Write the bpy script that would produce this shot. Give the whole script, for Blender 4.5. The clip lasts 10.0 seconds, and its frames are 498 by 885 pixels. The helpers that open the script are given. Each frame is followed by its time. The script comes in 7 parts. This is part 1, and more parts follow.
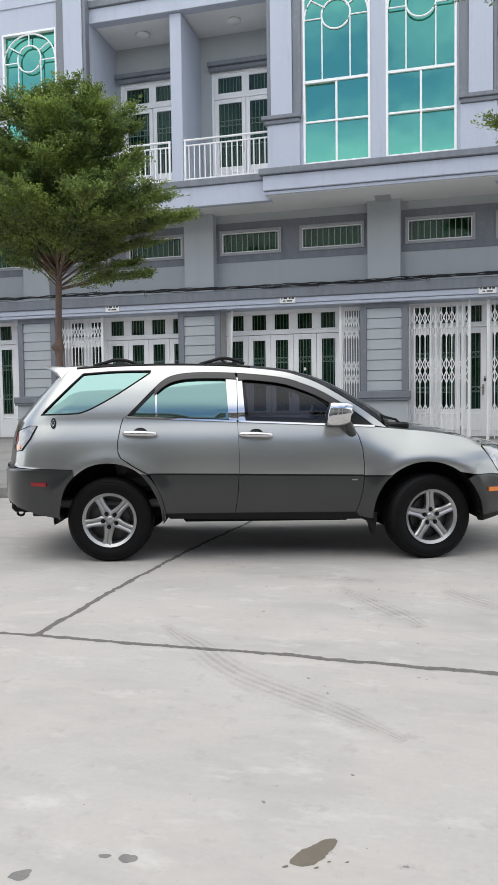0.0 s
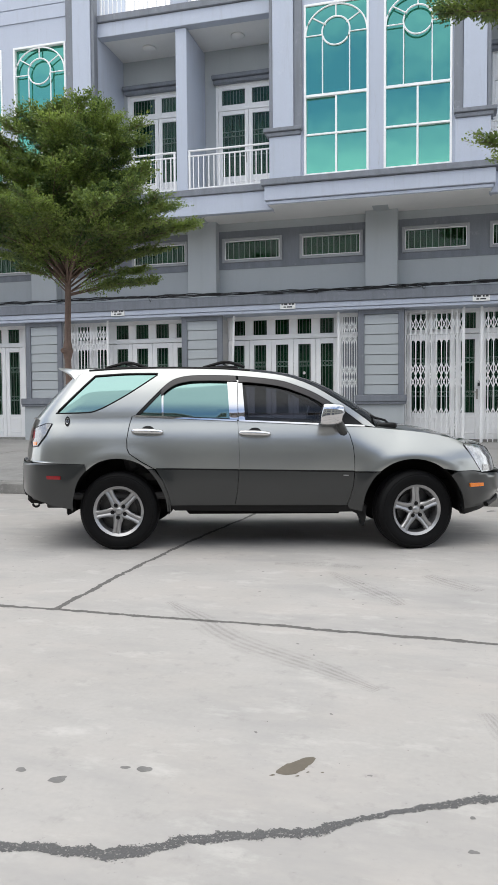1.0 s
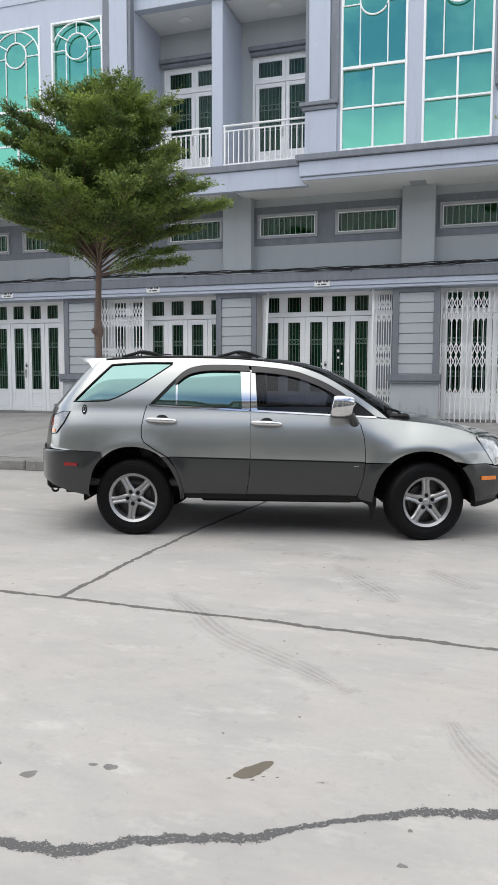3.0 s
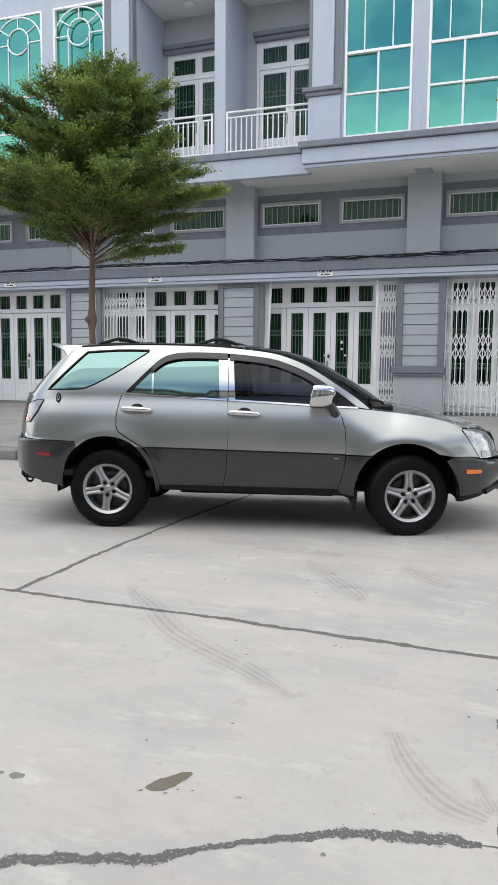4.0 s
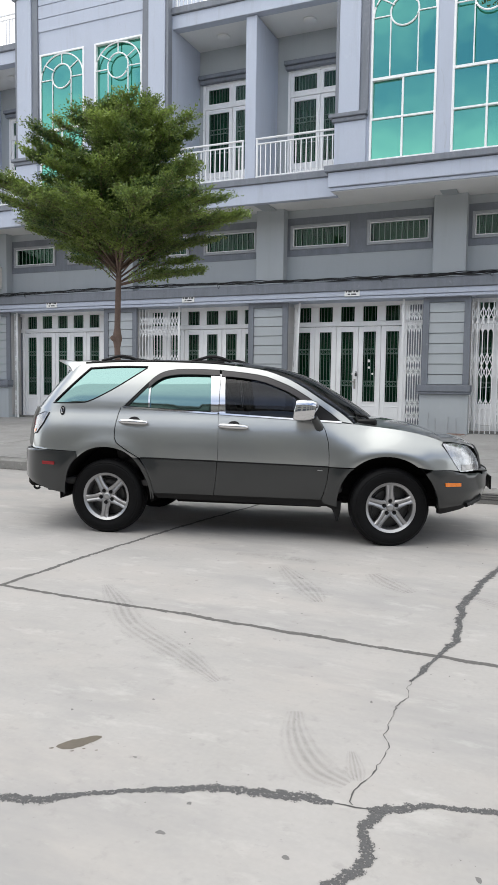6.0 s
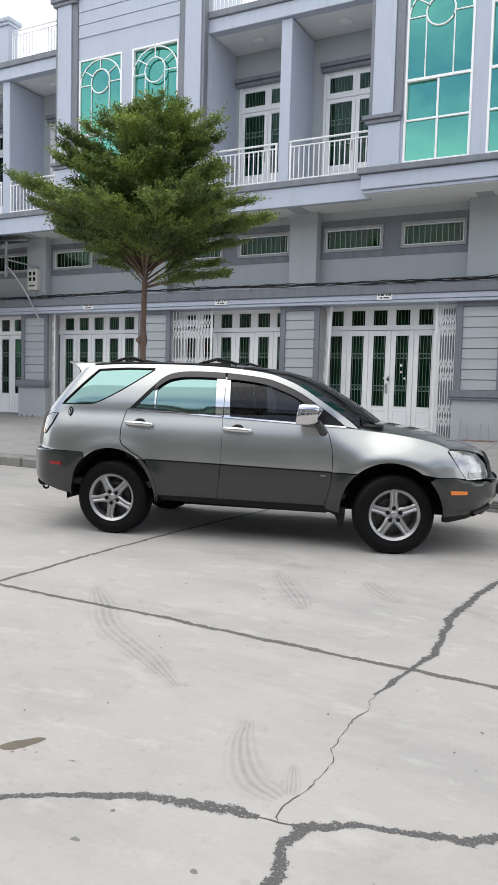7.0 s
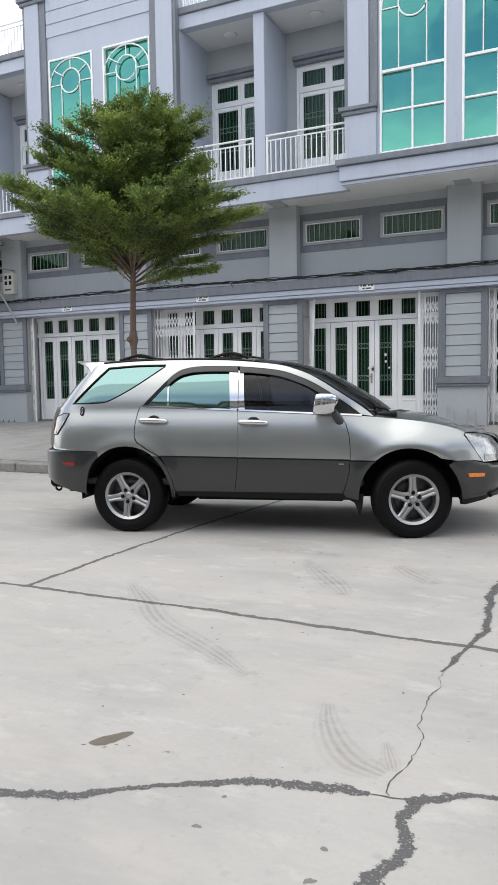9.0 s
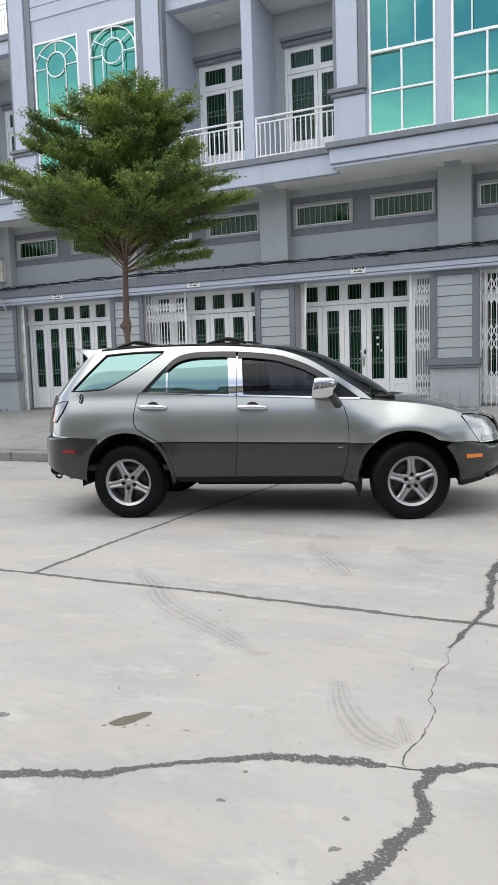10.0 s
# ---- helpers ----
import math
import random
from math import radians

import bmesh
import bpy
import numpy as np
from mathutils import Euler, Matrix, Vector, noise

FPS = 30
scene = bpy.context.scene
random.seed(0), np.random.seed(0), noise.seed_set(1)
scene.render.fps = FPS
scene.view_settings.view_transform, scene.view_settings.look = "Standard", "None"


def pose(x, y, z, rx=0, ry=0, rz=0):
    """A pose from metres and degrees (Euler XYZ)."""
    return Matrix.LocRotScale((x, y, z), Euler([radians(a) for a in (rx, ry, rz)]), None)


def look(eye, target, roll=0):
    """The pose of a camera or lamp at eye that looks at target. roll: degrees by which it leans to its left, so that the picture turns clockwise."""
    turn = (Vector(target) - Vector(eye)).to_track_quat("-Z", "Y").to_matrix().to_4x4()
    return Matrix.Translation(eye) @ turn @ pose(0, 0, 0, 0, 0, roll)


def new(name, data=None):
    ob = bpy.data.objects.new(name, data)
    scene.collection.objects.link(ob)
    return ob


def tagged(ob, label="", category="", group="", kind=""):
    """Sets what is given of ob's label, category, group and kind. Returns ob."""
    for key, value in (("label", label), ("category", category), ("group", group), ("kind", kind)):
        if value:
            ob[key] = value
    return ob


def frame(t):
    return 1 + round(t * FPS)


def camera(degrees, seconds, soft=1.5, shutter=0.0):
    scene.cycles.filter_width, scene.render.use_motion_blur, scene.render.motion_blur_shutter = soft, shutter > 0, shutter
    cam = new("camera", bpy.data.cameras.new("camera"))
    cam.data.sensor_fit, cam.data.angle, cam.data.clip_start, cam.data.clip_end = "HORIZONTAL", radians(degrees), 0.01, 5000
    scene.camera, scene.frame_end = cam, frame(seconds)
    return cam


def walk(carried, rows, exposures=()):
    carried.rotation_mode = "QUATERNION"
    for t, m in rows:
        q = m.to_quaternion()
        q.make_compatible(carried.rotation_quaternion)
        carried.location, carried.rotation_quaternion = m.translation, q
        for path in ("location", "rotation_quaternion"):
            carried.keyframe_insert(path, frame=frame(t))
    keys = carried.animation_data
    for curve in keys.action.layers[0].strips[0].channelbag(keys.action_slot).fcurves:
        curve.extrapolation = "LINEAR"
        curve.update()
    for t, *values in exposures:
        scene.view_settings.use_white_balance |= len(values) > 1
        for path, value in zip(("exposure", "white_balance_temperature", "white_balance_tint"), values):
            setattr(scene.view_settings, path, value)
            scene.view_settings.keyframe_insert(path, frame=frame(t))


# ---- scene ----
cam = camera(37.1, 10.0, soft=0.6)
EXPOSURE = 0.02
SKY, SUN, SUN_UP, SUN_ROUND = 0.252, 0.90, 66.0, 225.0
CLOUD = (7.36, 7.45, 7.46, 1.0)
STEER = 13.0
PATH = [
    (0, (0.3, 0.189, 1.297), (-0.215, 2.119, 1.189), -0.8),
    (0.5, (0.378, -0.064, 1.309), (-0.142, 1.865, 1.206), -0.7),
    (1, (0.443, -0.282, 1.271), (-0.075, 1.647, 1.173), -0.4),
    (1.5, (0.51, -0.397, 1.275), (-0.023, 1.528, 1.181), -0.1),
    (2, (0.599, -0.401, 1.372), (0.031, 1.514, 1.264), -0.3),
    (2.5, (0.677, -0.375, 1.464), (0.073, 1.525, 1.315), -0.1),
    (4, (1.001, 0.04, 1.416), (0.328, 1.913, 1.218), 0.5),
    (4.5, (1.238, 0.116, 1.41), (0.55, 1.986, 1.24), 1.0),
    (5, (1.503, 0.102, 1.41), (0.797, 1.967, 1.256), 1.3),
    (5.5, (1.63, 0.01, 1.384), (0.888, 1.861, 1.236), 1.2),
    (6, (1.656, -0.067, 1.392), (0.85, 1.757, 1.243), 0.8),
    (6.2, (1.657, -0.062, 1.391), (0.819, 1.748, 1.242), 0.9),
    (7.5, (2.138, 0.223, 1.409), (1.208, 1.988, 1.267), 1.7),
    (8, (2.078, 0.22, 1.391), (1.171, 1.997, 1.25), 1.2),
    (8.5, (1.833, 0.093, 1.363), (0.958, 1.886, 1.221), 0.0),
    (9, (1.623, -0.061, 1.359), (0.775, 1.744, 1.208), -0.9),
    (9.5, (1.55, -0.157, 1.378), (0.715, 1.652, 1.206), -1.6),
    (10, (1.567, -0.139, 1.363), (0.743, 1.674, 1.171), -1.8),
]
walk(cam, [(t, look(eye, target, roll)) for t, eye, target, roll in PATH], [(0, EXPOSURE), (10, EXPOSURE)])

# ---- sky and sun: a bright, thinly overcast day ----
world = bpy.data.worlds.new("sky")
scene.world = world
world.use_nodes = True
wn, wl = world.node_tree.nodes, world.node_tree.links
wn.clear()
w_out = wn.new("ShaderNodeOutputWorld")
w_bg = wn.new("ShaderNodeBackground")
w_sky = wn.new("ShaderNodeTexSky")
w_sky.sky_type = "NISHITA"
w_sky.sun_disc = False
w_sky.sun_elevation = radians(SUN_UP)
w_sky.sun_rotation = radians(SUN_ROUND)
w_sky.air_density, w_sky.dust_density = 1.0, 1.2
w_co = wn.new("ShaderNodeTexCoord")
w_map = wn.new("ShaderNodeMapping")
w_map.inputs["Scale"].default_value = (1.0, 1.0, 1.7)
w_noise = wn.new("ShaderNodeTexNoise")
w_noise.inputs["Scale"].default_value = 4.5
w_noise.inputs["Detail"].default_value = 7.0
w_noise.inputs["Roughness"].default_value = 0.58
w_ramp = wn.new("ShaderNodeMapRange")
for key, value in (("From Min", 0.42), ("From Max", 0.70), ("To Min", 0.0), ("To Max", 0.6)):
    w_ramp.inputs[key].default_value = value
w_mix = wn.new("ShaderNodeMix")
w_mix.data_type = "RGBA"
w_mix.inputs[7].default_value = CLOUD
wl.new(w_co.outputs["Generated"], w_map.inputs["Vector"])
wl.new(w_map.outputs[0], w_noise.inputs["Vector"])
wl.new(w_noise.outputs["Fac"], w_ramp.inputs["Value"])
w_sep = wn.new("ShaderNodeSeparateXYZ")
wl.new(w_co.outputs["Generated"], w_sep.inputs[0])
w_haze = wn.new("ShaderNodeMapRange")
for key, value in (("From Min", 0.28), ("From Max", 0.37), ("To Min", 0.72), ("To Max", 0.06)):
    w_haze.inputs[key].default_value = value
wl.new(w_sep.outputs["Z"], w_haze.inputs["Value"])
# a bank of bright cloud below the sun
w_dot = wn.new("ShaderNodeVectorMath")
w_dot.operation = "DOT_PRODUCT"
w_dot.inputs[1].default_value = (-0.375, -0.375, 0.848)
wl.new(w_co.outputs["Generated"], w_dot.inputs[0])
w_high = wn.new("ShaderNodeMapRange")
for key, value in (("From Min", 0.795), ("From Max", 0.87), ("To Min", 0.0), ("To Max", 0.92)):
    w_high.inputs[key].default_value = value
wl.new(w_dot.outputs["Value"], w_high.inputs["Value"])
# and a closed veil higher up
w_top = wn.new("ShaderNodeMapRange")
for key, value in (("From Min", 0.47), ("From Max", 0.66), ("To Min", 0.0), ("To Max", 0.84)):
    w_top.inputs[key].default_value = value
wl.new(w_sep.outputs["Z"], w_top.inputs["Value"])
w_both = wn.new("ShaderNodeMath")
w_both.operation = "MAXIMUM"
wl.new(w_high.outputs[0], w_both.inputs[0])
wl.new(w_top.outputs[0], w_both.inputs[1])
w_veil = wn.new("ShaderNodeMath")
w_veil.operation = "MAXIMUM"
wl.new(w_haze.outputs[0], w_veil.inputs[0])
# the sky behind the houses is white with haze
w_back = wn.new("ShaderNodeMapRange")
for key, value in (("From Min", -0.1), ("From Max", 0.4), ("To Min", 0.0), ("To Max", 0.9)):
    w_back.inputs[key].default_value = value
wl.new(w_sep.outputs["Y"], w_back.inputs["Value"])
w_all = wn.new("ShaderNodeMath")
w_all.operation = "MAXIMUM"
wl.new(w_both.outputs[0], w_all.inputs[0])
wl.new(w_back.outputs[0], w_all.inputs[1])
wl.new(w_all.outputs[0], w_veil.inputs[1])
w_clear = wn.new("ShaderNodeMath")
w_clear.operation = "SUBTRACT"
w_clear.inputs[0].default_value = 1.0
wl.new(w_veil.outputs[0], w_clear.inputs[1])
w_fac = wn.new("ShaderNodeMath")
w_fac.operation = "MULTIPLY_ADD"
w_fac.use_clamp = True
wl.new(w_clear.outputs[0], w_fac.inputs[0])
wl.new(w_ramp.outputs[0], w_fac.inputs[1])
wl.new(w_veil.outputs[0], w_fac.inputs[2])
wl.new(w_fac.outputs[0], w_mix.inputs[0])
w_deep = wn.new("ShaderNodeMix")
w_deep.data_type, w_deep.blend_type = "RGBA", "MULTIPLY"
w_deep.inputs[0].default_value = 1.0
w_deep.inputs[7].default_value = (0.44, 0.55, 0.68, 1.0)
wl.new(w_sky.outputs[0], w_deep.inputs[6])
wl.new(w_deep.outputs[2], w_mix.inputs[6])
wl.new(w_mix.outputs[2], w_bg.inputs["Color"])
w_bg.inputs["Strength"].default_value = SKY
wl.new(w_bg.outputs[0], w_out.inputs["Surface"])
sun = new("sun", bpy.data.lights.new("sun", "SUN"))
sun.data.energy, sun.data.angle, sun.data.color = SUN, radians(58), (1.0, 0.965, 0.905)
_az, _el = radians(SUN_ROUND), radians(SUN_UP)
sun.matrix_world = look((30 * math.sin(_az) * math.cos(_el), 30 * math.cos(_az) * math.cos(_el), 30 * math.sin(_el)), (0, 0, 0))


# ---- materials ----
def surface(name, color, rough=0.6, metal=0.0, vary=0.12, scale=3.0, grain=60.0, bump=0.15, depth=0.004, stains=0.0, second=None,
            coat=0.0, spec=0.5, per_object=0.0, world_space=True, streak=False, rough_vary=0.08):
    """A painted, cast or worn surface: broad patches, fine grain and a fine relief."""
    m = bpy.data.materials.new(name)
    m.use_nodes = True
    n, l = m.node_tree.nodes, m.node_tree.links
    b = n["Principled BSDF"]
    b.inputs["Metallic"].default_value = metal
    b.inputs["Coat Weight"].default_value = coat
    b.inputs["Coat Roughness"].default_value = 0.04
    b.inputs["Specular IOR Level"].default_value = spec
    if world_space:
        src = n.new("ShaderNodeNewGeometry").outputs["Position"]
    else:
        src = n.new("ShaderNodeTexCoord").outputs["Object"]
    if streak:
        mp = n.new("ShaderNodeMapping")
        mp.inputs["Scale"].default_value = (2.2, 2.2, 0.35)
        l.new(src, mp.inputs["Vector"])
        broad_src = mp.outputs[0]
    else:
        broad_src = src
    broad = n.new("ShaderNodeTexNoise")
    broad.inputs["Scale"].default_value = scale
    broad.inputs["Detail"].default_value = 5.0
    broad.inputs["Roughness"].default_value = 0.6
    l.new(broad_src, broad.inputs["Vector"])
    fine = n.new("ShaderNodeTexNoise")
    fine.inputs["Scale"].default_value = grain
    fine.inputs["Detail"].default_value = 3.0
    l.new(src, fine.inputs["Vector"])
    add = n.new("ShaderNodeMath")
    add.operation = "MULTIPLY_ADD"
    l.new(fine.outputs["Fac"], add.inputs[0])
    add.inputs[1].default_value = 0.45
    l.new(broad.outputs["Fac"], add.inputs[2])
    fac = add.outputs[0]
    if per_object:
        info = n.new("ShaderNodeObjectInfo")
        more = n.new("ShaderNodeMath")
        more.operation = "MULTIPLY_ADD"
        l.new(info.outputs["Random"], more.inputs[0])
        more.inputs[1].default_value = per_object
        l.new(fac, more.inputs[2])
        fac = more.outputs[0]
    ramp = n.new("ShaderNodeMapRange")
    ramp.inputs["From Min"].default_value = 0.42
    ramp.inputs["From Max"].default_value = 1.05 + per_object
    l.new(fac, ramp.inputs["Value"])
    mix = n.new("ShaderNodeMix")
    mix.data_type = "RGBA"
    lo = [c * (1 - vary) for c in (second or color)]
    hi = [min(1.0, c * (1 + vary)) for c in color]
    mix.inputs[6].default_value = (*lo, 1)
    mix.inputs[7].default_value = (*hi, 1)
    l.new(ramp.outputs[0], mix.inputs[0])
    out = mix.outputs[2]
    if stains:
        big = n.new("ShaderNodeTexNoise")
        big.inputs["Scale"].default_value = 0.9
        big.inputs["Detail"].default_value = 8.0
        big.inputs["Roughness"].default_value = 0.68
        l.new(broad_src, big.inputs["Vector"])
        r2 = n.new("ShaderNodeMapRange")
        r2.inputs["From Min"].default_value, r2.inputs["From Max"].default_value = 0.52, 0.78
        r2.inputs["To Max"].default_value = stains
        l.new(big.outputs["Fac"], r2.inputs["Value"])
        mx = n.new("ShaderNodeMix")
        mx.data_type = "RGBA"
        l.new(r2.outputs[0], mx.inputs[0])
        l.new(out, mx.inputs[6])
        mx.inputs[7].default_value = (color[0] * 0.62, color[1] * 0.60, color[2] * 0.57, 1)
        out = mx.outputs[2]
    l.new(out, b.inputs["Base Color"])
    rr = n.new("ShaderNodeMapRange")
    rr.inputs["To Min"].default_value = max(0.0, rough - rough_vary)
    rr.inputs["To Max"].default_value = min(1.0, rough + rough_vary)
    l.new(broad.outputs["Fac"], rr.inputs["Value"])
    l.new(rr.outputs[0], b.inputs["Roughness"])
    if bump:
        bp = n.new("ShaderNodeBump")
        bp.inputs["Strength"].default_value = bump
        bp.inputs["Distance"].default_value = depth
        l.new(fac, bp.inputs["Height"])
        l.new(bp.outputs[0], b.inputs["Normal"])
    return m


def glass(name, tint, mirror=0.0, ior=1.5, rough=0.01, wave=0.0):
    """Thin tinted sheet glass: clear body seen through, gloss by Fresnel, a mirror film as a share of the whole."""
    m = bpy.data.materials.new(name)
    m.use_nodes = True
    n, l = m.node_tree.nodes, m.node_tree.links
    n.clear()
    out = n.new("ShaderNodeOutputMaterial")
    tr = n.new("ShaderNodeBsdfTransparent")
    tr.inputs[0].default_value = (*tint, 1)
    gl = n.new("ShaderNodeBsdfGlossy")
    gl.inputs["Roughness"].default_value = rough
    fr = n.new("ShaderNodeFresnel")
    fr.inputs["IOR"].default_value = ior
    mx = n.new("ShaderNodeMixShader")
    up = n.new("ShaderNodeMath")
    up.operation = "ADD"
    up.use_clamp = True
    up.inputs[1].default_value = mirror
    l.new(fr.outputs[0], up.inputs[0])
    l.new(up.outputs[0], mx.inputs[0])
    l.new(tr.outputs[0], mx.inputs[1])
    l.new(gl.outputs[0], mx.inputs[2])
    if wave:
        co = n.new("ShaderNodeNewGeometry")
        no = n.new("ShaderNodeTexNoise")
        no.inputs["Scale"].default_value = 1.6
        l.new(co.outputs["Position"], no.inputs["Vector"])
        bp = n.new("ShaderNodeBump")
        bp.inputs["Strength"].default_value = wave
        bp.inputs["Distance"].default_value = 0.02
        l.new(no.outputs["Fac"], bp.inputs["Height"])
        l.new(bp.outputs[0], gl.inputs["Normal"])
    l.new(mx.outputs[0], out.inputs[0])
    return m


def film_glass(name, body, film, share, rough=0.02, wave=0.25):
    """Reflective solar glass: a coloured body under a tinted mirror film."""
    m = bpy.data.materials.new(name)
    m.use_nodes = True
    n, l = m.node_tree.nodes, m.node_tree.links
    n.clear()
    out = n.new("ShaderNodeOutputMaterial")
    di = n.new("ShaderNodeBsdfDiffuse")
    di.inputs[0].default_value = (*body, 1)
    gl = n.new("ShaderNodeBsdfGlossy")
    gl.inputs[0].default_value = (*film, 1)
    gl.inputs["Roughness"].default_value = rough
    mx = n.new("ShaderNodeMixShader")
    mx.inputs[0].default_value = share
    co = n.new("ShaderNodeNewGeometry")
    no = n.new("ShaderNodeTexNoise")
    no.inputs["Scale"].default_value = 1.1
    l.new(co.outputs["Position"], no.inputs["Vector"])
    bp = n.new("ShaderNodeBump")
    bp.inputs["Strength"].default_value = wave
    bp.inputs["Distance"].default_value = 0.02
    l.new(no.outputs["Fac"], bp.inputs["Height"])
    l.new(bp.outputs[0], gl.inputs["Normal"])
    l.new(di.outputs[0], mx.inputs[1])
    l.new(gl.outputs[0], mx.inputs[2])
    l.new(mx.outputs[0], out.inputs[0])
    return m


def ragged(name, color, grain, ragged_by, porous=0.0, share=1.0, stripes=0.0, soft=0.06):
    """Filler or smear on a strip: solid in its middle, breaking up in grains towards its edges. Reads the strip's own 'across' value, -1 to 1."""
    m = bpy.data.materials.new(name)
    m.use_nodes = True
    n, l = m.node_tree.nodes, m.node_tree.links
    b = n["Principled BSDF"]
    b.inputs["Roughness"].default_value = 0.9
    b.inputs["Specular IOR Level"].default_value = 0.2
    g = n.new("ShaderNodeNewGeometry")

    def noise(scale, detail=4.0, stretch=(1, 1, 1)):
        mp = n.new("ShaderNodeMapping")
        mp.inputs["Scale"].default_value = stretch
        l.new(g.outputs["Position"], mp.inputs["Vector"])
        no = n.new("ShaderNodeTexNoise")
        no.inputs["Scale"].default_value = scale
        no.inputs["Detail"].default_value = detail
        no.inputs["Roughness"].default_value = 0.65
        l.new(mp.outputs[0], no.inputs["Vector"])
        return no.outputs["Fac"]

    def calc(op, *values):
        q = n.new("ShaderNodeMath")
        q.operation = op
        for k, v in enumerate(values):
            if isinstance(v, (int, float)):
                q.inputs[k].default_value = v
            else:
                l.new(v, q.inputs[k])
        return q.outputs[0]

    at = n.new("ShaderNodeAttribute")
    at.attribute_name = "across"
    away = calc("ABSOLUTE", at.outputs["Fac"])
    inner = calc("SUBTRACT", 1.0, away)
    coarse = calc("MULTIPLY", calc("SUBTRACT", noise(grain * 0.22, 3.0), 0.5), ragged_by * 2.0)
    fine = calc("MULTIPLY", calc("SUBTRACT", noise(grain), 0.5), ragged_by * 2.4)
    level = calc("ADD", calc("ADD", inner, coarse), fine)
    rg = n.new("ShaderNodeMapRange")
    rg.inputs["From Min"].default_value, rg.inputs["From Max"].default_value = 0.40 - soft, 0.40 + soft
    l.new(level, rg.inputs["Value"])
    cover = calc("MULTIPLY", rg.outputs[0], share)
    if porous:
        holes = n.new("ShaderNodeMapRange")
        holes.inputs["From Min"].default_value, holes.inputs["From Max"].default_value = 0.53, 0.63
        holes.inputs["To Min"].default_value, holes.inputs["To Max"].default_value = 1.0, 1.0 - porous
        l.new(noise(grain * 0.7), holes.inputs["Value"])
        cover = calc("MULTIPLY", cover, holes.outputs[0])
    if stripes:
        wave = calc("MULTIPLY_ADD", calc("SINE", calc("MULTIPLY", at.outputs["Fac"], stripes)), 0.4, 0.6)
        cover = calc("MULTIPLY", cover, calc("MULTIPLY", wave, calc("MULTIPLY_ADD", noise(9.0, 6.0), 2.2, -0.45)))
    mix = n.new("ShaderNodeMix")
    mix.data_type = "RGBA"
    mix.inputs[6].default_value = (*[c * 0.58 for c in color], 1)
    mix.inputs[7].default_value = (*[c * 1.6 for c in color], 1)
    l.new(noise(grain * 1.6), mix.inputs[0])
    l.new(mix.outputs[2], b.inputs["Base Color"])
    tr = n.new("ShaderNodeBsdfTransparent")
    ms = n.new("ShaderNodeMixShader")
    l.new(cover, ms.inputs[0])
    l.new(tr.outputs[0], ms.inputs[1])
    l.new(b.outputs[0], ms.inputs[2])
    l.new(ms.outputs[0], n["Material Output"].inputs[0])
    return m


def leafy(name, dark, light):
    m = bpy.data.materials.new(name)
    m.use_nodes = True
    n, l = m.node_tree.nodes, m.node_tree.links
    b = n["Principled BSDF"]
    g = n.new("ShaderNodeNewGeometry")
    mix = n.new("ShaderNodeMix")
    mix.data_type = "RGBA"
    no = n.new("ShaderNodeTexNoise")
    no.inputs["Scale"].default_value = 1.7
    l.new(g.outputs["Position"], no.inputs["Vector"])
    ad = n.new("ShaderNodeMath")
    ad.operation = "MULTIPLY_ADD"
    l.new(g.outputs["Random Per Island"], ad.inputs[0])
    ad.inputs[1].default_value = 0.35
    l.new(no.outputs["Fac"], ad.inputs[2])
    rg = n.new("ShaderNodeMapRange")
    rg.inputs["From Min"].default_value, rg.inputs["From Max"].default_value = 0.38, 0.98
    l.new(ad.outputs[0], rg.inputs["Value"])
    l.new(rg.outputs[0], mix.inputs[0])
    mix.inputs[6].default_value, mix.inputs[7].default_value = (*dark, 1), (*light, 1)
    l.new(mix.outputs[2], b.inputs["Base Color"])
    b.inputs["Roughness"].default_value = 0.42
    tl = n.new("ShaderNodeBsdfTranslucent")
    l.new(mix.outputs[2], tl.inputs[0])
    ms = n.new("ShaderNodeMixShader")
    ms.inputs[0].default_value = 0.38
    l.new(b.outputs[0], ms.inputs[1])
    l.new(tl.outputs[0], ms.inputs[2])
    l.new(ms.outputs[0], n["Material Output"].inputs[0])
    return m


CONCRETE = surface("street concrete", (0.392, 0.373, 0.358), 0.78, vary=0.08, scale=1.6, grain=42, bump=0.3, depth=0.003, stains=0.22, second=(0.378, 0.362, 0.345))


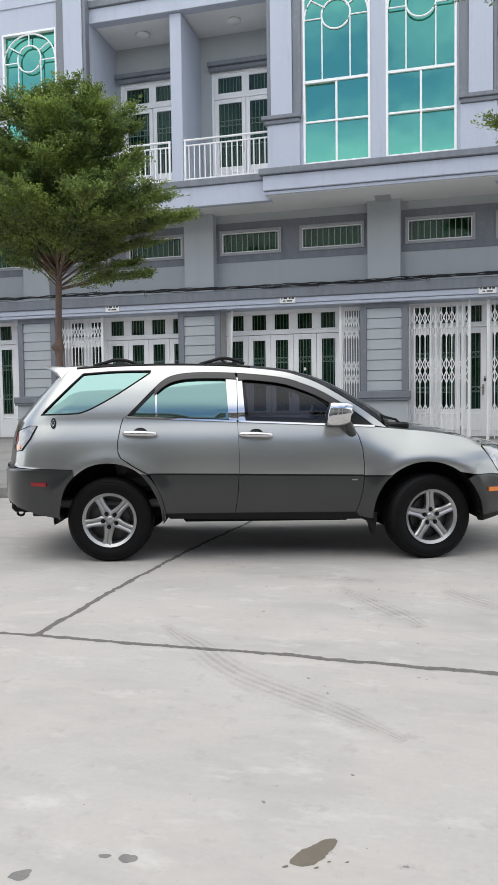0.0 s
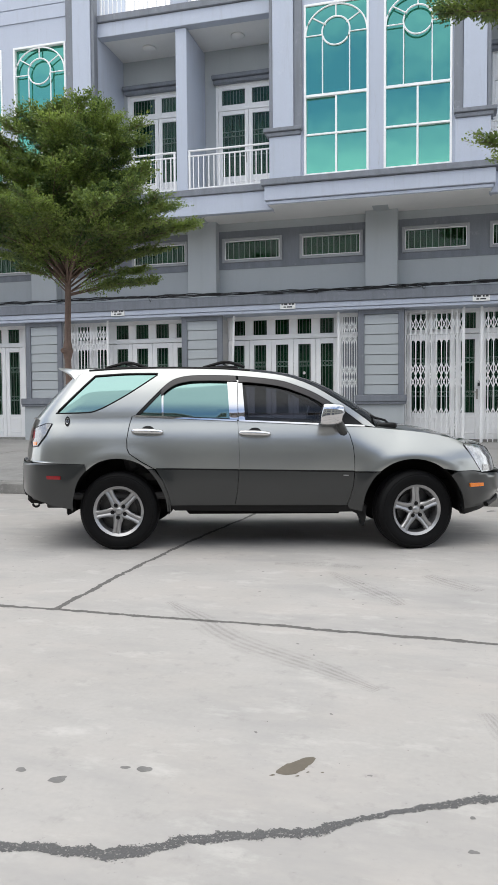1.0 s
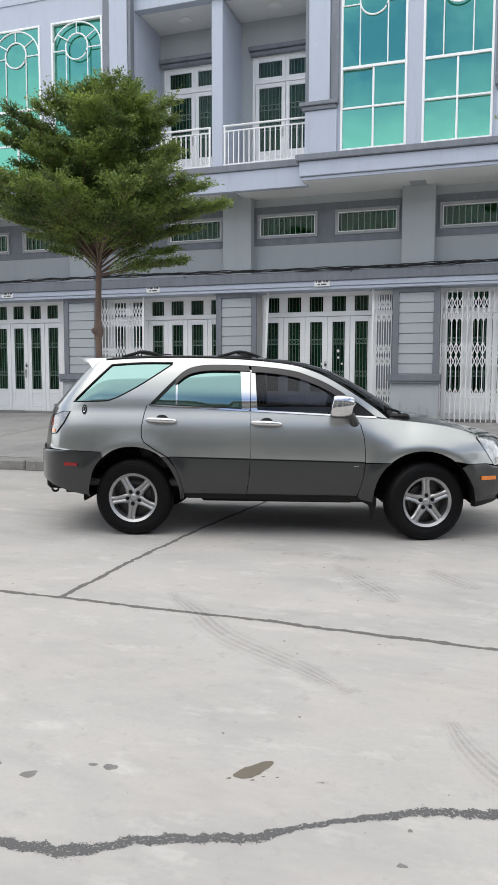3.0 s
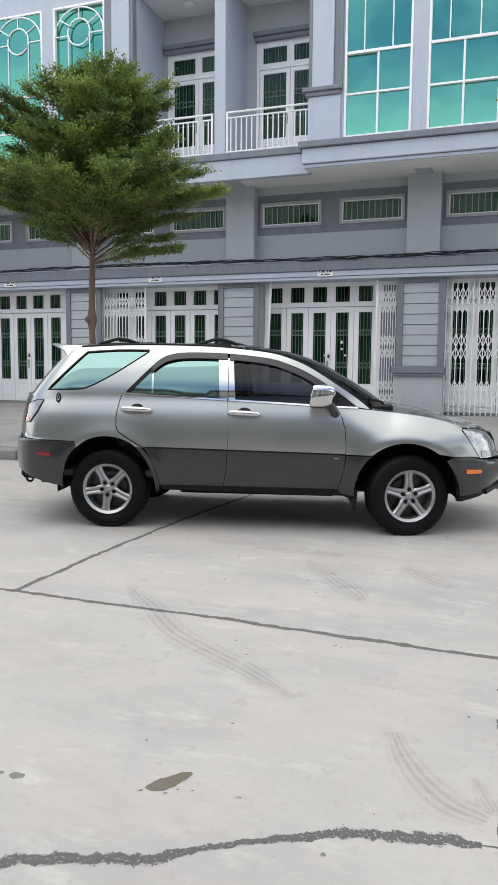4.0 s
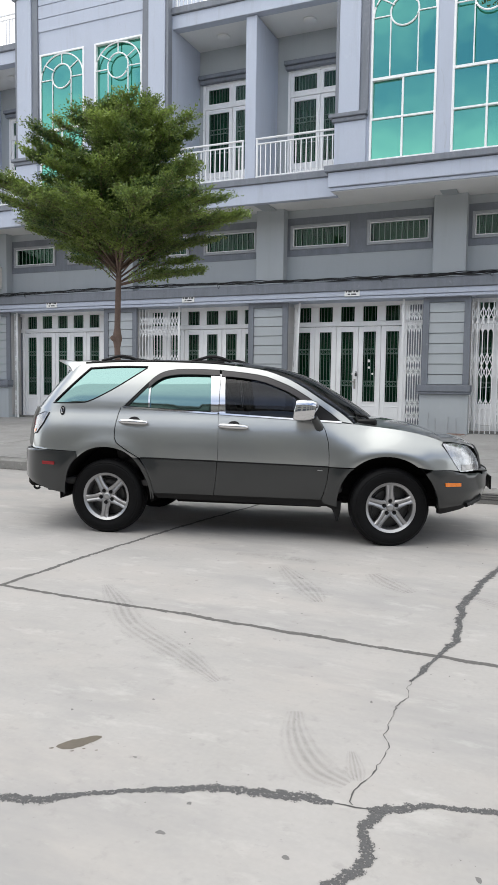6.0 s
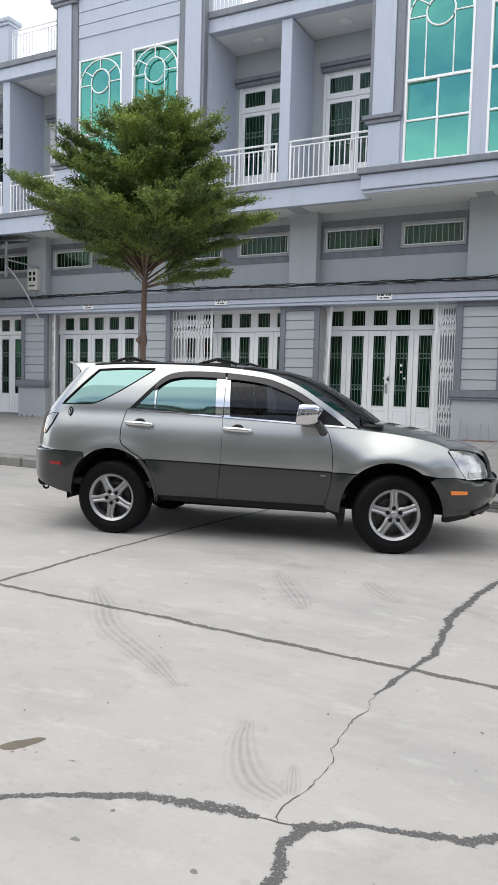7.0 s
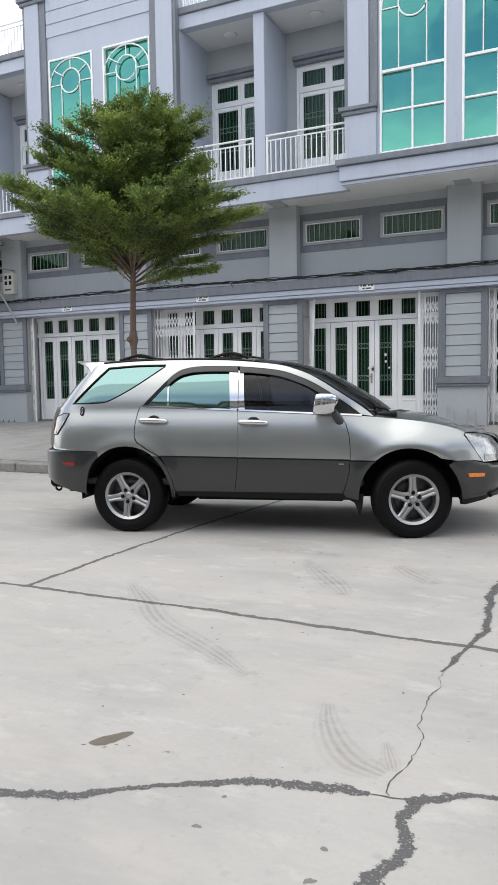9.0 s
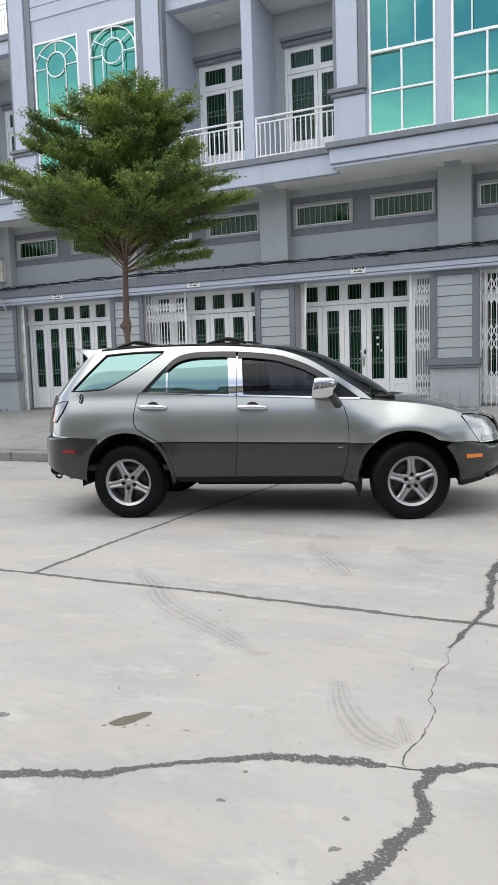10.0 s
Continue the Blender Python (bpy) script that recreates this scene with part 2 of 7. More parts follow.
def weather(m, layers):
    """Lays dust, damp and worn patches over a surface: (scale, stretch, from, to, share, colour)."""
    n, l = m.node_tree.nodes, m.node_tree.links
    b = n["Principled BSDF"]
    out = b.inputs["Base Color"].links[0].from_socket
    g = n.new("ShaderNodeNewGeometry")
    for k, (scale, stretch, lo, hi, share, color) in enumerate(layers):
        mp = n.new("ShaderNodeMapping")
        mp.inputs["Scale"].default_value = stretch
        mp.inputs["Location"].default_value = (3.7 * k, 1.9 * k, 0.7 * k)
        l.new(g.outputs["Position"], mp.inputs["Vector"])
        no = n.new("ShaderNodeTexNoise")
        no.inputs["Scale"].default_value = scale
        no.inputs["Detail"].default_value = 7.0
        no.inputs["Roughness"].default_value = 0.66
        l.new(mp.outputs[0], no.inputs["Vector"])
        rg = n.new("ShaderNodeMapRange")
        rg.inputs["From Min"].default_value, rg.inputs["From Max"].default_value = lo, hi
        rg.inputs["To Max"].default_value = share
        l.new(no.outputs["Fac"], rg.inputs["Value"])
        mx = n.new("ShaderNodeMix")
        mx.data_type = "RGBA"
        l.new(rg.outputs[0], mx.inputs[0])
        l.new(out, mx.inputs[6])
        mx.inputs[7].default_value = (*color, 1)
        out = mx.outputs[2]
    l.new(out, b.inputs["Base Color"])


weather(CONCRETE, ((0.55, (1, 1.6, 1), 0.46, 0.66, 0.75, (0.425, 0.392, 0.366)), (1.1, (0.6, 1.7, 1), 0.48, 0.66, 0.8, (0.318, 0.308, 0.301)),
                   (4.2, (0.7, 1.3, 1), 0.56, 0.72, 0.5, (0.54, 0.525, 0.50)), (9.0, (1, 1, 1), 0.58, 0.70, 0.5, (0.28, 0.27, 0.258)),
                   (30.0, (1, 1, 1), 0.64, 0.73, 0.55, (0.20, 0.195, 0.19))))
PAVING = surface("pavement concrete", (0.31, 0.30, 0.288), 0.85, vary=0.12, scale=1.2, grain=50, bump=0.35, depth=0.004, stains=0.3, per_object=0.25)
KERBSTONE = surface("kerb concrete", (0.27, 0.262, 0.246), 0.85, vary=0.16, scale=2.0, grain=45, bump=0.4, depth=0.005, stains=0.45)
HAIRLINE = surface("open crack", (0.085, 0.082, 0.08), 0.9, vary=0.3, scale=20, grain=150, bump=0.4)
OIL = surface("damp oil stain", (0.125, 0.106, 0.082), 0.62, vary=0.2, scale=6, grain=60, bump=0.1)
OIL_DARK = surface("dry oil spot", (0.17, 0.165, 0.16), 0.75, vary=0.3, scale=12, grain=120, bump=0.2)
LIGHT_PAINT = surface("pale lavender-grey wall paint", (0.485, 0.526, 0.618), 0.62, vary=0.07, scale=0.9, grain=45, bump=0.14, depth=0.003, stains=0.26, streak=True)
MID_PAINT = surface("grey wall paint", (0.43, 0.458, 0.475), 0.62, vary=0.06, scale=0.9, grain=45, bump=0.14, depth=0.003, stains=0.12, streak=True)
DARK_PAINT = surface("slate-grey trim paint", (0.195, 0.210, 0.240), 0.58, vary=0.2, scale=2.4, grain=45, bump=0.2, depth=0.003, stains=0.5, streak=True)
SOFFIT_PAINT = surface("soffit paint", (0.80, 0.80, 0.79), 0.7, vary=0.06, scale=0.8, grain=40, bump=0.1, stains=0.12)
WHITE_PAINT = surface("white gloss paint", (0.92, 0.92, 0.92), 0.36, vary=0.05, scale=2.5, grain=60, bump=0.06, stains=0.06)
WHITE_METAL = surface("white enamelled steel", (0.88, 0.88, 0.88), 0.34, vary=0.06, scale=4, grain=60, bump=0.05)
FRAME_GREY = surface("grey window surround", (0.37, 0.38, 0.40), 0.55, vary=0.08, scale=3, grain=60, bump=0.08, stains=0.2)
BAR_PAINT = surface("pale window bar steel", (0.30, 0.40, 0.34), 0.45, vary=0.12, scale=5, grain=80, bump=0.05)
GRILLE_PAINT = surface("green-grey grille steel", (0.14, 0.22, 0.18), 0.45, vary=0.12, scale=5, grain=80, bump=0.05)
GREEN_GLASS = glass("green door glass", (0.36, 0.68, 0.52), mirror=0.0, ior=1.42, wave=0.2)
TRANSOM_GLASS = glass("green transom glass", (0.40, 0.64, 0.52), mirror=0.0, ior=1.34, wave=0.3)
DOOR_CURTAIN = surface("dark green door curtain", (0.030, 0.115, 0.075), 0.9, vary=0.3, scale=5, grain=90, bump=0.3)
TEAL_GLASS = film_glass("teal solar glass", (0.030, 0.17, 0.11), (0.155, 0.455, 0.36), 0.76)
DARK_ROOM = surface("dim room plaster", (0.22, 0.23, 0.22), 0.8, vary=0.15, scale=1.5)
PAPER = surface("pale sticker", (0.84, 0.84, 0.82), 0.5, vary=0.05, bump=0)
INK = surface("dark sign ink", (0.05, 0.05, 0.055), 0.5, vary=0.1, bump=0)
CABLE = surface("black cable sheath", (0.012, 0.013, 0.016), 0.5, vary=0.3, scale=8, bump=0.1)
TILE = surface("greyish reveal tile", (0.50, 0.48, 0.47), 0.4, vary=0.12, scale=2.0, grain=30, bump=0.1, per_object=0.3)
GALV = surface("galvanised steel", (0.46, 0.47, 0.48), 0.42, metal=0.7, vary=0.15, scale=6, bump=0.1)
AWNING_CLOTH = surface("dark blue-grey awning sheet", (0.075, 0.085, 0.11), 0.7, vary=0.2, scale=2, grain=80, bump=0.1, stains=0.3)
METER_CASE = surface("cream meter casing", (0.62, 0.60, 0.54), 0.5, vary=0.1, scale=6, bump=0.1, stains=0.25)
BLACK_GLASS = surface("dark meter window", (0.03, 0.03, 0.035), 0.15, vary=0.2, bump=0)
BRICK_RED = surface("weathered brick", (0.24, 0.165, 0.135), 0.85, vary=0.25, scale=9, bump=0.5, per_object=0.4)
BARK = surface("smooth brown bark", (0.17, 0.115, 0.09), 0.8, vary=0.28, scale=7, grain=45, bump=0.6, depth=0.012)
SCUFF = ragged("dark tyre scuff", (0.15, 0.145, 0.14), 22.0, 0.34, share=0.26, stripes=17.0, soft=0.45)
SEALANT = ragged("bitumen joint filler", (0.118, 0.113, 0.109), 40.0, 0.40)
CRACKFILL = ragged("crumbled bitumen filler", (0.10, 0.099, 0.10), 120.0, 0.50, porous=0.85)
DIRT = ragged("gutter dirt", (0.12, 0.11, 0.10), 30.0, 0.40, share=0.8, soft=0.2)
weather(LIGHT_PAINT, ((2.6, (2.6, 2.6, 0.22), 0.54, 0.74, 0.45, (0.37, 0.39, 0.43)), (5.0, (1, 1, 1), 0.60, 0.72, 0.35, (0.58, 0.62, 0.68)), (16.0, (1, 1, 0.6), 0.64, 0.74, 0.4, (0.33, 0.34, 0.36))))
weather(DARK_PAINT, ((2.4, (2.2, 2.2, 0.3), 0.52, 0.72, 0.5, (0.13, 0.14, 0.155)), (7.0, (1, 1, 1), 0.60, 0.72, 0.55, (0.33, 0.34, 0.36))))
weather(MID_PAINT, ((2.0, (2.4, 2.4, 0.25), 0.55, 0.76, 0.3, (0.34, 0.355, 0.36)), (4.0, (1, 1, 1), 0.58, 0.74, 0.25, (0.50, 0.525, 0.535))))
weather(WHITE_PAINT, ((3.0, (2.0, 2.0, 0.4), 0.58, 0.78, 0.22, (0.70, 0.69, 0.66)),))
weather(PAVING, ((0.9, (1, 1, 1), 0.48, 0.70, 0.6, (0.22, 0.215, 0.205)), (3.5, (1, 1, 1), 0.55, 0.72, 0.6, (0.40, 0.39, 0.375)), (14.0, (1, 1, 1), 0.58, 0.70, 0.5, (0.17, 0.165, 0.16))))
weather(KERBSTONE, ((1.4, (1, 1, 1), 0.46, 0.68, 0.7, (0.16, 0.155, 0.145)), (12.0, (1, 1, 1), 0.56, 0.70, 0.5, (0.42, 0.41, 0.39))))
LEAF = leafy("small green leaves", (0.040, 0.088, 0.034), (0.335, 0.43, 0.10))
BRASS = surface("worn steel lock", (0.45, 0.43, 0.40), 0.35, metal=0.8, vary=0.2, scale=12, bump=0.05)
ROOFTILE = surface("far roof sheet", (0.22, 0.18, 0.16), 0.7, vary=0.2, scale=0.5)
FARWALL = surface("opposite wall plaster", (0.34, 0.345, 0.32), 0.8, vary=0.15, scale=0.3)


# ---- mesh building ----
class Mesher:
    """Collects simple solids in one mesh."""

    def __init__(self):
        self.v, self.f = [], []

    def add(self, verts, faces):
        o = len(self.v)
        self.v.extend(verts)
        self.f.extend([tuple(i + o for i in f) for f in faces])
        return self

    def box(self, x0, x1, y0, y1, z0, z1, c=0.006):
        """A box with chamfered edges."""
        c = min(c, (x1 - x0) * 0.3, (y1 - y0) * 0.3, (z1 - z0) * 0.3)
        lo, hi = (x0, y0, z0), (x1, y1, z1)
        verts, idx = [], {}
        for sx in (0, 1):
            for sy in (0, 1):
                for sz in (0, 1):
                    s = (sx, sy, sz)
                    for axis in range(3):
                        p = []
                        for k in range(3):
                            e = (lo, hi)[s[k]][k]
                            p.append(e if k == axis else e + (c if s[k] == 0 else -c))
                        idx[(s, axis)] = len(verts)
                        verts.append(tuple(p))
        faces = []
        for axis in range(3):
            a, b = [k for k in range(3) if k != axis]
            for side in (0, 1):
                ring = []
                for ua, ub in ((0, 0), (1, 0), (1, 1), (0, 1)):
                    s = [0, 0, 0]
                    s[axis], s[a], s[b] = side, ua, ub
                    ring.append(idx[(tuple(s), axis)])
                flip = (side == 0) != (axis == 1)
                faces.append(tuple(reversed(ring)) if flip else tuple(ring))
            for ua in (0, 1):
                for ub in (0, 1):
                    s0, s1 = [0, 0, 0], [0, 0, 0]
                    s0[a], s0[b], s1[a], s1[b] = ua, ub, ua, ub
                    s1[axis] = 1
                    q = (idx[(tuple(s0), a)], idx[(tuple(s0), b)], idx[(tuple(s1), b)], idx[(tuple(s1), a)])
                    faces.append(q)
        for sx in (0, 1):
            for sy in (0, 1):
                for sz in (0, 1):
                    faces.append(tuple(idx[((sx, sy, sz), k)] for k in range(3)))
        return self.add(verts, faces)

    def tube(self, pts, r, n=6, r_end=None, cap=True):
        pts = [Vector(p) for p in pts]
        rings = []
        for i, p in enumerate(pts):
            d = (pts[min(i + 1, len(pts) - 1)] - pts[max(i - 1, 0)]).normalized()
            up = Vector((0, 0, 1)) if abs(d.z) < 0.9 else Vector((1, 0, 0))
            a = d.cross(up).normalized()
            b = d.cross(a).normalized()
            k = i / max(1, len(pts) - 1)
            rr = r[i] if isinstance(r, (list, tuple)) else (r if r_end is None else r + (r_end - r) * k)
            rings.append([tuple(p + rr * (math.cos(2 * math.pi * j / n) * a + math.sin(2 * math.pi * j / n) * b)) for j in range(n)])
        faces = []
        for i in range(len(rings) - 1):
            for j in range(n):
                faces.append((i * n + j, i * n + (j + 1) % n, (i + 1) * n + (j + 1) % n, (i + 1) * n + j))
        if cap:
            faces.append(tuple(range(n - 1, -1, -1)))
            faces.append(tuple(range((len(rings) - 1) * n, len(rings) * n)))
        return self.add([v for ring in rings for v in ring], faces)

    def lathe(self, profile, n=48, close=True):
        """Turns (radius, y) points about the y axis."""
        m = len(profile)
        verts = [(r * math.cos(2 * math.pi * i / n), y, r * math.sin(2 * math.pi * i / n)) for i in range(n) for r, y in profile]
        faces = []
        for i in range(n):
            k = (i + 1) % n
            for j in range(m if close else m - 1):
                q = (j + 1) % m
                faces.append((i * m + j, i * m + q, k * m + q, k * m + j))
        return self.add(verts, faces)

    def move(self, mtx):
        self.v = [tuple(mtx @ Vector(p)) for p in self.v]
        return self

    def mesh(self, name, material, smooth=False):
        me = bpy.data.meshes.new(name)
        me.from_pydata(self.v, [], self.f)
        me.materials.append(material)
        bm = bmesh.new()
        bm.from_mesh(me)
        bmesh.ops.recalc_face_normals(bm, faces=bm.faces)
        bm.to_mesh(me)
        bm.free()
        if smooth:
            me.shade_smooth()
            me.set_sharp_from_angle(angle=radians(38))
        return me


def part(name, mm, material, parent=None, label="", smooth=False, at=None):
    """One mesh object, under a thing or a part. mm: a Mesher or a ready mesh."""
    me = mm.mesh(name, material, smooth) if isinstance(mm, Mesher) else mm
    ob = new(name, me)
    if parent is not None:
        ob.parent = parent
    if at is not None:
        ob.matrix_basis = at
    if label:
        ob["label"] = label
    return ob


def thing(name, label, category, group="", at=None):
    ob = new(name)
    if at is not None:
        ob.matrix_basis = at
    return tagged(ob, label, category, group)


def setting(name, mm, material, label, smooth=False):
    return tagged(part(name, mm, material, smooth=smooth), label=label, category=name.split("_")[0], kind="structure")


def spline(pts, per=6):
    """A smooth line through a few points."""
    out = []
    n = len(pts)
    for i in range(n - 1):
        p0, p1, p2, p3 = pts[max(i - 1, 0)], pts[i], pts[i + 1], pts[min(i + 2, n - 1)]
        for k in range(per):
            t = k / per
            out.append(tuple(0.5 * (2 * b + (c - a) * t + (2 * a - 5 * b + 4 * c - d) * t * t + (3 * b - a - 3 * c + d) * t ** 3)
                             for a, b, c, d in zip(p0, p1, p2, p3)))
    out.append(tuple(pts[-1]))
    return out


# ---- ground, kerb and pavement ----
KERB_Y, WALL_Y = 9.42, 16.2
PAVE_FRONT, PAVE_BACK = 0.15, 0.45


def pave_z(y):
    return PAVE_FRONT + (PAVE_BACK - PAVE_FRONT) * (y - KERB_Y) / (16.1 - KERB_Y)


g = Mesher()
xs = [-600, -60, -20, -10, -6, -3, 0, 3, 6, 10, 20, 60, 600]
ys = [-600, -60, -20, -8, -4, -2, 0, 2, 4, 6, 8, 10, 14, 40, 600]
gv = [(x, y, 0.0) for y in ys for x in xs]
gf = [(j * len(xs) + i, j * len(xs) + i + 1, (j + 1) * len(xs) + i + 1, (j + 1) * len(xs) + i) for j in range(len(ys) - 1) for i in range(len(xs) - 1)]
g.add(gv, gf)
setting("ground", g, CONCRETE, "pale worn cast concrete street with dust and scuffs")


def ribbon(line, width, z=0.001, seed=1, rough=0.35, steps=10):
    """A flat strip along a line, two faces wide; width may change along it."""
    rnd = random.Random(seed)
    pts = spline(line, steps)
    rows = [[], [], []]
    for i, p in enumerate(pts):
        a, b = pts[max(i - 1, 0)], pts[min(i + 1, len(pts) - 1)]
        dx, dy = b[0] - a[0], b[1] - a[1]
        d = math.hypot(dx, dy) or 1
        w = p[2] if len(p) > 2 else width
        for row, u in zip(rows, (-1, 0, 1)):
            k = u * w * (0.5 + rough * (rnd.random() - 0.5))
            row.append((p[0] + dy / d * k, p[1] - dx / d * k, z))
    n = len(pts)
    faces = [(q * n + i, (q + 1) * n + i, (q + 1) * n + i + 1, q * n + i + 1) for q in (0, 1) for i in range(n - 1)]
    return rows[0] + rows[1] + rows[2], faces


LAYER = [0.0006]


def strip(name, line, width, material, label, seed, rough=0.35, steps=10, category="crack"):
    mm = Mesher()
    LAYER[0] += 0.0001
    mm.add(*ribbon(line, width, LAYER[0], seed, rough, steps))
    ob = part(name, mm, material)
    across = ob.data.attributes.new("across", "FLOAT", "POINT")
    n = len(ob.data.vertices) // 3
    across.data.foreach_set("value", [-1.0] * n + [0.0] * n + [1.0] * n)
    return tagged(ob, label=label, category=category, kind="structure")


def wander(line, amount, seed, step=0.06):
    """The line with small crooked steps, as a crack runs."""
    rnd = random.Random(seed)
    out = []
    for a, b in zip(line, line[1:]):
        k = max(1, int(math.dist(a[:2], b[:2]) / step))
        for i in range(k):
            t = i / k
            q = [u + (v - u) * t for u, v in zip(a, b)]
            q[0] += rnd.uniform(-1, 1) * amount
            q[1] += rnd.uniform(-1, 1) * amount
            out.append(tuple(q))
    out.append(tuple(line[-1]))
    return out


strip("joint_seal", wander([(-40, 3.85), (-6, 3.85), (-2, 3.86), (-0.5, 3.85), (0.5, 3.81), (1.6, 3.80), (6, 3.8), (40, 3.8)], 0.009, 3, 0.16), 0.066, SEALANT,
      "long straight joint sealed with grey bitumen", 5, 0.35, 3)
strip("joint_seal", wander([(-1.94, 3.87), (-1.95, 5.0), (-1.90, 6.4), (-1.78, 7.75), (-1.72, 9.40)], 0.008, 4, 0.14), 0.064, SEALANT,
      "slab joint sealed with grey bitumen under the car", 6, 0.35, 3)
strip("crack_filled", wander([(-4.0, 1.2, 0.072), (-2.0, 1.45, 0.072), (-1.0, 1.53, 0.072), (-0.70, 1.57, 0.065), (-0.48, 1.585, 0.087), (-0.30, 1.70, 0.072), (-0.11, 1.785, 0.080),
                              (0.09, 1.86, 0.080), (0.17, 1.945, 0.043), (0.33, 2.04, 0.043), (0.55, 2.16, 0.072), (0.70, 2.20, 0.072),
                              (0.87, 2.235, 0.094), (0.96, 2.245, 0.043)], 0.007, 11, 0.06), 0.05, CRACKFILL,
      "wavy street crack filled with crumbling grey bitumen", 8, 0.34, 3)
strip("crack_hairline", wander([(0.95, 2.245), (1.0, 2.25), (1.08, 2.265)], 0.006, 13, 0.03), 0.006, HAIRLINE, "thin open crack in the concrete", 9, 0.9, 1)
strip("crack_filled", wander([(1.07, 2.265, 0.043), (1.16, 2.31, 0.072), (1.27, 2.37, 0.043), (1.41, 2.41, 0.051), (1.58, 2.46, 0.072), (1.72, 2.56, 0.080), (1.85, 2.62, 0.072),
                              (2.6, 2.8, 0.072), (4.0, 3.0, 0.072)], 0.007, 15, 0.05), 0.04, CRACKFILL,
      "wavy street crack filled with crumbling grey bitumen", 10, 0.34, 3)
strip("crack_filled", wander([(1.13, 2.28, 0.072), (1.10, 2.22, 0.072), (1.085, 2.15, 0.065), (1.125, 2.08, 0.072), (1.142, 2.0, 0.072), (1.107, 1.887, 0.080), (1.075, 1.78, 0.087), (1.04, 1.70, 0.087),
                              (0.95, 1.50, 0.087), (0.9, 1.1, 0.087)], 0.008, 17, 0.04), 0.05, CRACKFILL,
      "broad crack branch filled with crumbling bitumen", 12, 0.34, 3)
strip("crack_hairline", wander([(1.02, 2.26), (1.01, 2.28), (1.004, 2.36), (1.037, 2.48), (1.036, 2.58), (1.041, 2.73), (0.998, 2.81), (0.996, 2.93), (0.985, 3.10), (1.012, 3.22), (0.982, 3.34), (1.0, 3.49), (1.03, 3.78)], 0.0065, 19, 0.022),
      0.0042, HAIRLINE, "thin crooked open crack across the slab", 14, 1.1, 1)
strip("crack_filled", wander([(0.985, 3.40, 0.022), (1.02, 3.62, 0.051), (1.03, 3.74, 0.029), (1.05, 3.85, 0.043), (1.09, 4.07, 0.072), (1.06, 4.45, 0.065), (1.03, 4.78, 0.087), (1.06, 5.32, 0.080),
                              (1.10, 5.69, 0.087), (1.21, 6.26, 0.087), (1.3, 7.2, 0.087), (1.35, 9.4, 0.087)], 0.009, 21, 0.075), 0.05, CRACKFILL,
      "ragged crack filled with dark bitumen", 16, 0.36, 3)


def blotch(x, y, a, b, turn, seed, lobes=0.18, n=26):
    rnd = random.Random(seed)
    ph = [rnd.uniform(0, 6.28) for _ in range(3)]
    out = []
    for i in range(n):
        w = 2 * math.pi * i / n
        r = 1 + lobes * (math.sin(2 * w + ph[0]) * 0.6 + math.sin(3 * w + ph[1]) * 0.4 + math.sin(5 * w + ph[2]) * 0.25)
        px, py = a * r * math.cos(w), b * r * math.sin(w)
        c, s = math.cos(turn), math.sin(turn)
        out.append((x + px * c - py * s, y + px * s + py * c, 0.0005))
    return out, [tuple(range(n))]


def stain(x, y, a, b, turn, seed, material, label, lobes=0.18):
    mm = Mesher()
    mm.add(*blotch(x, y, a, b, turn, seed, lobes))
    return tagged(part("oil_stain", mm, material), label=label, category="stain", kind="structure")


# the large stain: two lobes run together, with a bite between them
mm = Mesher()
run = []
for i in range(44):
    w = 2 * math.pi * i / 44
    far = 0.0
    for cx, cy, ea, eb in ((-0.022, 0.0, 0.066, 0.036), (0.040, 0.006, 0.050, 0.027)):
        # the farther wall of each lobe along this bearing
        lo, hi = 0.0, 0.16
        for _ in range(18):
            mid = (lo + hi) / 2
            if ((mid * math.cos(w) - cx) / ea) ** 2 + ((mid * math.sin(w) - cy) / eb) ** 2 < 1:
                lo = mid
            else:
                hi = mid
        far = max(far, lo)
    far *= 1 + 0.05 * math.sin(7 * w) + 0.03 * math.sin(13 * w + 1)
    c, q = math.cos(radians(54)), math.sin(radians(54))
    u, v = far * math.cos(w), far * math.sin(w)
    run.append((-0.064 + u * c - v * q, 2.232 + u * q + v * c, 0.0005))
mm.add(run, [tuple(range(44))])
tagged(part("oil_stain", mm, OIL), label="damp brown oil stain on the concrete", category="stain", kind="structure")
for x, y, r in ((-0.135, 2.15, 0.006), (-0.05, 2.165, 0.005), (-0.02, 2.20, 0.004), (0.03, 2.21, 0.004)):
    stain(x, y, r * 1.4, r, 0.4, 14, OIL, "drip of oil beside the stain", 0.3)
stain(-0.84, 1.94, 0.035, 0.020, 0.4, 6, OIL_DARK, "small grey oil spot on the concrete", 0.3)
stain(-0.58, 2.08, 0.026, 0.022, 0.2, 7, OIL_DARK, "small round oil spot on the concrete")
stain(-0.65, 2.075, 0.017, 0.011, 0.2, 8, OIL_DARK, "tiny oil spot on the concrete")
stain(-1.0, 1.97, 0.019, 0.016, 0.0, 9, OIL_DARK, "tiny oil spot on the concrete")
stain(0.92, 1.91, 0.013, 0.010, 0.0, 10, OIL_DARK, "tiny oil spot on the concrete")
stain(0.52, 1.86, 0.014, 0.011, 0.5, 11, OIL_DARK, "tiny oil spot on the concrete", 0.4)
stain(0.93, 1.76, 0.017, 0.012, 0.9, 12, OIL_DARK, "tiny oil spot on the concrete", 0.4)
stain(0.95, 8.95, 0.07, 0.05, 0.9, 13, OIL_DARK, "dark spot beside the kerb", 0.4)

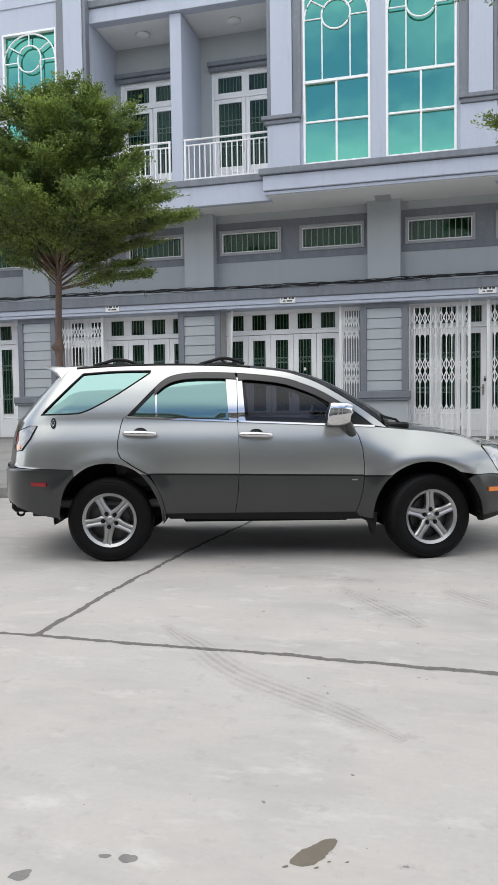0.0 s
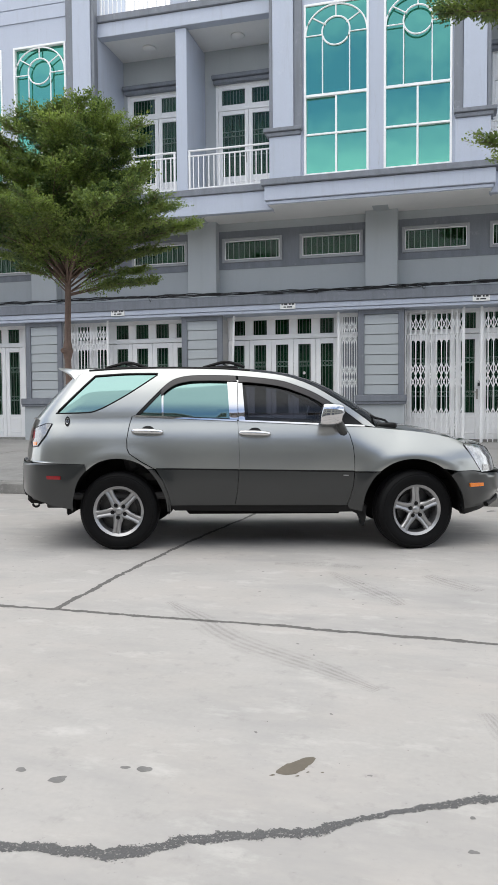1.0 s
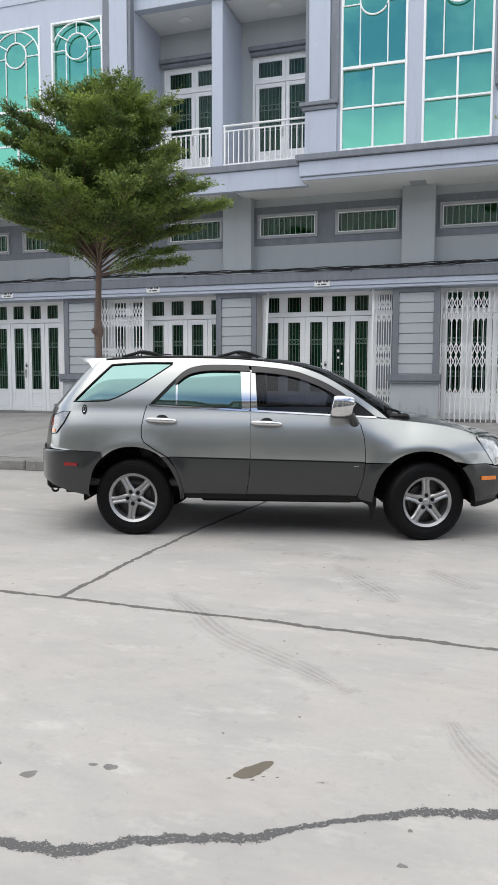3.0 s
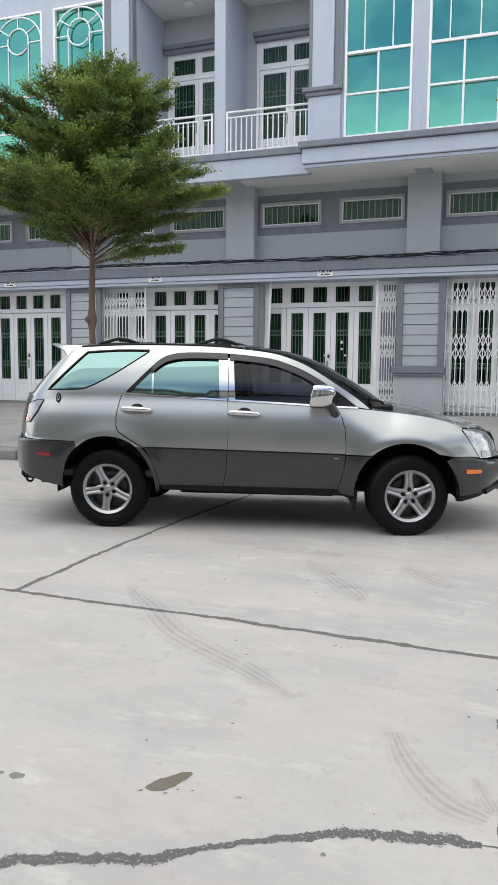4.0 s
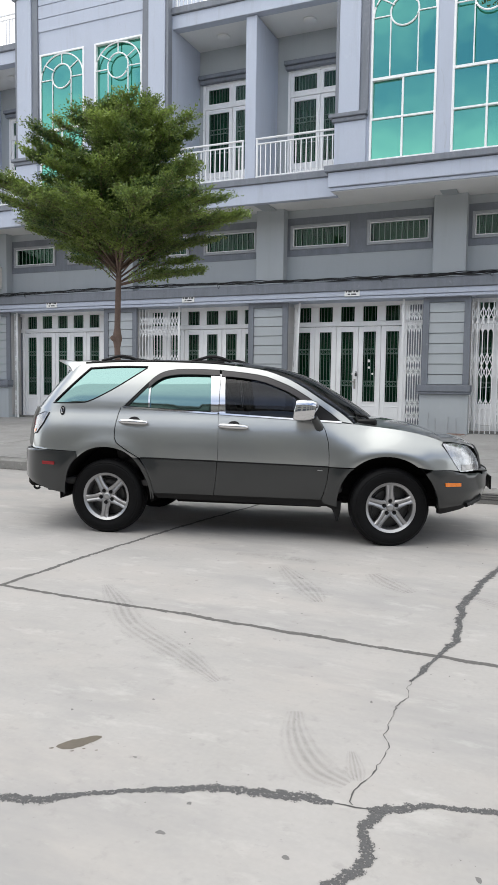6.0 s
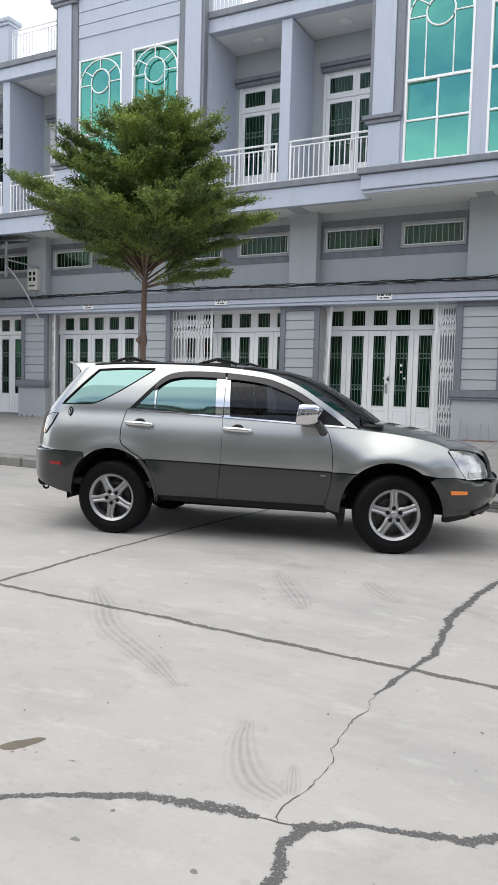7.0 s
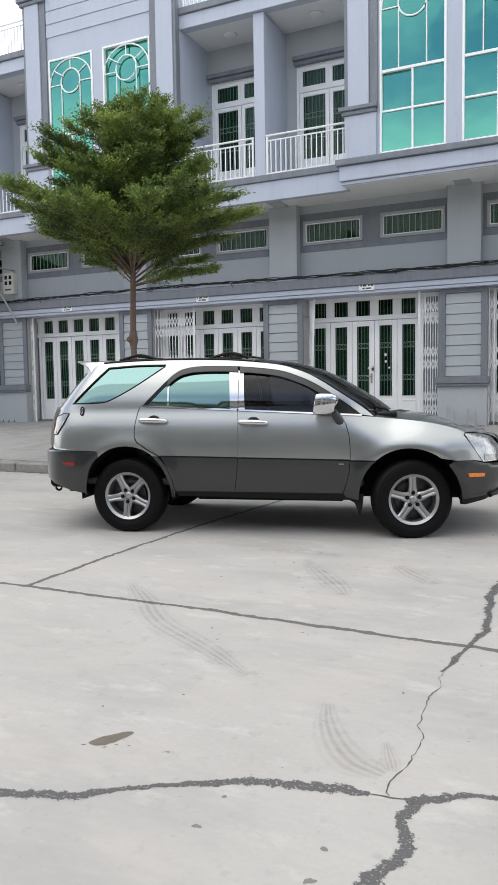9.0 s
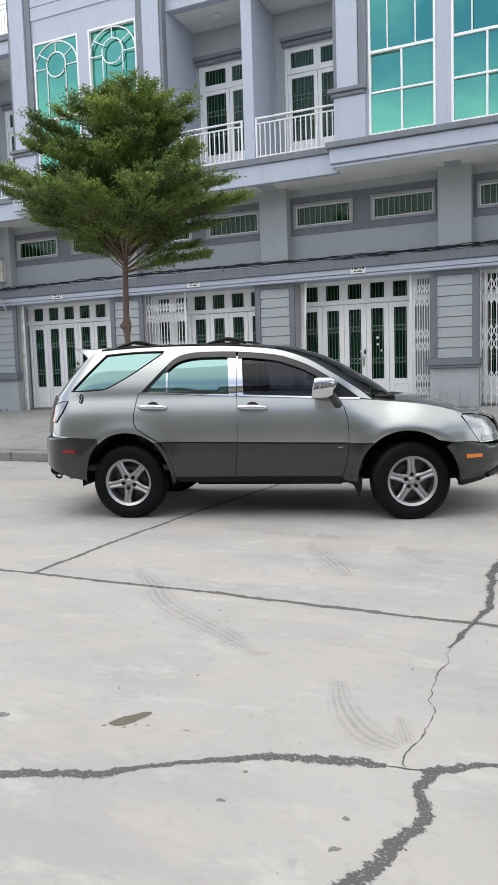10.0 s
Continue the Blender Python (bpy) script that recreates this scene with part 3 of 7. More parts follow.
# tyre scuffs
def scuff(line, width, seed):
    """A smear left by a turning tyre, with the faint ribs of its tread."""
    return strip("tyre_scuff", line, width, SCUFF, "faint dark tyre tread scuff on the concrete", seed, 0.0, 8, "scuff")


scuff([(0.60, 2.86, 0.08), (0.66, 2.70, 0.14), (0.75, 2.54, 0.19), (0.85, 2.43, 0.22), (0.97, 2.38, 0.14)], 0.1, 41)
scuff([(0.92, 2.62, 0.04), (0.97, 2.50, 0.09), (1.0, 2.42, 0.06)], 0.1, 42)
scuff([(-0.42, 5.30, 0.08), (-0.20, 5.0, 0.21), (0.02, 4.70, 0.24), (0.17, 4.47, 0.12)], 0.1, 43)
scuff([(0.30, 5.35, 0.15), (0.48, 5.12, 0.30), (0.66, 4.95, 0.15)], 0.1, 44)
scuff([(-1.30, 4.20, 0.08), (-1.0, 3.9, 0.21), (-0.67, 3.55, 0.24), (-0.2, 3.25, 0.21), (0.15, 3.0, 0.08)], 0.1, 45)
scuff([(1.0, 5.05, 0.08), (1.3, 4.9, 0.24), (1.7, 4.85, 0.15)], 0.1, 46)
scuff([(-0.9, 5.5, 0.12), (-0.5, 5.55, 0.21), (-0.2, 5.5, 0.12)], 0.1, 47)

# grit and specks scattered over the street
rnd = random.Random(31)
mm = Mesher()
for i in range(520):
    x, y = rnd.uniform(-5, 3.5), rnd.uniform(1.2, 9.2)
    r = 0.002 + 0.007 * rnd.random() ** 3
    mm.add(*blotch(x, y, r * rnd.uniform(1, 2), r, rnd.uniform(0, 3), i, 0.4, 7))
tagged(part("grit", mm, OIL_DARK), label="dark grit specks scattered over the concrete street", category="grit", kind="stuff")

strip("gutter_dirt", wander([(-20, 9.395), (-6, 9.39), (0, 9.395), (12, 9.39)], 0.008, 51, 0.2), 0.12, DIRT, "dark dirt gathered along the foot of the kerb", 52, 0.5, 2, "dirt")

# kerb stones
kerb = thing("kerb", "weathered grey concrete kerb along the street", "kerb")
kerb["kind"] = "structure"
mm = Mesher()
mm.box(-0.496, 0.496, 0, 0.30, -0.12, PAVE_FRONT + 0.004, 0.022)
stone = mm.mesh("kerb_stone", KERBSTONE)
for i in range(-22, 12):
    part("kerb_stone", stone, KERBSTONE, kerb, at=pose(i + 0.35, KERB_Y, rnd.uniform(-0.006, 0.004), 0, 0, rnd.uniform(-0.25, 0.25)))
mm = Mesher()
for k in range(3):
    mm.box(0.15, 0.93, KERB_Y - 0.008, KERB_Y + 0.02, 0.045 + 0.03 * k, 0.058 + 0.03 * k, 0.002)
part("drain_slot", mm, HAIRLINE, kerb, "dark drain slots in the kerb face")

# paving slabs, sloping up to the walls
bed = Mesher()
for x0, x1 in ((-60, 60),):
    zf, zb = pave_z(KERB_Y + 0.3) - 0.02, pave_z(17.0) - 0.02
    bed.add([(x0, KERB_Y + 0.29, zf), (x1, KERB_Y + 0.29, zf), (x1, 17.0, zb), (x0, 17.0, zb), (x0, KERB_Y + 0.29, -0.2), (x1, KERB_Y + 0.29, -0.2), (x1, 17.0, -0.2), (x0, 17.0, -0.2)],
            [(0, 1, 2, 3), (4, 5, 1, 0), (5, 6, 2, 1), (6, 7, 3, 2), (7, 4, 0, 3), (7, 6, 5, 4)])
pavement = setting("pavement", bed, KERBSTONE, "grey concrete slab pavement rising to the houses")
SLAB_X, SLAB_Y = 1.34, 1.32
slope = math.degrees(math.atan2(PAVE_BACK - PAVE_FRONT, 16.1 - KERB_Y))
mm = Mesher()
mm.box(-SLAB_X / 2 + 0.004, SLAB_X / 2 - 0.004, 0.004, SLAB_Y - 0.004, -0.05, 0, 0.006)
slab_mesh = mm.mesh("paving_slab", PAVING)
for i in range(-15, 6):
    for j in range(5):
        y = KERB_Y + 0.302 + j * SLAB_Y
        part("paving_slab", slab_mesh, PAVING, pavement, at=pose(i * SLAB_X + 0.2, y, pave_z(y) + rnd.uniform(-0.002, 0.003), slope + rnd.uniform(-0.1, 0.1), rnd.uniform(-0.1, 0.1), 0))

# ---- the row of shophouses ----
STREET_THINGS = set(scene.objects)
PITCH = 4.04


def party(i):
    return -0.955 + PITCH * (i - 2)


# the storeys above the slab stray a little from the piers below
STRAY = {-2: -0.14, -1: -0.12, 0: -0.08, 1: -0.09}


def upper(i):
    return party(i) + STRAY.get(i, 0.0)


FIRST, LAST = -2, 4
X0, X1 = party(FIRST) - 2.3, party(LAST) + 2.3
PIERS = range(FIRST, LAST + 1)
BAYS = [i for i in PIERS if i % 2 == 0]
LOGGIAS = [i for i in PIERS if i % 2]
DOOR_Y = 16.36

m_dark = Mesher()
# piers with a clapboard panel in a dark frame, on a dado with a cap
mm = Mesher()
mm.add([(-0.358, 0, 0), (0.358, 0, 0), (0.358, -0.028, 0.012), (-0.358, -0.028, 0.012), (-0.358, -0.012, 0.212), (0.358, -0.012, 0.212), (0.358, 0.01, 0.214), (-0.358, 0.01, 0.214)],
       [(0, 1, 2, 3), (3, 2, 5, 4), (4, 5, 6, 7), (0, 3, 4, 7), (1, 6, 5, 2), (7, 6, 1, 0)])
board = mm.mesh("board", MID_PAINT)
mm = Mesher()
mm.box(-0.50, 0.50, 15.80, 15.94, 0.2, 1.31, 0.008)
dado = mm.mesh("dado", MID_PAINT)
mm = Mesher()
mm.box(-0.535, 0.535, 15.74, 15.95, 1.31, 1.36, 0.008)
mm.box(-0.55, 0.55, 15.72, 15.96, 1.36, 1.507, 0.012)
dado_cap = mm.mesh("dado_cap", DARK_PAINT)
mm = Mesher()
for sx in (-1, 1):
    mm.box(min(sx * 0.36, sx * 0.49), max(sx * 0.36, sx * 0.49), 15.885, 15.95, 1.507, 3.30, 0.006)
mm.box(-0.49, 0.49, 15.888, 15.95, 3.235, 3.336, 0.006)
panel_frame = mm.mesh("panel_frame", DARK_PAINT)
for i in PIERS:
    p = party(i)
    mm = Mesher()
    mm.box(p - 0.475, p + 0.475, 15.94, 16.55, 0.2, 3.34, 0.004)
    pier = setting("pier_%d" % (i - FIRST + 1), mm, MID_PAINT, "grey painted pier with a clapboard panel between shop doors")
    part("dado", dado, MID_PAINT, pier, at=pose(p, 0, 0))
    part("dado_cap", dado_cap, DARK_PAINT, pier, "slate-grey moulded cap", at=pose(p, 0, 0))
    part("panel_frame", panel_frame, DARK_PAINT, pier, "slate-grey panel frame", at=pose(p, 0, 0))
    for k in range(8):
        part("board", board, MID_PAINT, pier, at=pose(p, 15.935, 1.508 + 0.2155 * k))
    mm = Mesher()
    mm.box(p - 0.34, p + 0.34, 15.95, 16.3, 3.7, 5.5, 0.008)
    part("upper_pilaster", mm, MID_PAINT, pier)

# the long fascia over the doors
m_dark.box(X0, X1, 15.70, 16.3, 3.52, 3.735, 0.012)
m_mid2 = Mesher()
m_mid2.box(X0, X1, 15.755, 16.4, 3.336, 3.40, 0.008)
m_mid2.box(X0, X1, 15.735, 16.4, 3.405, 3.518, 0.008)
fascia = setting("wall_fascia", m_mid2, LIGHT_PAINT, "pale grey moulded band over the shop doors")

# mezzanine wall with its strip windows
WIN = ((-1.60, -0.20), (0.20, 1.60))
WZ0, WZ1 = 4.56, 5.105
for j in range(FIRST, LAST):
    mezz, m_band = Mesher(), Mesher()
    c = (party(j) + party(j + 1)) / 2
    a, b = party(j), party(j + 1)
    mezz.box(a, b, 16.2, 16.42, 3.6, 4.41, 0.0)
    mezz.box(a, b, 16.2, 16.42, 5.27, 5.6, 0.0)
    edges = [a, c + WIN[0][0], c + WIN[0][1], c + WIN[1][0], c + WIN[1][1], b]
    for k in (0, 2, 4):
        m_band.box(edges[k], edges[k + 1], 16.185, 16.42, 4.41, 5.27, 0.0)
    for k in (1, 3):
        m_band.box(edges[k], edges[k + 1], 16.185, 16.42, 4.41, WZ0, 0.0)
        m_band.box(edges[k], edges[k + 1], 16.185, 16.42, WZ1, 5.27, 0.0)
    wall = setting("wall_mezzanine_%d" % (j - FIRST + 1), mezz, MID_PAINT, "grey painted wall between doors and balconies")
    part("window_band", m_band, DARK_PAINT, wall, "slate-grey band round the windows")

# floor slab with balcony fronts
soffit, rib = Mesher(), Mesher()
soffit.box(X0, X1, 14.95, 16.6, 5.45, 5.72, 0.0)
for i in PIERS:
    px = party(i)
    rib.box(px - 0.16, px + 0.16, 15.04, 15.95, 5.425, 5.449, 0.004)
setting("slab_first_floor", soffit, SOFFIT_PAINT, "pale painted concrete soffit under the balconies")
setting("trim_soffit", rib, MID_PAINT, "grey ribs across the soffit")
for i in LOGGIAS:
    p = upper(i)
    beam, lip, col, post_m = Mesher(), Mesher(), Mesher(), Mesher()
    a, b = upper(i - 1) + 2.14, upper(i + 1) - 2.14
    beam.box(a, b, 14.87, 15.02, 5.34, 5.74, 0.006)
    lip.box(a, b, 14.83, 15.02, 5.742, 5.88, 0.012)
    beam.box(a, b, 14.87, 15.10, 9.31, 9.605, 0.006)
    lip.box(a, b, 14.82, 15.12, 9.608, 9.755, 0.012)
    col.box(p - 0.125, p + 0.125, 14.95, 16.2, 5.70, 9.30, 0.01)
    post_m.box(p - 0.18, p + 0.18, 14.84, 15.20, 9.755, 10.66, 0.01)
    post_m.box(p - 0.22, p + 0.22, 14.80, 15.24, 10.66, 10.74, 0.015)
    post_m.box(p - 0.25, p + 0.25, 14.77, 15.27, 10.74, 10.86, 0.02)
    front = setting("balcony_front_%d" % (LOGGIAS.index(i) + 1), beam, LIGHT_PAINT, "pale grey balcony beams and parapet of two houses")
    part("coping", lip, DARK_PAINT, front, "slate-grey weathered coping")
    part("fin_column", col, LIGHT_PAINT, front, "pale grey fin between the balconies")
    part("parapet_post", post_m, LIGHT_PAINT, front, "pale grey parapet post with a cap")

# balcony back walls with door openings, floor and ceiling
back, deck, lid = Mesher(), Mesher(), Mesher()
BZ0, BZ1 = 5.74, 8.58


def balcony_openings(i):
    """The two door openings of a pair of balconies, and the ends of the pair."""
    p = upper(i)
    return p, ((p - 1.80, p - 0.275), (p + 0.375, p + 1.90)), (upper(i - 1) + 2.0, upper(i + 1) - 2.0)


for i in LOGGIAS:
    p, holes, (e0, e1) = balcony_openings(i)
    edges = [e0, holes[0][0], holes[0][1], holes[1][0], holes[1][1], e1]
    for q in (0, 2, 4):
        if edges[q + 1] - edges[q] > 0.01:
            back.box(edges[q], edges[q + 1], 16.2, 16.4, 5.6, 9.6, 0.0)
    for a, b in holes:
        back.box(a, b, 16.2, 16.4, BZ1, 9.6, 0.0)
        m_dark.box(a - 0.05, b + 0.03, 16.02, 16.2, 8.645, 8.735, 0.012)
        m_dark.box(a - 0.03, b + 0.01, 16.08, 16.2, 8.555, 8.64, 0.012)
    deck.box(e0, e1, 15.02, 16.4, 5.722, 5.80, 0.0)
    lid.box(e0, e1, 15.10, 16.4, 9.345, 9.58, 0.0)
setting("wall_balcony_back", back, MID_PAINT, "grey painted back walls of the balconies")
setting("floor_balcony", deck, SOFFIT_PAINT, "plain concrete balcony floors")
setting("ceiling_balcony", lid, SOFFIT_PAINT, "pale painted balcony ceilings")

# projecting bays
W_IN, W_OUT = 0.145, 1.44
BY = 14.74
WB, WT = 5.91, 9.28
mm = Mesher()
mm.box(-1.468, 1.468, -0.022, 0, 0, 0.288, 0.012)
bay_board = mm.mesh("board", LIGHT_PAINT)
for i in BAYS:
    p = upper(i)
    bay = Mesher()
    pieces = []
    for s in (-1, 1):
        def span(u, v):
            return sorted((p + s * u, p + s * v))

        def piece(name, material, label, *boxes):
            q = Mesher()
            for u, v, *rest in boxes:
                q.box(*span(u, v), *rest)
            pieces.append((name, q, material, label))
        bay.box(*span(W_OUT, 2.10), BY, BY + 0.22, 5.6, 11.4, 0.0)
        bay.box(*span(1.98, 2.14), BY + 0.02, 16.4, 5.6, 11.4, 0.006)
        bay.box(*span(W_IN, W_OUT), BY, BY + 0.22, WT, 11.4, 0.0)
        piece("pilaster", LIGHT_PAINT, "pale plastered pilaster", (1.643, 2.07, BY - 0.085, BY, 6.90, 10.63, 0.008))
        piece("pilaster_edge", DARK_PAINT, "slate-grey edge strip", (1.47, 1.64, BY - 0.05, BY, 6.90, 10.63, 0.008))
        piece("pilaster_edge", DARK_PAINT, "slate-grey edge strip", (2.073, 2.145, BY - 0.06, BY + 0.12, 6.90, 10.63, 0.008))
        piece("pilaster_base", DARK_PAINT, "slate-grey moulded base", (1.47, 2.26, BY - 0.13, BY + 0.3, 6.82, 6.90, 0.012), (1.50, 2.20, BY - 0.095, BY + 0.25, 6.735, 6.82, 0.012))
        piece("plinth", LIGHT_PAINT, "", (1.50, 2.15, BY - 0.06, BY, 5.88, 6.735, 0.008))
        piece("capital", DARK_PAINT, "slate-grey moulded capital", (1.47, 2.20, BY - 0.12, BY + 0.3, 10.63, 10.72, 0.012), (1.45, 2.26, BY - 0.16, BY + 0.35, 10.72, 10.88, 0.014))
    bay.box(p - W_IN, p + W_IN, BY, BY + 0.22, 5.9, 11.4, 0.0)
    bay.box(p - 2.1, p + 2.1, BY, BY + 0.22, 5.6, WB, 0.0)
    bay.box(p - 2.1, p + 2.1, BY, 16.4, 11.4, 11.5, 0.02)
    wall = setting("wall_bay_%d" % (BAYS.index(i) + 1), bay, LIGHT_PAINT, "pale lavender-grey plastered bay with pilasters and grooves")
    for name, q, material, label in pieces:
        part(name, q, material, wall, label)
    for k in range(5):
        part("board", bay_board, LIGHT_PAINT, wall, at=pose(p, BY, 9.80 + 0.306 * k))
    q = Mesher()
    q.box(p - 2.31, p + 2.31, BY - 0.19, 15.3, 5.755, 5.88, 0.012)
    part("sill_band", q, DARK_PAINT, wall, "slate-grey weathered sill band")
    q = Mesher()
    q.box(p - 2.24, p + 2.24, BY - 0.13, 15.3, 5.46, 5.75, 0.01)
    q.box(p - 2.20, p + 2.20, BY - 0.09, 15.3, 5.385, 5.455, 0.01)
    part("cornice", q, LIGHT_PAINT, wall, "pale stepped cornice")
    q = Mesher()
    q.box(p - 2.17, p + 2.17, BY - 0.06, 15.29, 5.372, 5.384, 0.003)
    part("soffit_board", q, SOFFIT_PAINT, wall, "pale painted underside of the bay")
setting("trim_dark", m_dark, DARK_PAINT, "slate-grey painted fascia band and door hoods")

# a hairline crack in the plaster of each mullion
for i in BAYS:
    p = upper(i)
    for seed, x, za, zb in ((3, 0.03, 6.0, 6.55), (8, -0.05, 6.9, 7.5)):
        run = wander([(x, za), (x + 0.05, (za + zb) / 2), (x - 0.02, zb)], 0.018, seed + i, 0.07)
        vv, ff = ribbon([(a, b) for a, b in run], 0.0024, 0.0, seed + i, 0.6, 1)
        mm = Mesher()
        mm.add([(p + a, BY - 0.0025, b) for a, b, _ in vv], ff)
        tagged(part("wall_crack", mm, FRAME_GREY), label="thin crooked crack in the painted plaster", category="crack", kind="structure")

# the closed body behind the fronts
body = Mesher()
body.box(X0, X1, 21.8, 22.0, 0.2, 9.6, 0.0)
body.box(X0 - 0.2, X0, 14.9, 22.0, 0.2, 11.4, 0.0)
body.box(X1, X1 + 0.2, 14.9, 22.0, 0.2, 11.4, 0.0)
for i in PIERS:
    body.box(party(i) - 0.1, party(i) + 0.1, 16.56, 21.8, 0.2, 9.5, 0.0)
body.box(X0, X1, 16.5, 21.8, 0.3, 0.46, 0.0)
body.box(X0, X1, 16.61, 21.8, 5.5, 5.7, 0.0)
setting("wall_interior", body, DARK_ROOM, "dim plastered rooms behind the glass")
lidm = Mesher()
lidm.box(X0, X1, 15.13, 22.0, 9.6, 9.74, 0.0)
setting("roof", lidm, SOFFIT_PAINT, "flat concrete roof terrace")


# ---- doors, windows, gates, rails ----
def bars(name, x0, x1, z0, z1, y, n, parent, bands=()):
    mm = Mesher()
    for k in range(n):
        x = x0 + (x1 - x0) * (k + 0.5) / n
        mm.box(x - 0.0045, x + 0.0045, y, y + 0.010, z0, z1, 0.001)
    for z in bands:
        for dz in (-0.055, 0.055):
            mm.box(x0, x1, y - 0.002, y + 0.014, z + dz - 0.008, z + dz + 0.008, 0.002)
        steps = 3
        for k in range(steps):
            xa, xb = x0 + (x1 - x0) * k / steps, x0 + (x1 - x0) * (k + 1) / steps
            c = (xa + xb) / 2
            ring = [(c + 0.036 * math.cos(w), y + 0.006, z + 0.036 * math.sin(w)) for w in [2 * math.pi * q / 12 for q in range(13)]]
            mm.tube(ring, 0.005, 4, cap=False)
    return part(name, mm, GRILLE_PAINT, parent, "pale wrought grille over the glass")


def pane(x0, x1, z0, z1, y, parent, material, name="pane"):
    mm = Mesher()
    mm.box(x0, x1, y, y + 0.006, z0, z1, 0.0)
    ob = part(name, mm, material, parent)
    ob.visible_shadow = False
    return ob


def frame_rect(mm, x0, x1, z0, z1, y0, y1, w, wb=None, c=0.006):
    """A rectangular frame of four members."""
    wb = wb or w
    mm.box(x0, x0 + w, y0, y1, z0, z1, c)
    mm.box(x1 - w, x1, y0, y1, z0, z1, c)
    mm.box(x0 + w, x1 - w, y0, y1, z1 - w, z1, c)
    mm.box(x0 + w, x1 - w, y0, y1, z0, z0 + wb, c)


LEAF_W = 0.517


def door_leaf(name, x, parent, handle):
    """One leaf: frame, lower panel, green pane, grille."""
    mm = Mesher()
    frame_rect(mm, x + 0.004, x + LEAF_W - 0.004, 0.54, 2.80, 0, 0.045, 0.105, 0.56)
    frame_rect(mm, x + 0.09, x + LEAF_W - 0.09, 0.66, 1.02, -0.008, 0.01, 0.022)
    frame_rect(mm, x + 0.100, x + LEAF_W - 0.100, 1.095, 2.70, -0.010, 0.012, 0.018)
    leaf = part("leaf", mm, WHITE_PAINT, parent, "white painted door leaf")
    pane(x + 0.109, x + LEAF_W - 0.109, 1.10, 2.695, 0.018, leaf, GREEN_GLASS)
    bars("grille", x + 0.112, x + LEAF_W - 0.112, 1.10, 2.695, 0.002, 4, leaf, (1.52, 2.24))
    if handle:
        hm = Mesher()
        hm.box(x + LEAF_W - 0.085, x + LEAF_W - 0.045, -0.022, 0.002, 1.40, 1.62, 0.006)
        hm.box(x + LEAF_W - 0.16, x + LEAF_W - 0.05, -0.05, -0.036, 1.545, 1.565, 0.005)
        part("handle", hm, BRASS, leaf, "worn steel lever handle and plate")
        km = Mesher()
        km.box(x + LEAF_W - 0.055, x + LEAF_W - 0.005, -0.05, -0.02, 1.68, 1.75, 0.012)
        km.tube([(x + LEAF_W - 0.045, -0.035, 1.745), (x + LEAF_W - 0.042, -0.035, 1.785), (x + LEAF_W - 0.03, -0.035, 1.795), (x + LEAF_W - 0.018, -0.035, 1.785), (x + LEAF_W - 0.015, -0.035, 1.745)], 0.005, 6)
        part("padlock", km, INK, leaf, "dark hanging padlock")
    return leaf


def folding_door(x_left, x_right, start, handle=2, label="white folding shop door, five leaves with green glass", count=5):
    """A shop door that fills its opening: frame, transom lights, five leaves."""
    ob = thing("folding_door", label, "door", "shop doors", pose(0, DOOR_Y, 0))
    end = start + count * LEAF_W
    mm = Mesher()
    mm.box(x_left, x_right, -0.03, 0.12, 3.25, 3.36, 0.006)
    mm.box(x_left, x_right, -0.02, 0.10, 2.81, 2.915, 0.006)
    gaps = []
    if start - x_left > 0.03:
        mm.box(max(x_left, start - 0.07), start - 0.004, -0.026, 0.10, 0.48, 3.25, 0.006)
        gaps.append((x_left, start - 0.074))
    if x_right - end > 0.03:
        mm.box(end + 0.004, min(x_right, end + 0.07), -0.026, 0.10, 0.48, 3.25, 0.006)
        gaps.append((end + 0.074, x_right))
    for k in range(count + 1):
        x = start + k * LEAF_W
        w = 0.10 if 0 < k < count else 0.11
        mm.box(max(x - w, x_left), min(x + w, x_right), -0.012, 0.05, 2.915, 3.25, 0.006)
    part("frame", mm, WHITE_PAINT, ob, "white painted door frame")
    for xa, xb in gaps:
        if xb - xa > 0.02:
            mm = Mesher()
            mm.box(xa, xb, 0.0, 0.10, 0.48, 3.25, 0.004)
            part("side_board", mm, DARK_PAINT, ob, "slate-grey board beside the door frame")
    for k in range(count):
        x = start + k * LEAF_W
        pane(x + 0.10, x + LEAF_W - 0.10, 2.91, 3.255, 0.02, ob, GREEN_GLASS, "transom_pane")
        bars("transom_grille", x + 0.105, x + LEAF_W - 0.105, 2.91, 3.255, 0.004, 4, ob)
        door_leaf("leaf", x, ob, k == handle)
    cm = Mesher()
    fold = 0.0
    x = start
    q = 0
    while x < end - 0.01:
        w = min(0.085, end - x)
        cm.box(x, x + w - 0.002, 0.16 + 0.014 * (q % 2), 0.17 + 0.014 * (q % 2), 0.56, 3.26, 0.003)
        x += w
        q += 1
    part("curtain", cm, DOOR_CURTAIN, ob, "dark green curtain behind the glass")
    st = Mesher()
    st.box(x_left, x_right, -0.10, 0.14, 0.30, 0.535, 0.012)
    part("threshold", st, KERBSTONE, ob, "low concrete threshold")
    return ob


def opening(j):
    return party(j) + 0.475, party(j + 1) - 0.475


DOOR_START = {-2: 0.20, -1: 0.135, 0: 0.095, 1: -0.03, 2: 0.03, 3: 0.1}
for j in range(FIRST, LAST):
    a, b = opening(j)
    if j == 0:
        folding_door(a, b, a + DOOR_START[j], 2, "white folding shop door, six leaves with green glass", 6)
    else:
        folding_door(a, b, max(a + DOOR_START[j], a + 0.002))

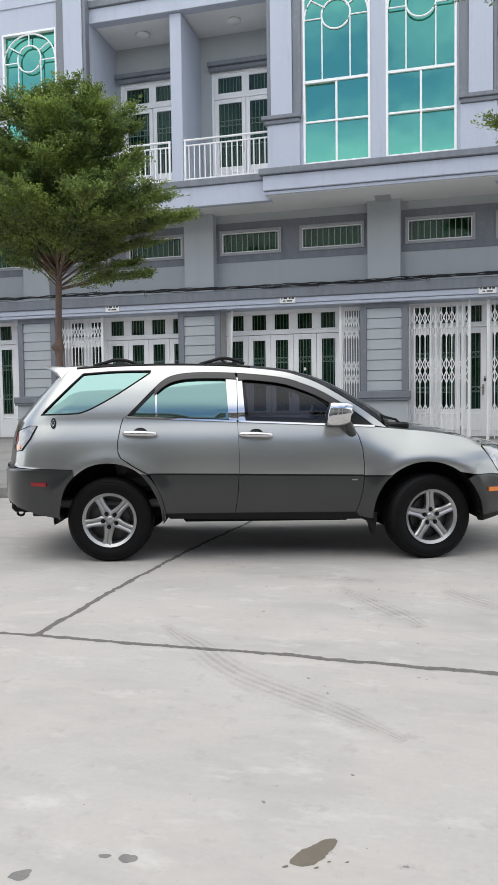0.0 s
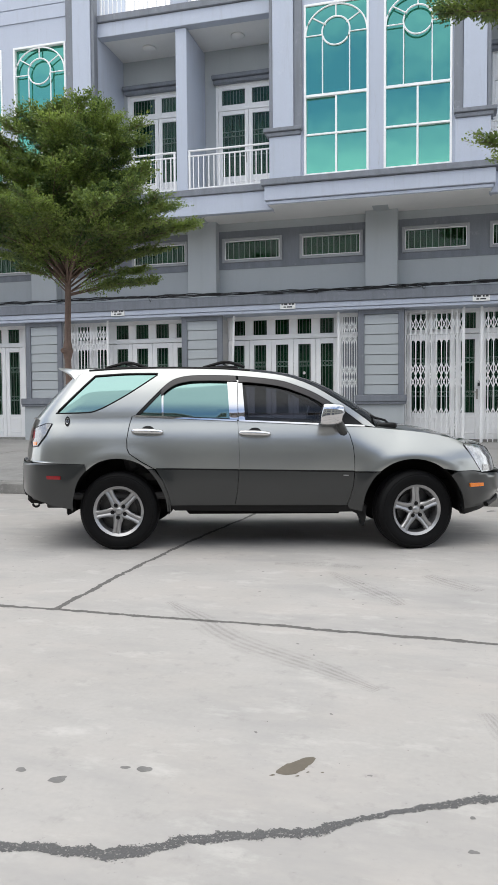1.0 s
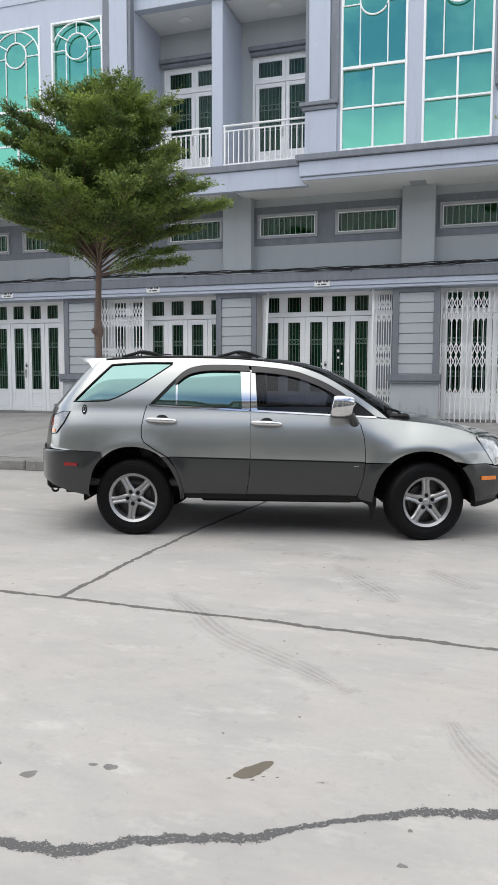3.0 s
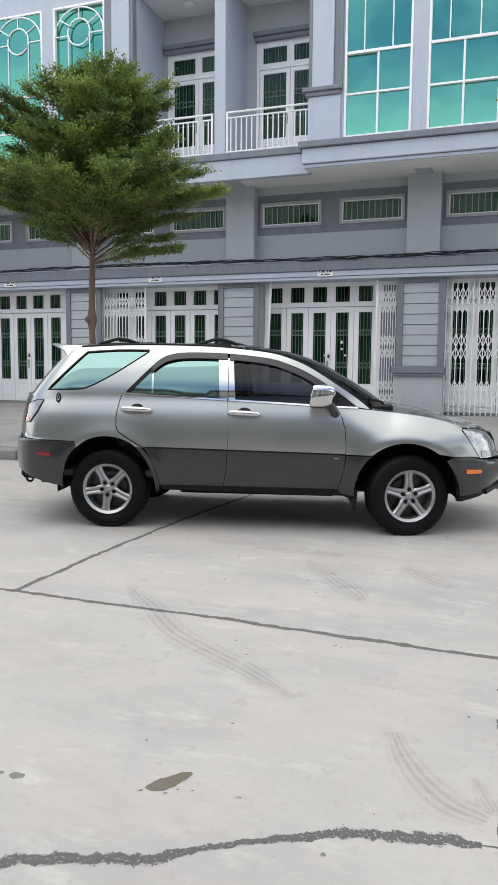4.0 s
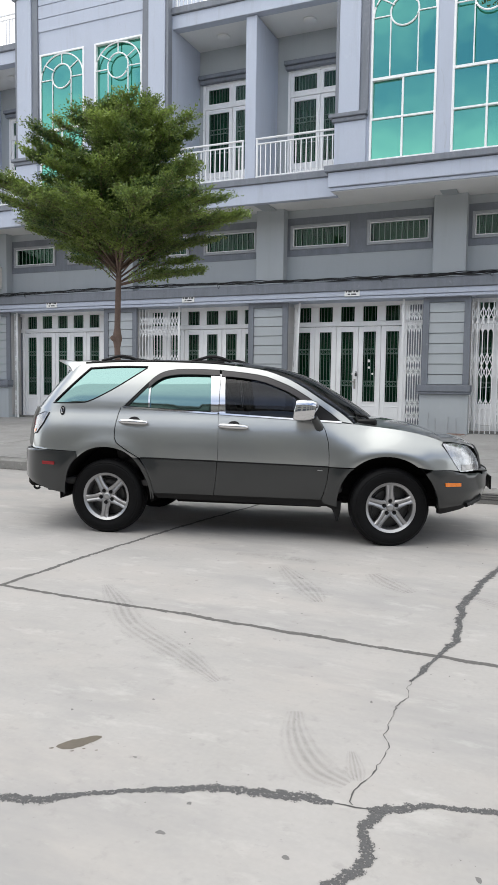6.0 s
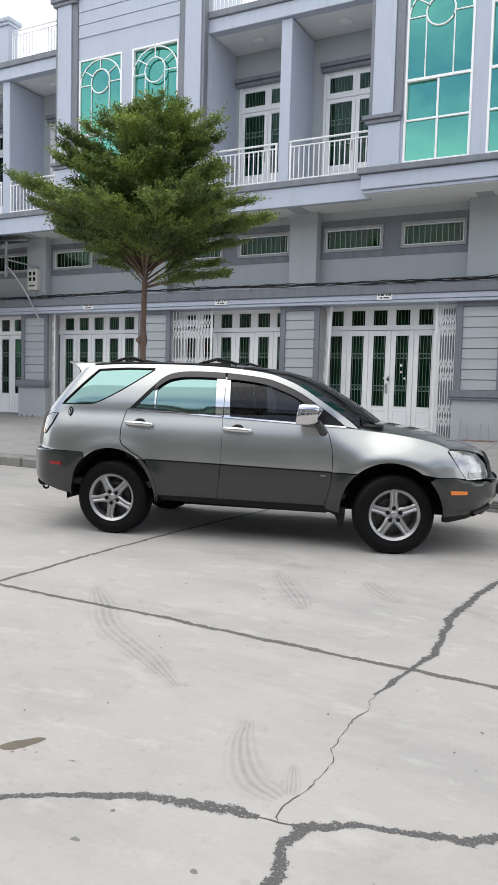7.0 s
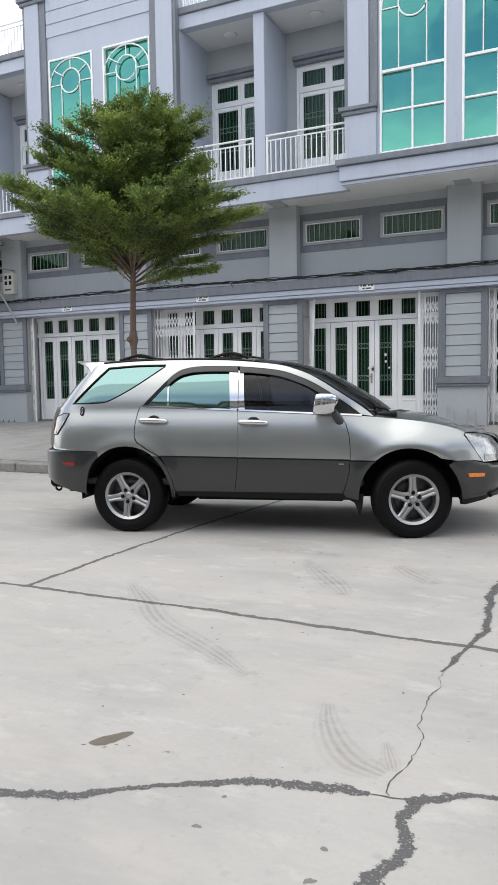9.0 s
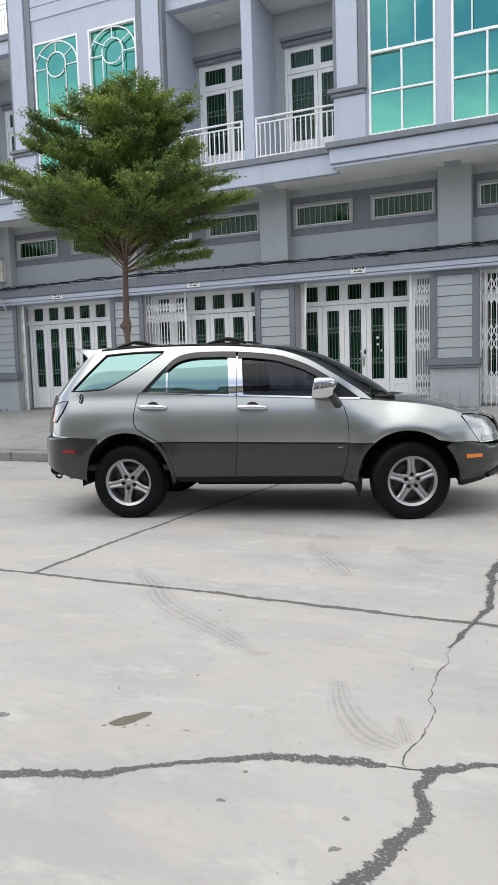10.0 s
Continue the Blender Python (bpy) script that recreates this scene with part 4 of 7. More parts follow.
# tiled reveals beside the doors
for j in range(FIRST, LAST):
    a, b = opening(j)
    for x0, x1 in ((a + 0.001, a + 0.012), (b - 0.012, b - 0.001)):
        t_ob = thing("reveal_tiles", "pale grey tiled reveal beside the shop door", "tiles")
        t_ob["kind"] = "structure"
        mm = Mesher()
        mm.box(x0, x1, 15.955, 16.33, 0, 0.296, 0.002)
        tile = mm.mesh("tile", TILE)
        for k in range(9):
            part("tile", tile, TILE, t_ob, at=pose(0, 0, 0.56 + 0.30 * k))

# stickers on the main door
for x, z, r in ((-2.72, 2.03, 0.035), (-2.71, 1.88, 0.028), (-2.63, 1.74, 0.024), (-3.10, 1.74, 0.026)):
    mm = Mesher()
    mm.lathe([(0.001, 0.0), (r, 0.0), (r, 0.002), (0.001, 0.002)], 16)
    mm.move(Matrix.Translation((x, DOOR_Y + 0.012, z)))
    tagged(part("sticker", mm, PAPER), label="small round pale sticker on the door glass", category="sticker", group="door stickers")


def lattice_gate(x0, x1, n, label, posts=(True, True), y=16.0, z0=0.50, z1=3.30, lean=0.0):
    """A collapsible steel gate: upright bars and three bands of crossed strips."""
    ob = thing("lattice_gate", label, "gate", "sliding lattice gates", pose(x0, y, z0, 0, lean, 0) @ Matrix.Translation((-x0, 0, -z0)))
    mm = Mesher()
    bar_w = min(0.0095, 0.14 * (x1 - x0) / n)
    mm.box(-bar_w, bar_w, -0.005, 0.005, z0, z1, 0.002)
    bar = mm.mesh("bar", WHITE_METAL)
    pitch = (x1 - x0) / n
    for k in range(n + 1):
        part("bar", bar, WHITE_METAL, ob, at=pose(x0 + pitch * k, 0, 0))
    rise = 0.265
    half = min(0.0095, 0.10 * pitch)
    for zc in (2.86, 1.91, 0.96):
        mm = Mesher()
        zb = zc - rise
        for k in range(-1, n + 1):
            for s in (-1, 1):
                # a strip climbs two bars over the band, cut off at the gate's ends
                xa, za, xb, zb2 = x0 + pitch * k, zb, x0 + pitch * (k + 2), zb + 2 * rise
                if s < 0:
                    za, zb2 = zb2, za
                slope_ = (zb2 - za) / (xb - xa)
                if xa < x0 - 1e-6:
                    za, xa = za + slope_ * (x0 - xa), x0
                if xb > x1 + 1e-6:
                    zb2, xb = zb2 + slope_ * (x1 - xb), x1
                dy = -0.009 if s > 0 else 0.009
                mm.add([(xa - half, dy - 0.0015, za), (xa + half, dy - 0.0015, za), (xb + half, dy - 0.0015, zb2), (xb - half, dy - 0.0015, zb2),
                        (xa - half, dy + 0.0015, za), (xa + half, dy + 0.0015, za), (xb + half, dy + 0.0015, zb2), (xb - half, dy + 0.0015, zb2)],
                       [(0, 1, 2, 3), (7, 6, 5, 4), (0, 3, 7, 4), (1, 5, 6, 2)])
        part("lattice", mm, WHITE_METAL, ob, "crossed white steel strips")
    for on, x in zip(posts, (x0 - 0.03, x1 + 0.03)):
        if on:
            mm = Mesher()
            mm.box(x - 0.022, x + 0.022, -0.014, 0.014, z0 - 0.02, z1 + 0.03, 0.003)
            part("post", mm, WHITE_METAL, ob)
    return ob


def gate_at(j, u0, u1, n, label, posts=(True, True), lean=0.0):
    shift = party(j) - (-0.92 + 4.02 * (j - 2))
    lattice_gate(u0 + shift, u1 + shift, n, label, posts, lean=lean)


gate_at(1, -1.80, -1.43, 7, "white collapsible steel gate, folded open", (True, False))
gate_at(1, -4.40, -4.34, 2, "white collapsible steel gate, folded tight and leaning at the reveal", (False, True), 2.2)
gate_at(2, -0.41, 0.76, 11, "white collapsible steel gate, drawn half across a shop door", (False, True))
gate_at(2, 1.17, 2.55, 13, "white collapsible steel gate, drawn half across a shop door", (True, False))
gate_at(0, -8.44, -7.34, 13, "white collapsible steel gate, drawn partly across a shop door", (False, True))
gate_at(-1, -12.42, -12.36, 2, "white collapsible steel gate, folded tight at the reveal", (False, True))


def strip_window(x0, x1, k):
    ob = tagged(new("window_%d" % k), "low strip window, pale frame, green glass and bars", "window", "mezzanine windows", "structure")
    ob.matrix_basis = pose(0, 16.185, 0)
    mm = Mesher()
    frame_rect(mm, x0 + 0.058, x1 - 0.058, WZ0 + 0.058, WZ1 - 0.058, -0.022, 0.05, 0.020)
    part("window_frame", mm, WHITE_PAINT, ob, "white painted window frame")
    mm = Mesher()
    frame_rect(mm, x0 - 0.002, x1 + 0.002, WZ0 - 0.002, WZ1 + 0.002, -0.034, 0.05, 0.058)
    part("surround", mm, FRAME_GREY, ob, "grey plastered window surround")
    pane(x0 + 0.07, x1 - 0.07, WZ0 + 0.07, WZ1 - 0.07, 0.035, ob, TRANSOM_GLASS)
    n = 10
    mm = Mesher()
    mm.box(-0.007, 0.007, 0.012, 0.024, WZ0 + 0.07, WZ1 - 0.07, 0.002)
    b = mm.mesh("bar", BAR_PAINT)
    for q in range(n):
        part("bar", b, BAR_PAINT, ob, at=pose(x0 + 0.075 + (x1 - x0 - 0.15) * (q + 0.5) / n, 0, 0))
    mm = Mesher()
    for q in range(9):
        xa = x0 + 0.03 + (x1 - x0 - 0.06) * q / 9
        mm.box(xa, xa + (x1 - x0 - 0.06) / 9 - 0.004, 0.30 + 0.015 * (q % 2), 0.312 + 0.015 * (q % 2), WZ0 - 0.05, WZ1 + 0.05, 0.003)
    part("curtain", mm, CURTAIN, ob, "green curtain folds behind the glass")


CURTAIN = surface("green curtain cloth", (0.10, 0.27, 0.13), 0.9, vary=0.3, scale=5, grain=90, bump=0.3)
k = 1
for j in range(FIRST, LAST):
    c = (party(j) + party(j + 1)) / 2
    for u, v in WIN:
        strip_window(c + u, c + v, k)
        k += 1


def bay_window(c, k):
    """A tall window of a bay: arched head with a ring, then four lower panes."""
    ob = tagged(new("window_%d" % k), "tall teal reflective window with a white arched frame", "window", "bay windows", "structure")
    ob.matrix_basis = pose(c, BY, 0)
    h = (W_OUT - W_IN) / 2
    mm = Mesher()
    frame_rect(mm, -h, h, WB, WT, -0.02, 0.07, 0.045)
    zm, zr = 7.485, 6.722
    mm.box(-h + 0.04, h - 0.04, -0.015, 0.06, zm - 0.028, zm + 0.028, 0.006)
    mm.box(-h + 0.04, h - 0.04, -0.012, 0.06, zr - 0.02, zr + 0.02, 0.006)
    mm.box(-0.02, 0.02, -0.008, 0.056, WB + 0.04, zm - 0.028, 0.006)
    part("window_frame", mm, WHITE_PAINT, ob, "white painted window frame")
    # arched head
    zc, ra, rr_ = 8.675, h - 0.04, 0.275
    mm = Mesher()
    arc = [(ra * math.cos(w), 0.0, zc + (WT - 0.06 - zc) * math.sin(w)) for w in [math.pi * q / 28 for q in range(29)]]
    mm.tube(arc, 0.017, 6)
    ring = [(rr_ * math.cos(w), -0.004, zc + 0.03 + rr_ * math.sin(w)) for w in [2 * math.pi * q / 32 for q in range(33)]]
    mm.tube(ring, 0.018, 6, cap=False)
    for w in (30, 90, 150):
        w = radians(w)
        if w == radians(90):
            p1 = (0, 0, WT - 0.06)
        else:
            p1 = (ra * 0.80 * (1 if w < 1.5 else -1), 0, zc + (WT - 0.06 - zc) * 0.62)
        mm.tube([(rr_ * math.cos(w) * (0.86 if w != radians(90) else 0), 0, zc + 0.03 + rr_ * math.sin(w)), p1], 0.014, 6)
    for s in (-1, 1):
        mm.tube([(s * ra, 0, zc - 0.02), (s * rr_ * 0.99, 0, zc - 0.02)], 0.014, 6)
        mm.tube([(s * rr_ * 0.98, 0, zc), (s * rr_ * 0.98, 0, zm)], 0.014, 6)
    part("tracery", mm, WHITE_PAINT, ob, "white ring and spokes of the arched head", smooth=True)
    for x0, x1, z0, z1 in ((-h + 0.04, -0.012, WB + 0.04, zr), (0.012, h - 0.04, WB + 0.04, zr), (-h + 0.04, -0.012, zr, zm), (0.012, h - 0.04, zr, zm), (-h + 0.04, h - 0.04, zm, WT - 0.04)):
        gm = Mesher()
        gm.box(x0, x1, 0.035, 0.045, z0 + 0.005, z1 - 0.005, 0.0)
        part("pane", gm, TEAL_GLASS, ob, at=pose(0, 0, 0, rnd.uniform(-0.25, 0.25), 0, rnd.uniform(-0.2, 0.2)))


for i in BAYS:
    for s in (-1, 1):
        bay_window(upper(i) + s * (W_IN + W_OUT) / 2, k)
        k += 1


def balcony_door(x0, x1, k):
    ob = tagged(new("door_%d" % k), "white double balcony door with grilles and lights above", "door", "balcony doors", "structure")
    ob.matrix_basis = pose(0, 16.23, 0)
    mm = Mesher()
    frame_rect(mm, x0, x1, BZ0, BZ1, -0.03, 0.08, 0.055)
    mm.box(x0 + 0.05, x1 - 0.05, -0.02, 0.07, 7.985, 8.035, 0.006)
    c = (x0 + x1) / 2
    part("frame", mm, WHITE_PAINT, ob, "white painted door frame")
    for a, b in ((x0 + 0.055, c), (c, x1 - 0.055)):
        lm = Mesher()
        frame_rect(lm, a + 0.004, b - 0.004, BZ0 + 0.06, 7.98, 0, 0.045, 0.09, 0.72)
        frame_rect(lm, a + 0.08, b - 0.08, BZ0 + 0.2, 6.40, -0.008, 0.01, 0.022)
        leaf = part("leaf", lm, WHITE_PAINT, ob, "white painted door leaf")
        pane(a + 0.092, b - 0.092, 6.535, 7.885, 0.02, leaf, GREEN_GLASS)
        bars("grille", a + 0.095, b - 0.095, 6.535, 7.885, 0.004, 6, leaf, (7.02, 7.46))
        pane(a + 0.085, b - 0.085, 8.10, 8.46, 0.02, ob, GREEN_GLASS, "transom_pane")
        bars("transom_grille", a + 0.09, b - 0.09, 8.10, 8.46, 0.004, 7, ob)
        cm = Mesher()
        for q in range(7):
            xa = a + (b - a) * q / 7
            cm.box(xa, xa + (b - a) / 7 - 0.003, 0.15 + 0.014 * (q % 2), 0.16 + 0.014 * (q % 2), BZ0 + 0.1, 8.52, 0.003)
        part("curtain", cm, DOOR_CURTAIN, ob, "dark green curtain behind the glass")
        fm = Mesher()
        frame_rect(fm, a, b, 8.03, 8.53, -0.008, 0.04, 0.085)
        part("transom_frame", fm, WHITE_PAINT, ob)
    hm = Mesher()
    hm.box(c - 0.075, c - 0.045, -0.02, 0.002, 6.80, 7.02, 0.006)
    hm.box(c - 0.13, c - 0.05, -0.045, -0.032, 6.93, 6.95, 0.005)
    part("handle", hm, BRASS, ob, "worn steel lever handle and plate")


def balustrade(x0, x1, z0, z1, y, label, step=0.115, group="balcony railings"):
    ob = thing("railing", label, "railing", group, pose(0, y, 0))
    mm = Mesher()
    mm.box(x0, x1, -0.025, 0.025, z1 - 0.035, z1, 0.008)
    part("top_rail", mm, WHITE_METAL, ob)
    mm = Mesher()
    mm.box(x0, x1, -0.014, 0.014, z1 - 0.14, z1 - 0.112, 0.005)
    part("mid_rail", mm, WHITE_METAL, ob)
    mm = Mesher()
    mm.box(x0, x1, -0.014, 0.014, z0 + 0.03, z0 + 0.06, 0.005)
    part("bottom_rail", mm, WHITE_METAL, ob)
    mm = Mesher()
    mm.box(-0.011, 0.011, -0.011, 0.011, z0 + 0.058, z1 - 0.138, 0.003)
    b = mm.mesh("baluster", WHITE_METAL)
    n = max(2, int((x1 - x0) / step))
    for q in range(1, n):
        part("baluster", b, WHITE_METAL, ob, at=pose(x0 + (x1 - x0) * q / n, 0, 0))
    mm = Mesher()
    mm.box(-0.02, 0.02, -0.02, 0.02, z0 - 0.02, z1 - 0.03, 0.004)
    b = mm.mesh("post", WHITE_METAL)
    for x in (x0 + 0.03, x1 - 0.03):
        part("post", b, WHITE_METAL, ob, at=pose(x, 0, 0))


k = 1
for i in LOGGIAS:
    p, holes, (e0, e1) = balcony_openings(i)
    for (a, b), (r0, r1) in zip(holes, ((e0 + 0.15, p - 0.14), (p + 0.14, e1 - 0.15))):
        balcony_door(a, b, k)
        k += 1
        balustrade(r0, r1, 5.88, 6.735, 14.95, "white painted steel balcony railing")
        balustrade(r0, r1, 9.755, 10.55, 14.98, "white painted steel railing round the roof terrace", 0.10, "terrace railings")
        lm = Mesher()
        lm.lathe([(0.001, 0.0), (0.14, 0.0), (0.15, 0.012), (0.15, 0.03), (0.12, 0.05), (0.001, 0.055)], 24, close=False)
        lm.move(pose((r0 + r1) / 2, 15.65, 9.345, -90))
        lamp = thing("ceiling_lamp", "round pale ceiling lamp, switched off", "lamp", "balcony lamps")
        part("diffuser", lm, SOFFIT_PAINT, lamp, smooth=True)

# round lamps under the slab
for j in range(FIRST, LAST):
    c = (party(j) + party(j + 1)) / 2
    ob = thing("soffit_lamp", "round pale soffit lamp, switched off", "lamp", "soffit lamps", pose(c, 15.2, 5.448))
    lm = Mesher()
    lm.lathe([(0.17, 0.0), (0.185, 0.006), (0.185, 0.03), (0.15, 0.035), (0.15, 0.0)], 28)
    lm.move(pose(0, 0, 0, -90))
    part("rim", lm, SOFFIT_PAINT, ob, smooth=True)
    lm = Mesher()
    lm.lathe([(0.001, 0.05), (0.08, 0.045), (0.148, 0.022), (0.148, 0.0)], 28, close=False)
    lm.move(pose(0, 0, 0, -90))
    part("diffuser", lm, SOFFIT_PAINT, ob, smooth=True)

# address plates with unreadable writing
for j in range(FIRST, LAST):
    c = (party(j) + party(j + 1)) / 2
    ob = thing("address_plate", "small white enamel address plate with dark writing", "sign", "address plates", pose(c + 0.02, 15.73, 3.40))
    mm = Mesher()
    mm.box(-0.17, 0.17, -0.008, 0.002, 0, 0.145, 0.002)
    part("plate", mm, PAPER, ob)
    mm = Mesher()
    for x0, x1 in ((-0.14, -0.11), (-0.085, -0.01), (0.03, 0.065), (0.085, 0.14)):
        mm.box(x0, x1, -0.011, -0.007, 0.085, 0.125, 0.001)
    for x0, x1 in ((-0.095, -0.045), (-0.02, 0.095)):
        mm.box(x0, x1, -0.011, -0.007, 0.03, 0.058, 0.001)
    part("writing", mm, INK, ob)

# cable bundle lying on the fascia
ob = thing("cable_bundle", "sagging bundle of black cables along the fascia", "cables")
for q in range(6):
    pts = []
    x = X0
    while x < X1:
        ph = (x - party(0)) / PITCH
        z = 3.765 + 0.020 * math.sin(ph * 2.2 + 1) + 0.010 * math.sin(x * 2.7 + q * 1.9) + 0.009 * q + 0.009 * math.sin(x * (6.1 + q) + 3 * q)
        pts.append((x, 15.69 - 0.012 * (q % 2) + 0.012 * math.sin(x * 3.1 + q), z))
        x += 0.11
    mm = Mesher()
    mm.tube(pts, 0.008 + 0.003 * (q % 2), 5)
    part("cable", mm, CABLE, ob, smooth=True)
mm = Mesher()
for x in (-11.9, -6.2, -2.35, -0.1):
    mm.tube([(x, 15.69, 3.78), (x + 0.02, 15.67, 3.72), (x + 0.05, 15.66, 3.68), (x + 0.07, 15.66, 3.74)], 0.007, 5)
part("tie", mm, CABLE, ob)

# meter box on the pier
ob = thing("meter_box", "cream steel electric meter box on the pier", "meter box", at=pose(party(-1) + 0.02, 15.94, 3.99))
mm = Mesher()
mm.box(-0.18, 0.18, -0.16, 0.01, 0, 0.58, 0.012)
part("casing", mm, METER_CASE, ob)
mm = Mesher()
for x in (-0.075, 0.075):
    for z in (0.30, 0.45):
        mm.box(x - 0.045, x + 0.045, -0.166, -0.155, z - 0.05, z + 0.05, 0.003)
part("meter_window", mm, BLACK_GLASS, ob, "dark glass meter windows")
mm = Mesher()
mm.box(-0.12, 0.10, -0.165, -0.158, 0.10, 0.14, 0.001)
part("writing", mm, INK, ob)
mm = Mesher()
mm.tube([(0.02, -0.07, 0.0), (0.02, -0.07, -0.14), (0.05, -0.1, -0.22)], 0.016, 6)
part("conduit", mm, GALV, ob)

# folded awning frame at the next house
ob = thing("awning_frame", "grey steel awning frame with a bent arm", "awning")
ax = party(-1)
mm = Mesher()
mm.tube(spline([(ax - 0.20, 15.05, 4.55), (ax - 0.0, 15.2, 4.25), (ax + 0.20, 15.45, 3.75), (ax + 0.42, 15.66, 3.12)][::-1]), 0.022, 7)
part("arm", mm, GALV, ob, "bent grey steel arm", smooth=True)
mm = Mesher()
mm.box(ax - 3.4, ax - 0.25, 15.0, 15.12, 5.02, 5.12, 0.012)
mm.box(ax - 3.4, ax - 0.22, 15.05, 15.10, 4.35, 4.41, 0.008)
part("cross_bar", mm, GALV, ob)
mm = Mesher()
mm.box(ax - 0.26, ax - 0.20, 15.03, 15.10, 4.25, 5.2, 0.008)
mm.tube([(ax - 0.22, 15.06, 4.72), (ax + 0.15, 15.9, 4.62)], 0.022, 6)
mm.tube([(ax - 0.22, 15.06, 5.0), (ax + 0.12, 15.9, 5.25)], 0.018, 6)
part("bracket", mm, GALV, ob)
mm = Mesher()
sheet = [(ax - 4.6, 15.88, 5.33), (ax - 0.17, 15.88, 5.33), (ax - 0.17, 11.0, 4.55), (ax - 4.6, 11.0, 4.55)]
mm.add(sheet + [(u, v, w + 0.015) for u, v, w in sheet], [(0, 1, 2, 3), (7, 6, 5, 4), (0, 4, 5, 1), (1, 5, 6, 2), (2, 6, 7, 3), (3, 7, 4, 0)])
part("awning_sheet", mm, AWNING_CLOTH, ob, "dark blue-grey awning sheet under the balcony")

# low brick bed with pipe stubs at the foot of a pier
ob = thing("brick_bed", "low bed of weathered bricks with four thin pipe stubs", "brick bed", at=pose(party(2), 15.55, pave_z(15.5)))
mm = Mesher()
mm.box(-0.105, 0.105, -0.05, 0.05, 0, 0.075, 0.008)
bm_brick = mm.mesh("brick", BRICK_RED)
for q in range(3):
    for w in range(2):
        part("brick", bm_brick, BRICK_RED, ob, at=pose(-0.12 + 0.22 * q + 0.05 * w, 0.02 + 0.11 * w, 0.004, 0, 0, rnd.uniform(-4, 4)))
for q, (x, h, lean) in enumerate(((-0.32, 0.52, 4), (-0.13, 0.40, -2), (0.10, 0.44, 3), (0.30, 0.40, -3))):
    mm = Mesher()
    mm.tube([(0, 0, 0), (0, 0, h)], 0.010, 7)
    part("pipe_stub", mm, FRAME_GREY, ob, at=pose(x, 0.20, -0.02, 0, lean, 0), smooth=True)
for q in range(3):
    mm = Mesher()
    mm.tube([(party(-1) - 0.3 + 0.2 * q, 15.72, pave_z(15.7) + 0.0), (party(-1) - 0.3 + 0.2 * q, 15.72, 0.50), (party(-1) - 0.26 + 0.2 * q, 15.70, 0.525)], 0.016, 7)
    tagged(part("pipe_end", mm, CABLE, smooth=True), label="short dark pipe end at the foot of the pier", category="pipe", group="pipe ends")

# set the fronts at their true distance and size
SPOT = Vector((0.51, -0.40, 1.275))
TRUE_SIZE = Matrix.Translation(SPOT - Vector((0, 0, 0.015))) @ Matrix.Scale(1.0235, 4) @ Matrix.Translation(-SPOT)
for ob in list(scene.objects):
    if ob.parent is None and ob not in STREET_THINGS:
        ob.matrix_basis = TRUE_SIZE @ ob.matrix_basis


